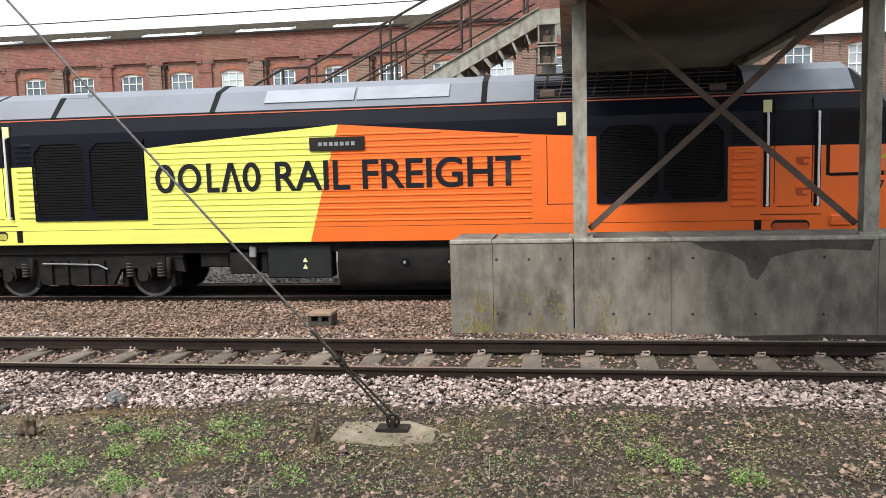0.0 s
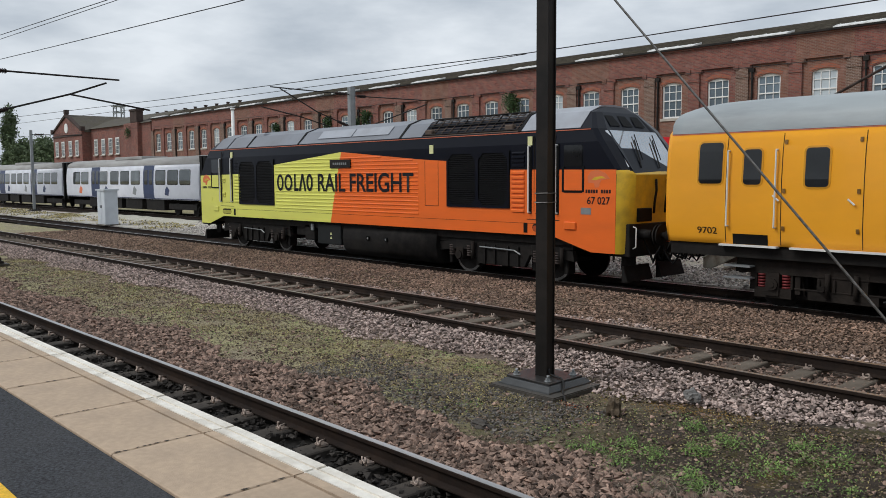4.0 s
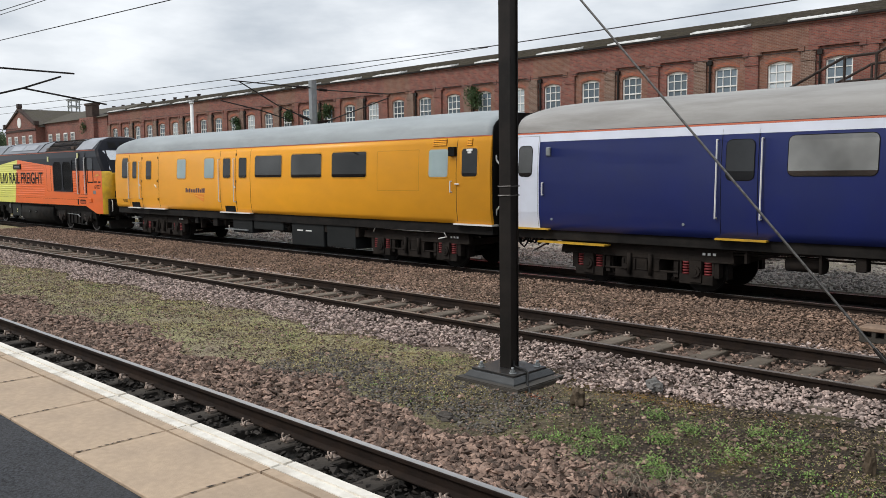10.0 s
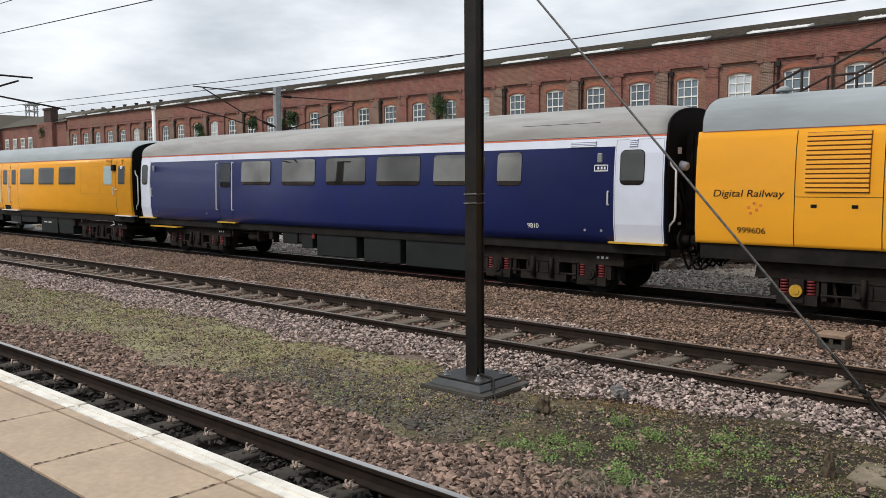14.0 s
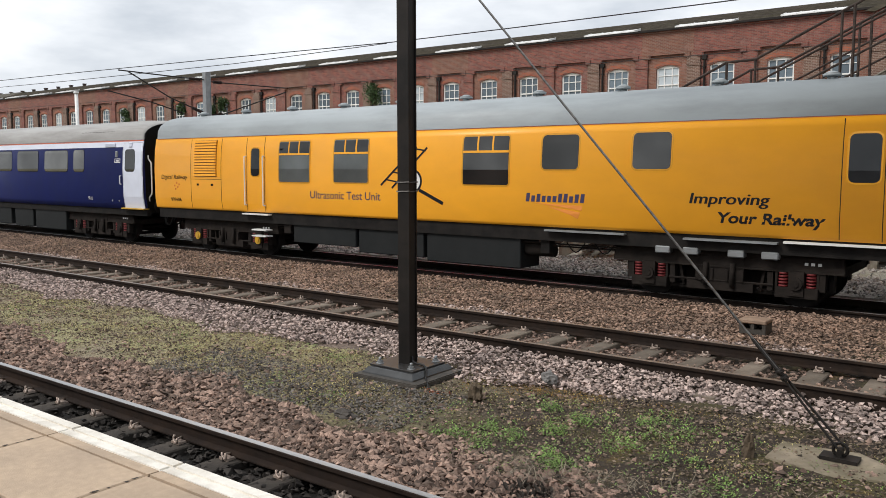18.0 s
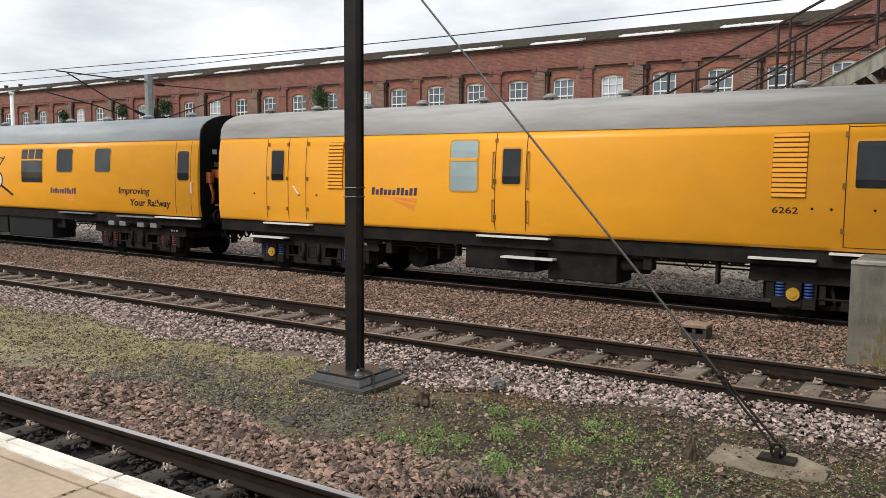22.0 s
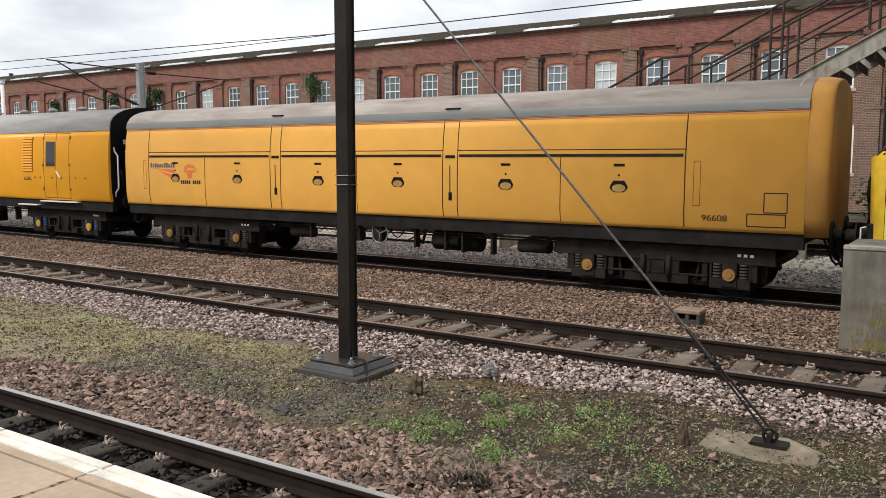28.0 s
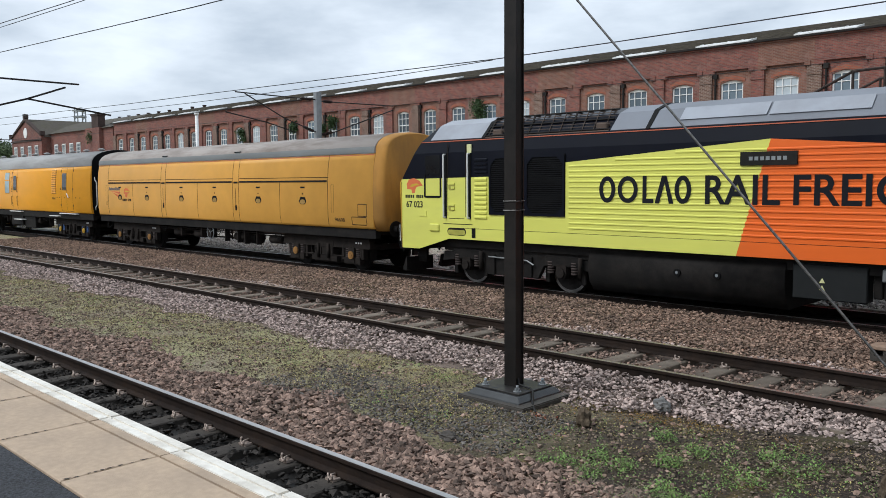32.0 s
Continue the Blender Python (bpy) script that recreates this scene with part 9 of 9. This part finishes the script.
# ---- parked trains beyond ----
def unit_car(x1, label, ln=22.9):
    """One car of the parked multiple unit; its near end is at x1."""
    C = thing("unit_car", (x1 - ln / 2, T4, 0), label, "train", "parked unit cars")
    h = ln / 2
    part("body", shell(-h + 0.25, h - 0.25, 1.0, 3.2), UNIT_GREY, C, "pale grey-white bodyside")
    part("roof", roof_shell(-h + 0.25, h - 0.25, 3.75, 0.0, 3.2), ROOF_COACH, C)
    bm = bmesh.new()
    on_side(bm, [(-h + 0.3, 1.02), (h - 0.3, 1.02), (h - 0.3, 1.07), (-h + 0.3, 1.07)], 0.01)
    part("blue_skirt", bm, UNIT_NAVY, C)
    for s in (-1, 1):
        bm = bmesh.new()
        bx(bm, min(s * h, s * (h - 0.3)), max(s * h, s * (h - 0.3)), -1.25, 1.25, 0.8, 3.65)
        part("gangway", bm, BLACK, C)
    for x in (h - 8.1, h - 17.35):
        if x < -h + 0.5:
            continue
        bm = bmesh.new()
        on_side(bm, [(x, 1.02), (x + 1.6, 1.02), (x + 1.6, 3.18), (x, 3.18)], 0.012)
        d = part("door", bm, UNIT_NAVY, C, "dark blue sliding double door")
        for q in (0.18, 0.92):
            bm = bmesh.new()
            on_side(bm, rounded(x + q, x + q + 0.5, 1.95, 2.9, 0.05), 0.018)
            part("door_pane", bm, GLASS_DARK, d)
    for x in (2.75, 4.45, 6.2, 10.1, 11.9, 13.7, 15.7, 19.4, 21.1, 23.0):
        if h - x > -h + 0.4:
            window(C, h - x, h - x + 1.42, 1.97, 2.84, UNIT_GLASS, r=0.08)
    rr = random.Random(int(x1))
    for k in range(4):
        bm = bmesh.new()
        x = -h + 3 + k * 5
        on_side(bm, [(x, 1.3), (x + 0.5, 1.25), (x + 0.7, 1.6), (x + 0.35, 1.85), (x + 0.1, 1.65)], 0.008)
        part("side_graphic", bm, (LOGO_ORANGE, UNIT_NAVY, STEEL_GREY, UNIT_NAVY)[k], C, "small coloured graphic")
    for k in range(4):
        box_part(C, "equipment_case", -h + 4.6 + k * 3.4, -h + 7.3 + k * 3.4, -1.2, 1.2, 0.3, 1.0)
    for x in (-h + 3.0, h - 3.0):
        bm = bmesh.new()
        for s in (-1, 1):
            bx(bm, x - 1.9, x + 1.9, s * 1.05 - 0.06, s * 1.05 + 0.06, 0.4, 0.75)
            for q in (-1.3, 1.3):
                tube(bm, (x + q, s * 0.7, 0.42), (x + q, s * 0.83, 0.42), 0.42, 18)
        part("bogie", bm, UNDER, C)
    box_part(C, "roof_unit", -2.5, 2.2, -0.9, 0.9, 3.65, 3.85, ROOF_COACH)


unit_car(-23.9, "end car of the parked pale grey-white multiple unit", 21.3)
for k in range(4):
    unit_car(-45.4 - k * 23.5, "pale grey-white multiple unit car with dark blue doors, parked")

R = thing("red_locomotive", (-13.7, T4, 0), "bright red diesel locomotive standing on the far track", "locomotive")
bm = bmesh.new()
prism_y(bm, [(-9.6, 0.9), (9.5, 0.9), (9.9, 2.4), (9.2, 3.3), (8.95, 3.52), (-8.9, 3.52), (-9.3, 3.3), (-9.9, 2.4)], -1.37, 1.37)
part("body", bm, RED_LOCO, R, "bright red bodyside")
for k in range(12):
    bm = bmesh.new()
    z = 1.3 + k * 0.15
    prism_x(bm, [(-1.37, z), (-1.40, z + 0.02), (-1.40, z + 0.07), (-1.37, z + 0.1)], -5.5, 7.0)
    part("rib", bm, RED_LOCO, R)
bm = bmesh.new()
prism_y(bm, [(8.1, 2.5), (9.0, 2.5), (8.7, 3.05), (8.1, 3.05)], -1.376, -1.36)
part("cab_window", bm, GLASS_DARK, R)
bm = bmesh.new()
bx(bm, -9.3, 9.3, -1.2, 1.2, 0.6, 0.92)
part("frame", bm, UNDER, R)
bm = bmesh.new()
for x in (-7.4, -4.5, 4.5, 7.4):
    for s in (-1, 1):
        tube(bm, (x, s * 0.7, 0.48), (x, s * 0.83, 0.48), 0.48, 20)
part("wheels", bm, WHEEL_STEEL, R)
bm = bmesh.new()
prism_y(bm, [(9.52, 0.95), (9.92, 2.35), (9.75, 2.45), (9.3, 0.95)], -1.3, 1.3)
part("nose_panel", bm, CAP_YELLOW, R, "yellow nose")


# ---- plants ----
def leaves(name, clumps, per, size, mat, label, category, seed, tall=1.0, kind="stuff", at=None):
    """Many small leaf blades in clumps (x, y, z, radius, height)."""
    rng = np.random.default_rng(seed)
    V, F = [], []
    for cx, cy, cz, r, h in clumps:
        if cy < 9:
            cz = ground_z(cx, cy) - 0.004
        n = int(per * max(0.2, r * 4) ** 1.5)
        a = rng.uniform(0, math.tau, n)
        q = r * np.sqrt(rng.uniform(0, 1, n))
        z = cz + h * rng.uniform(0, 1, n) * (1 - (q / r) ** 2 * 0.8)
        x, y = cx + q * np.cos(a), cy + q * np.sin(a)
        ln = size * rng.uniform(0.5, 1.3, n)
        d = rng.uniform(0, math.tau, n)
        up = rng.uniform(0.1, 1.0, n) * tall
        dx, dy, dz = np.cos(d) * ln, np.sin(d) * ln, up * ln
        wx, wy = -np.sin(d) * ln * 0.28, np.cos(d) * ln * 0.28
        for i in range(n):
            b = len(V)
            V += [(x[i], y[i], z[i]), (x[i] + dx[i] * 0.5 + wx[i], y[i] + dy[i] * 0.5 + wy[i], z[i] + dz[i] * 0.6), (x[i] + dx[i], y[i] + dy[i], z[i] + dz[i] * 0.8), (x[i] + dx[i] * 0.5 - wx[i], y[i] + dy[i] * 0.5 - wy[i], z[i] + dz[i] * 0.6)]
            F.append((b, b + 1, b + 2, b + 3))
    me = bpy.data.meshes.new(name)
    me.from_pydata(V, [], F)
    me.materials.append(mat)
    ob = new(name, me)
    return tagged(ob, label, category, kind=kind)


rr = random.Random(21)
spots = [(-4.18, 6.2), (-3.55, 6.05), (-4.6, 6.45), (-3.07, 7.15), (-3.9, 7.1), (-3.2, 6.6), (-4.3, 5.9), (-3.7, 5.75), (-4.9, 6.1), (-2.7, 6.5), (-3.4, 7.4), (-4.5, 7.2), (-2.2, 6.1), (0.6, 6.9), (0.9, 6.6), (1.3, 6.3), (-3.9, 6.5)]
leaves("weeds", [(x + rr.uniform(-0.18, 0.18), y + rr.uniform(-0.18, 0.18), cess(x) - 0.005, rr.uniform(0.05, 0.13), rr.uniform(0.08, 0.26)) for x, y in spots for _ in range(3)], 420, 0.024, LEAF, "bright green weeds growing in the gravel", "weeds", 1)
leaves("weeds_low", [(rr.uniform(-5.6, 2), rr.uniform(5.5, 7.9), -0.17, rr.uniform(0.06, 0.22), 0.03) for _ in range(240)], 60, 0.02, LEAF, "low sparse weeds", "weeds", 2)
leaves("moss", [(-6.5 - 30 * rr.random() ** 1.5, 6.1 + 2.0 * rr.random() ** 0.75, -0.165, rr.uniform(0.06, 0.42), 0.03) for _ in range(800)], 90, 0.018, LEAF_DRY, "olive moss and dry grass between the tracks", "moss", 3)
leaves("moss", [(rr.uniform(-6.5, 3), rr.uniform(6.6, 8.0), -0.165, rr.uniform(0.08, 0.3), 0.02) for _ in range(150)], 70, 0.018, LEAF_DRY, "brown-green moss patches", "moss", 4)
leaves("moss", [(-6.5 - 26 * rr.random() ** 1.4, rr.uniform(5.8, 8.0), -0.165, rr.uniform(0.08, 0.26), 0.05) for _ in range(70)], 70, 0.024, LEAF, "fresh green patches in the dry moss", "moss", 9)
leaves("moss", [(rr.uniform(-6.2, 3.2), rr.uniform(5.7, 8.1), -0.165, rr.uniform(0.06, 0.26), 0.02) for _ in range(330)], 90, 0.013, MOSS_DARK, "dark olive moss cushions among the weeds", "moss", 14)
leaves("moss", [(-4.86 + rr.gauss(0, 0.75), 8.0 + rr.gauss(0, 0.16), -0.165, rr.uniform(0.06, 0.24), 0.015) for _ in range(110)] + [(rr.uniform(-12, 2), rr.uniform(6.2, 8.0), -0.165, rr.uniform(0.04, 0.14), 0.015) for _ in range(60)], 110, 0.012, MOSS_RUST, "rusty orange moss beside the pale ballast", "moss", 15)
leaves("moss", [(-6.0 - 22 * rr.random() ** 1.3, 5.6 + 1.7 * rr.random() ** 1.2, -0.165, rr.uniform(0.06, 0.3), 0.02) for _ in range(420)], 80, 0.014, MOSS_BROWN, "brown trodden moss beside the coarse ballast", "moss", 23)
leaves("fallen_leaves", [(-5.93 + rr.gauss(0, 0.09), 7.17 + rr.gauss(0, 0.05), -0.2, 0.07, 0.03) for _ in range(6)], 120, 0.022, LEAF_RED, "reddish dead leaves beside the mast footing", "leaves", 16)


def stalks(name, spots, per, length, label, seed):
    """Thin dry stems that lean every way out of the given spots (x, y, radius)."""
    rng = np.random.default_rng(seed)
    V, F = [], []
    for cx, cy, r in spots:
        for _ in range(per):
            x, y = cx + rng.normal(0, r), cy + rng.normal(0, r * 0.6)
            z = ground_z(x, y) + (0.10 if y < 5.75 else 0.0)
            a, ln, up = rng.uniform(0, math.tau), length * rng.uniform(0.4, 1.2), rng.uniform(0.1, 0.9)
            d = Vector((math.cos(a), math.sin(a), up)) * ln
            w = Vector((-math.sin(a), math.cos(a), 0)) * 0.0028
            bend = Vector((rng.normal(0, 0.15), rng.normal(0, 0.15), -0.2)) * ln
            p = Vector((x, y, z))
            i = len(V)
            V += [p - w, p + w, p + d * 0.55 + w, p + d * 0.55 - w, p + d + bend]
            F += [(i, i + 1, i + 2, i + 3), (i + 3, i + 2, i + 4)]
    me = bpy.data.meshes.new(name)
    me.from_pydata(V, [], F)
    me.materials.append(STALK)
    return tagged(new(name, me), label, "weeds", kind="stuff")


stalks("dry_stalks", [(-3.66, 5.35, 0.22), (-3.9, 5.55, 0.2), (-3.3, 5.45, 0.22), (-2.9, 5.6, 0.25), (-2.5, 5.9, 0.3), (-1.8, 6.3, 0.4), (-1.0, 6.4, 0.4), (0.2, 6.2, 0.4)], 90, 0.13, "tangle of thin dry stalks at the ballast edge", 17)
stalks("dry_stalks", [(rr.uniform(-22, 3), rr.uniform(5.9, 8.0), 0.25) for _ in range(120)], 16, 0.07, "scattered dry grass stems on the moss", 18)
leaves("dead_stalks", [(rr.uniform(-4.1, -3.2), rr.uniform(5.0, 5.35), -0.16, 0.16, 0.06) for _ in range(9)], 90, 0.05, TWIG, "dark dead stalks at the ballast edge", "weeds", 5, 2.0)
leaves("grass_far", [(-40 - 60 * rr.random(), rr.uniform(17.2, 21), -0.2, rr.uniform(0.4, 1.2), 0.05) for _ in range(120)], 14, 0.12, LEAF_DRY, "rough grass beside the far track", "grass", 6)


def shrub(at, r, n, mat, label, seed, name="shrub"):
    rng = np.random.default_rng(seed)
    b = thing(name, at, label, "shrub")
    bm = bmesh.new()
    tips = []
    for k in range(9):
        p = Vector((rng.normal(0, r * 0.35), -abs(rng.normal(0.15, 0.15)) - 0.1, rng.uniform(0.2, 1.0) * r * 1.6))
        tube(bm, (0, 0.05, 0), p, 0.02, 5, 0.008)
        tips.append(p)
    part("stem", bm, TWIG, b)
    V, F = [], []
    for p in tips:
        for _ in range(n):
            c = p + Vector(rng.normal(0, r * 0.24, 3))
            d, w = Vector(rng.normal(0, 0.09, 3)), Vector(rng.normal(0, 0.04, 3))
            i = len(V)
            V += [c, c + d * 0.5 + w, c + d, c + d * 0.5 - w]
            F.append((i, i + 1, i + 2, i + 3))
    me = bpy.data.meshes.new("crown")
    me.from_pydata(V, [], F)
    me.materials.append(mat)
    part("crown", me, None, b)
    return b


for k, (x, z, r) in enumerate(((-39.8, 6.6, 0.8), (-56.5, 6.9, 0.55), (-58.2, 6.5, 0.5), (-62.5, 6.9, 0.6), (-106.5, 7.0, 1.1), (-71.0, 6.4, 0.6))):
    shrub((x, WY - 0.14, z), r, 90, LEAF_DARK, "dark shrub rooted in the brickwork", 30 + k)
for k, (x, y) in enumerate(((-5.0, 27.5), (-8.5, 28.5), (-2.5, 29), (1.5, 28), (-12, 29))):
    shrub((x, y, -0.2), 1.1, 160, LEAF_DARK, "green bush beyond the far track", 50 + k, "bush")


def tree(at, height, width, mat, label, seed, column=False):
    rng = np.random.default_rng(seed)
    t = thing("tree", at, label, "tree", "trees")
    bm = bmesh.new()
    tube(bm, (0, 0, 0), (0, 0, height * 0.85), height * 0.022, 8, height * 0.004)
    V, F = [], []
    for k in range(46):
        z = height * rng.uniform(0.12 if column else 0.3, 0.96)
        a = rng.uniform(0, math.tau)
        q = (z / height - 0.1) / 0.9
        wr = width * (1.05 - q if column else math.sin(math.pi * min(1, max(0.05, q)) ** 0.75)) * rng.uniform(0.5, 1.0)
        tip = Vector((math.cos(a) * wr, math.sin(a) * wr, z + (1.6 if column else 0.4)))
        tube(bm, (0, 0, z * 0.8), tip, 0.05, 5, 0.015)
        for _ in range(240):
            c = tip + Vector(rng.normal(0, width * 0.22, 3)) * Vector((1, 1, 1.6 if column else 0.9)).length * 0.6
            d, w = Vector(rng.normal(0, 0.32, 3)), Vector(rng.normal(0, 0.14, 3))
            i = len(V)
            V += [c, c + d * 0.5 + w, c + d, c + d * 0.5 - w]
            F.append((i, i + 1, i + 2, i + 3))
    part("trunk", bm, TWIG, t)
    me = bpy.data.meshes.new("crown")
    me.from_pydata(V, [], F)
    me.materials.append(mat)
    part("crown", me, None, t)


tree((-217.6, 60, -0.2), 18.9, 2.1, LEAF_TREE, "tall dark columnar poplar", 71, True)
tree((-260, 60, -0.2), 14.0, 1.7, LEAF_TREE, "dark columnar poplar further off", 76, True)
tree((-213, 62, -0.2), 10.9, 4.0, LEAF_TREE, "round green tree behind the works", 72)
tree((-203, 63, -0.2), 10.9, 3.6, LEAF_TREE, "round green tree behind the works", 73)
tree((-196, 62, -0.2), 9.6, 3.2, LEAF_TREE, "round green tree behind the works", 74)
tree((-275, 62, -0.2), 7.5, 5.0, LEAF_DARK, "distant round green tree", 75)


# ---- what moves ----
def place_at(t):
    for (t0, s0), (t1, s1) in zip(S, S[1:]):
        if t <= t1:
            return s0 + (s1 - s0) * (t - t0) / (t1 - t0)
    return S[-1][1]


def motions():
    for ob, x in MOVERS:
        walk(ob, [(t, pose(x + s, T3, 0)) for t, s in S])
    for w, x, r in WHEELS:
        walk(w, [(k * 0.125, pose(x, 0, r - DROP, 0, math.degrees(place_at(k * 0.125) / r) % 360, 0)) for k in range(257)])


motions()
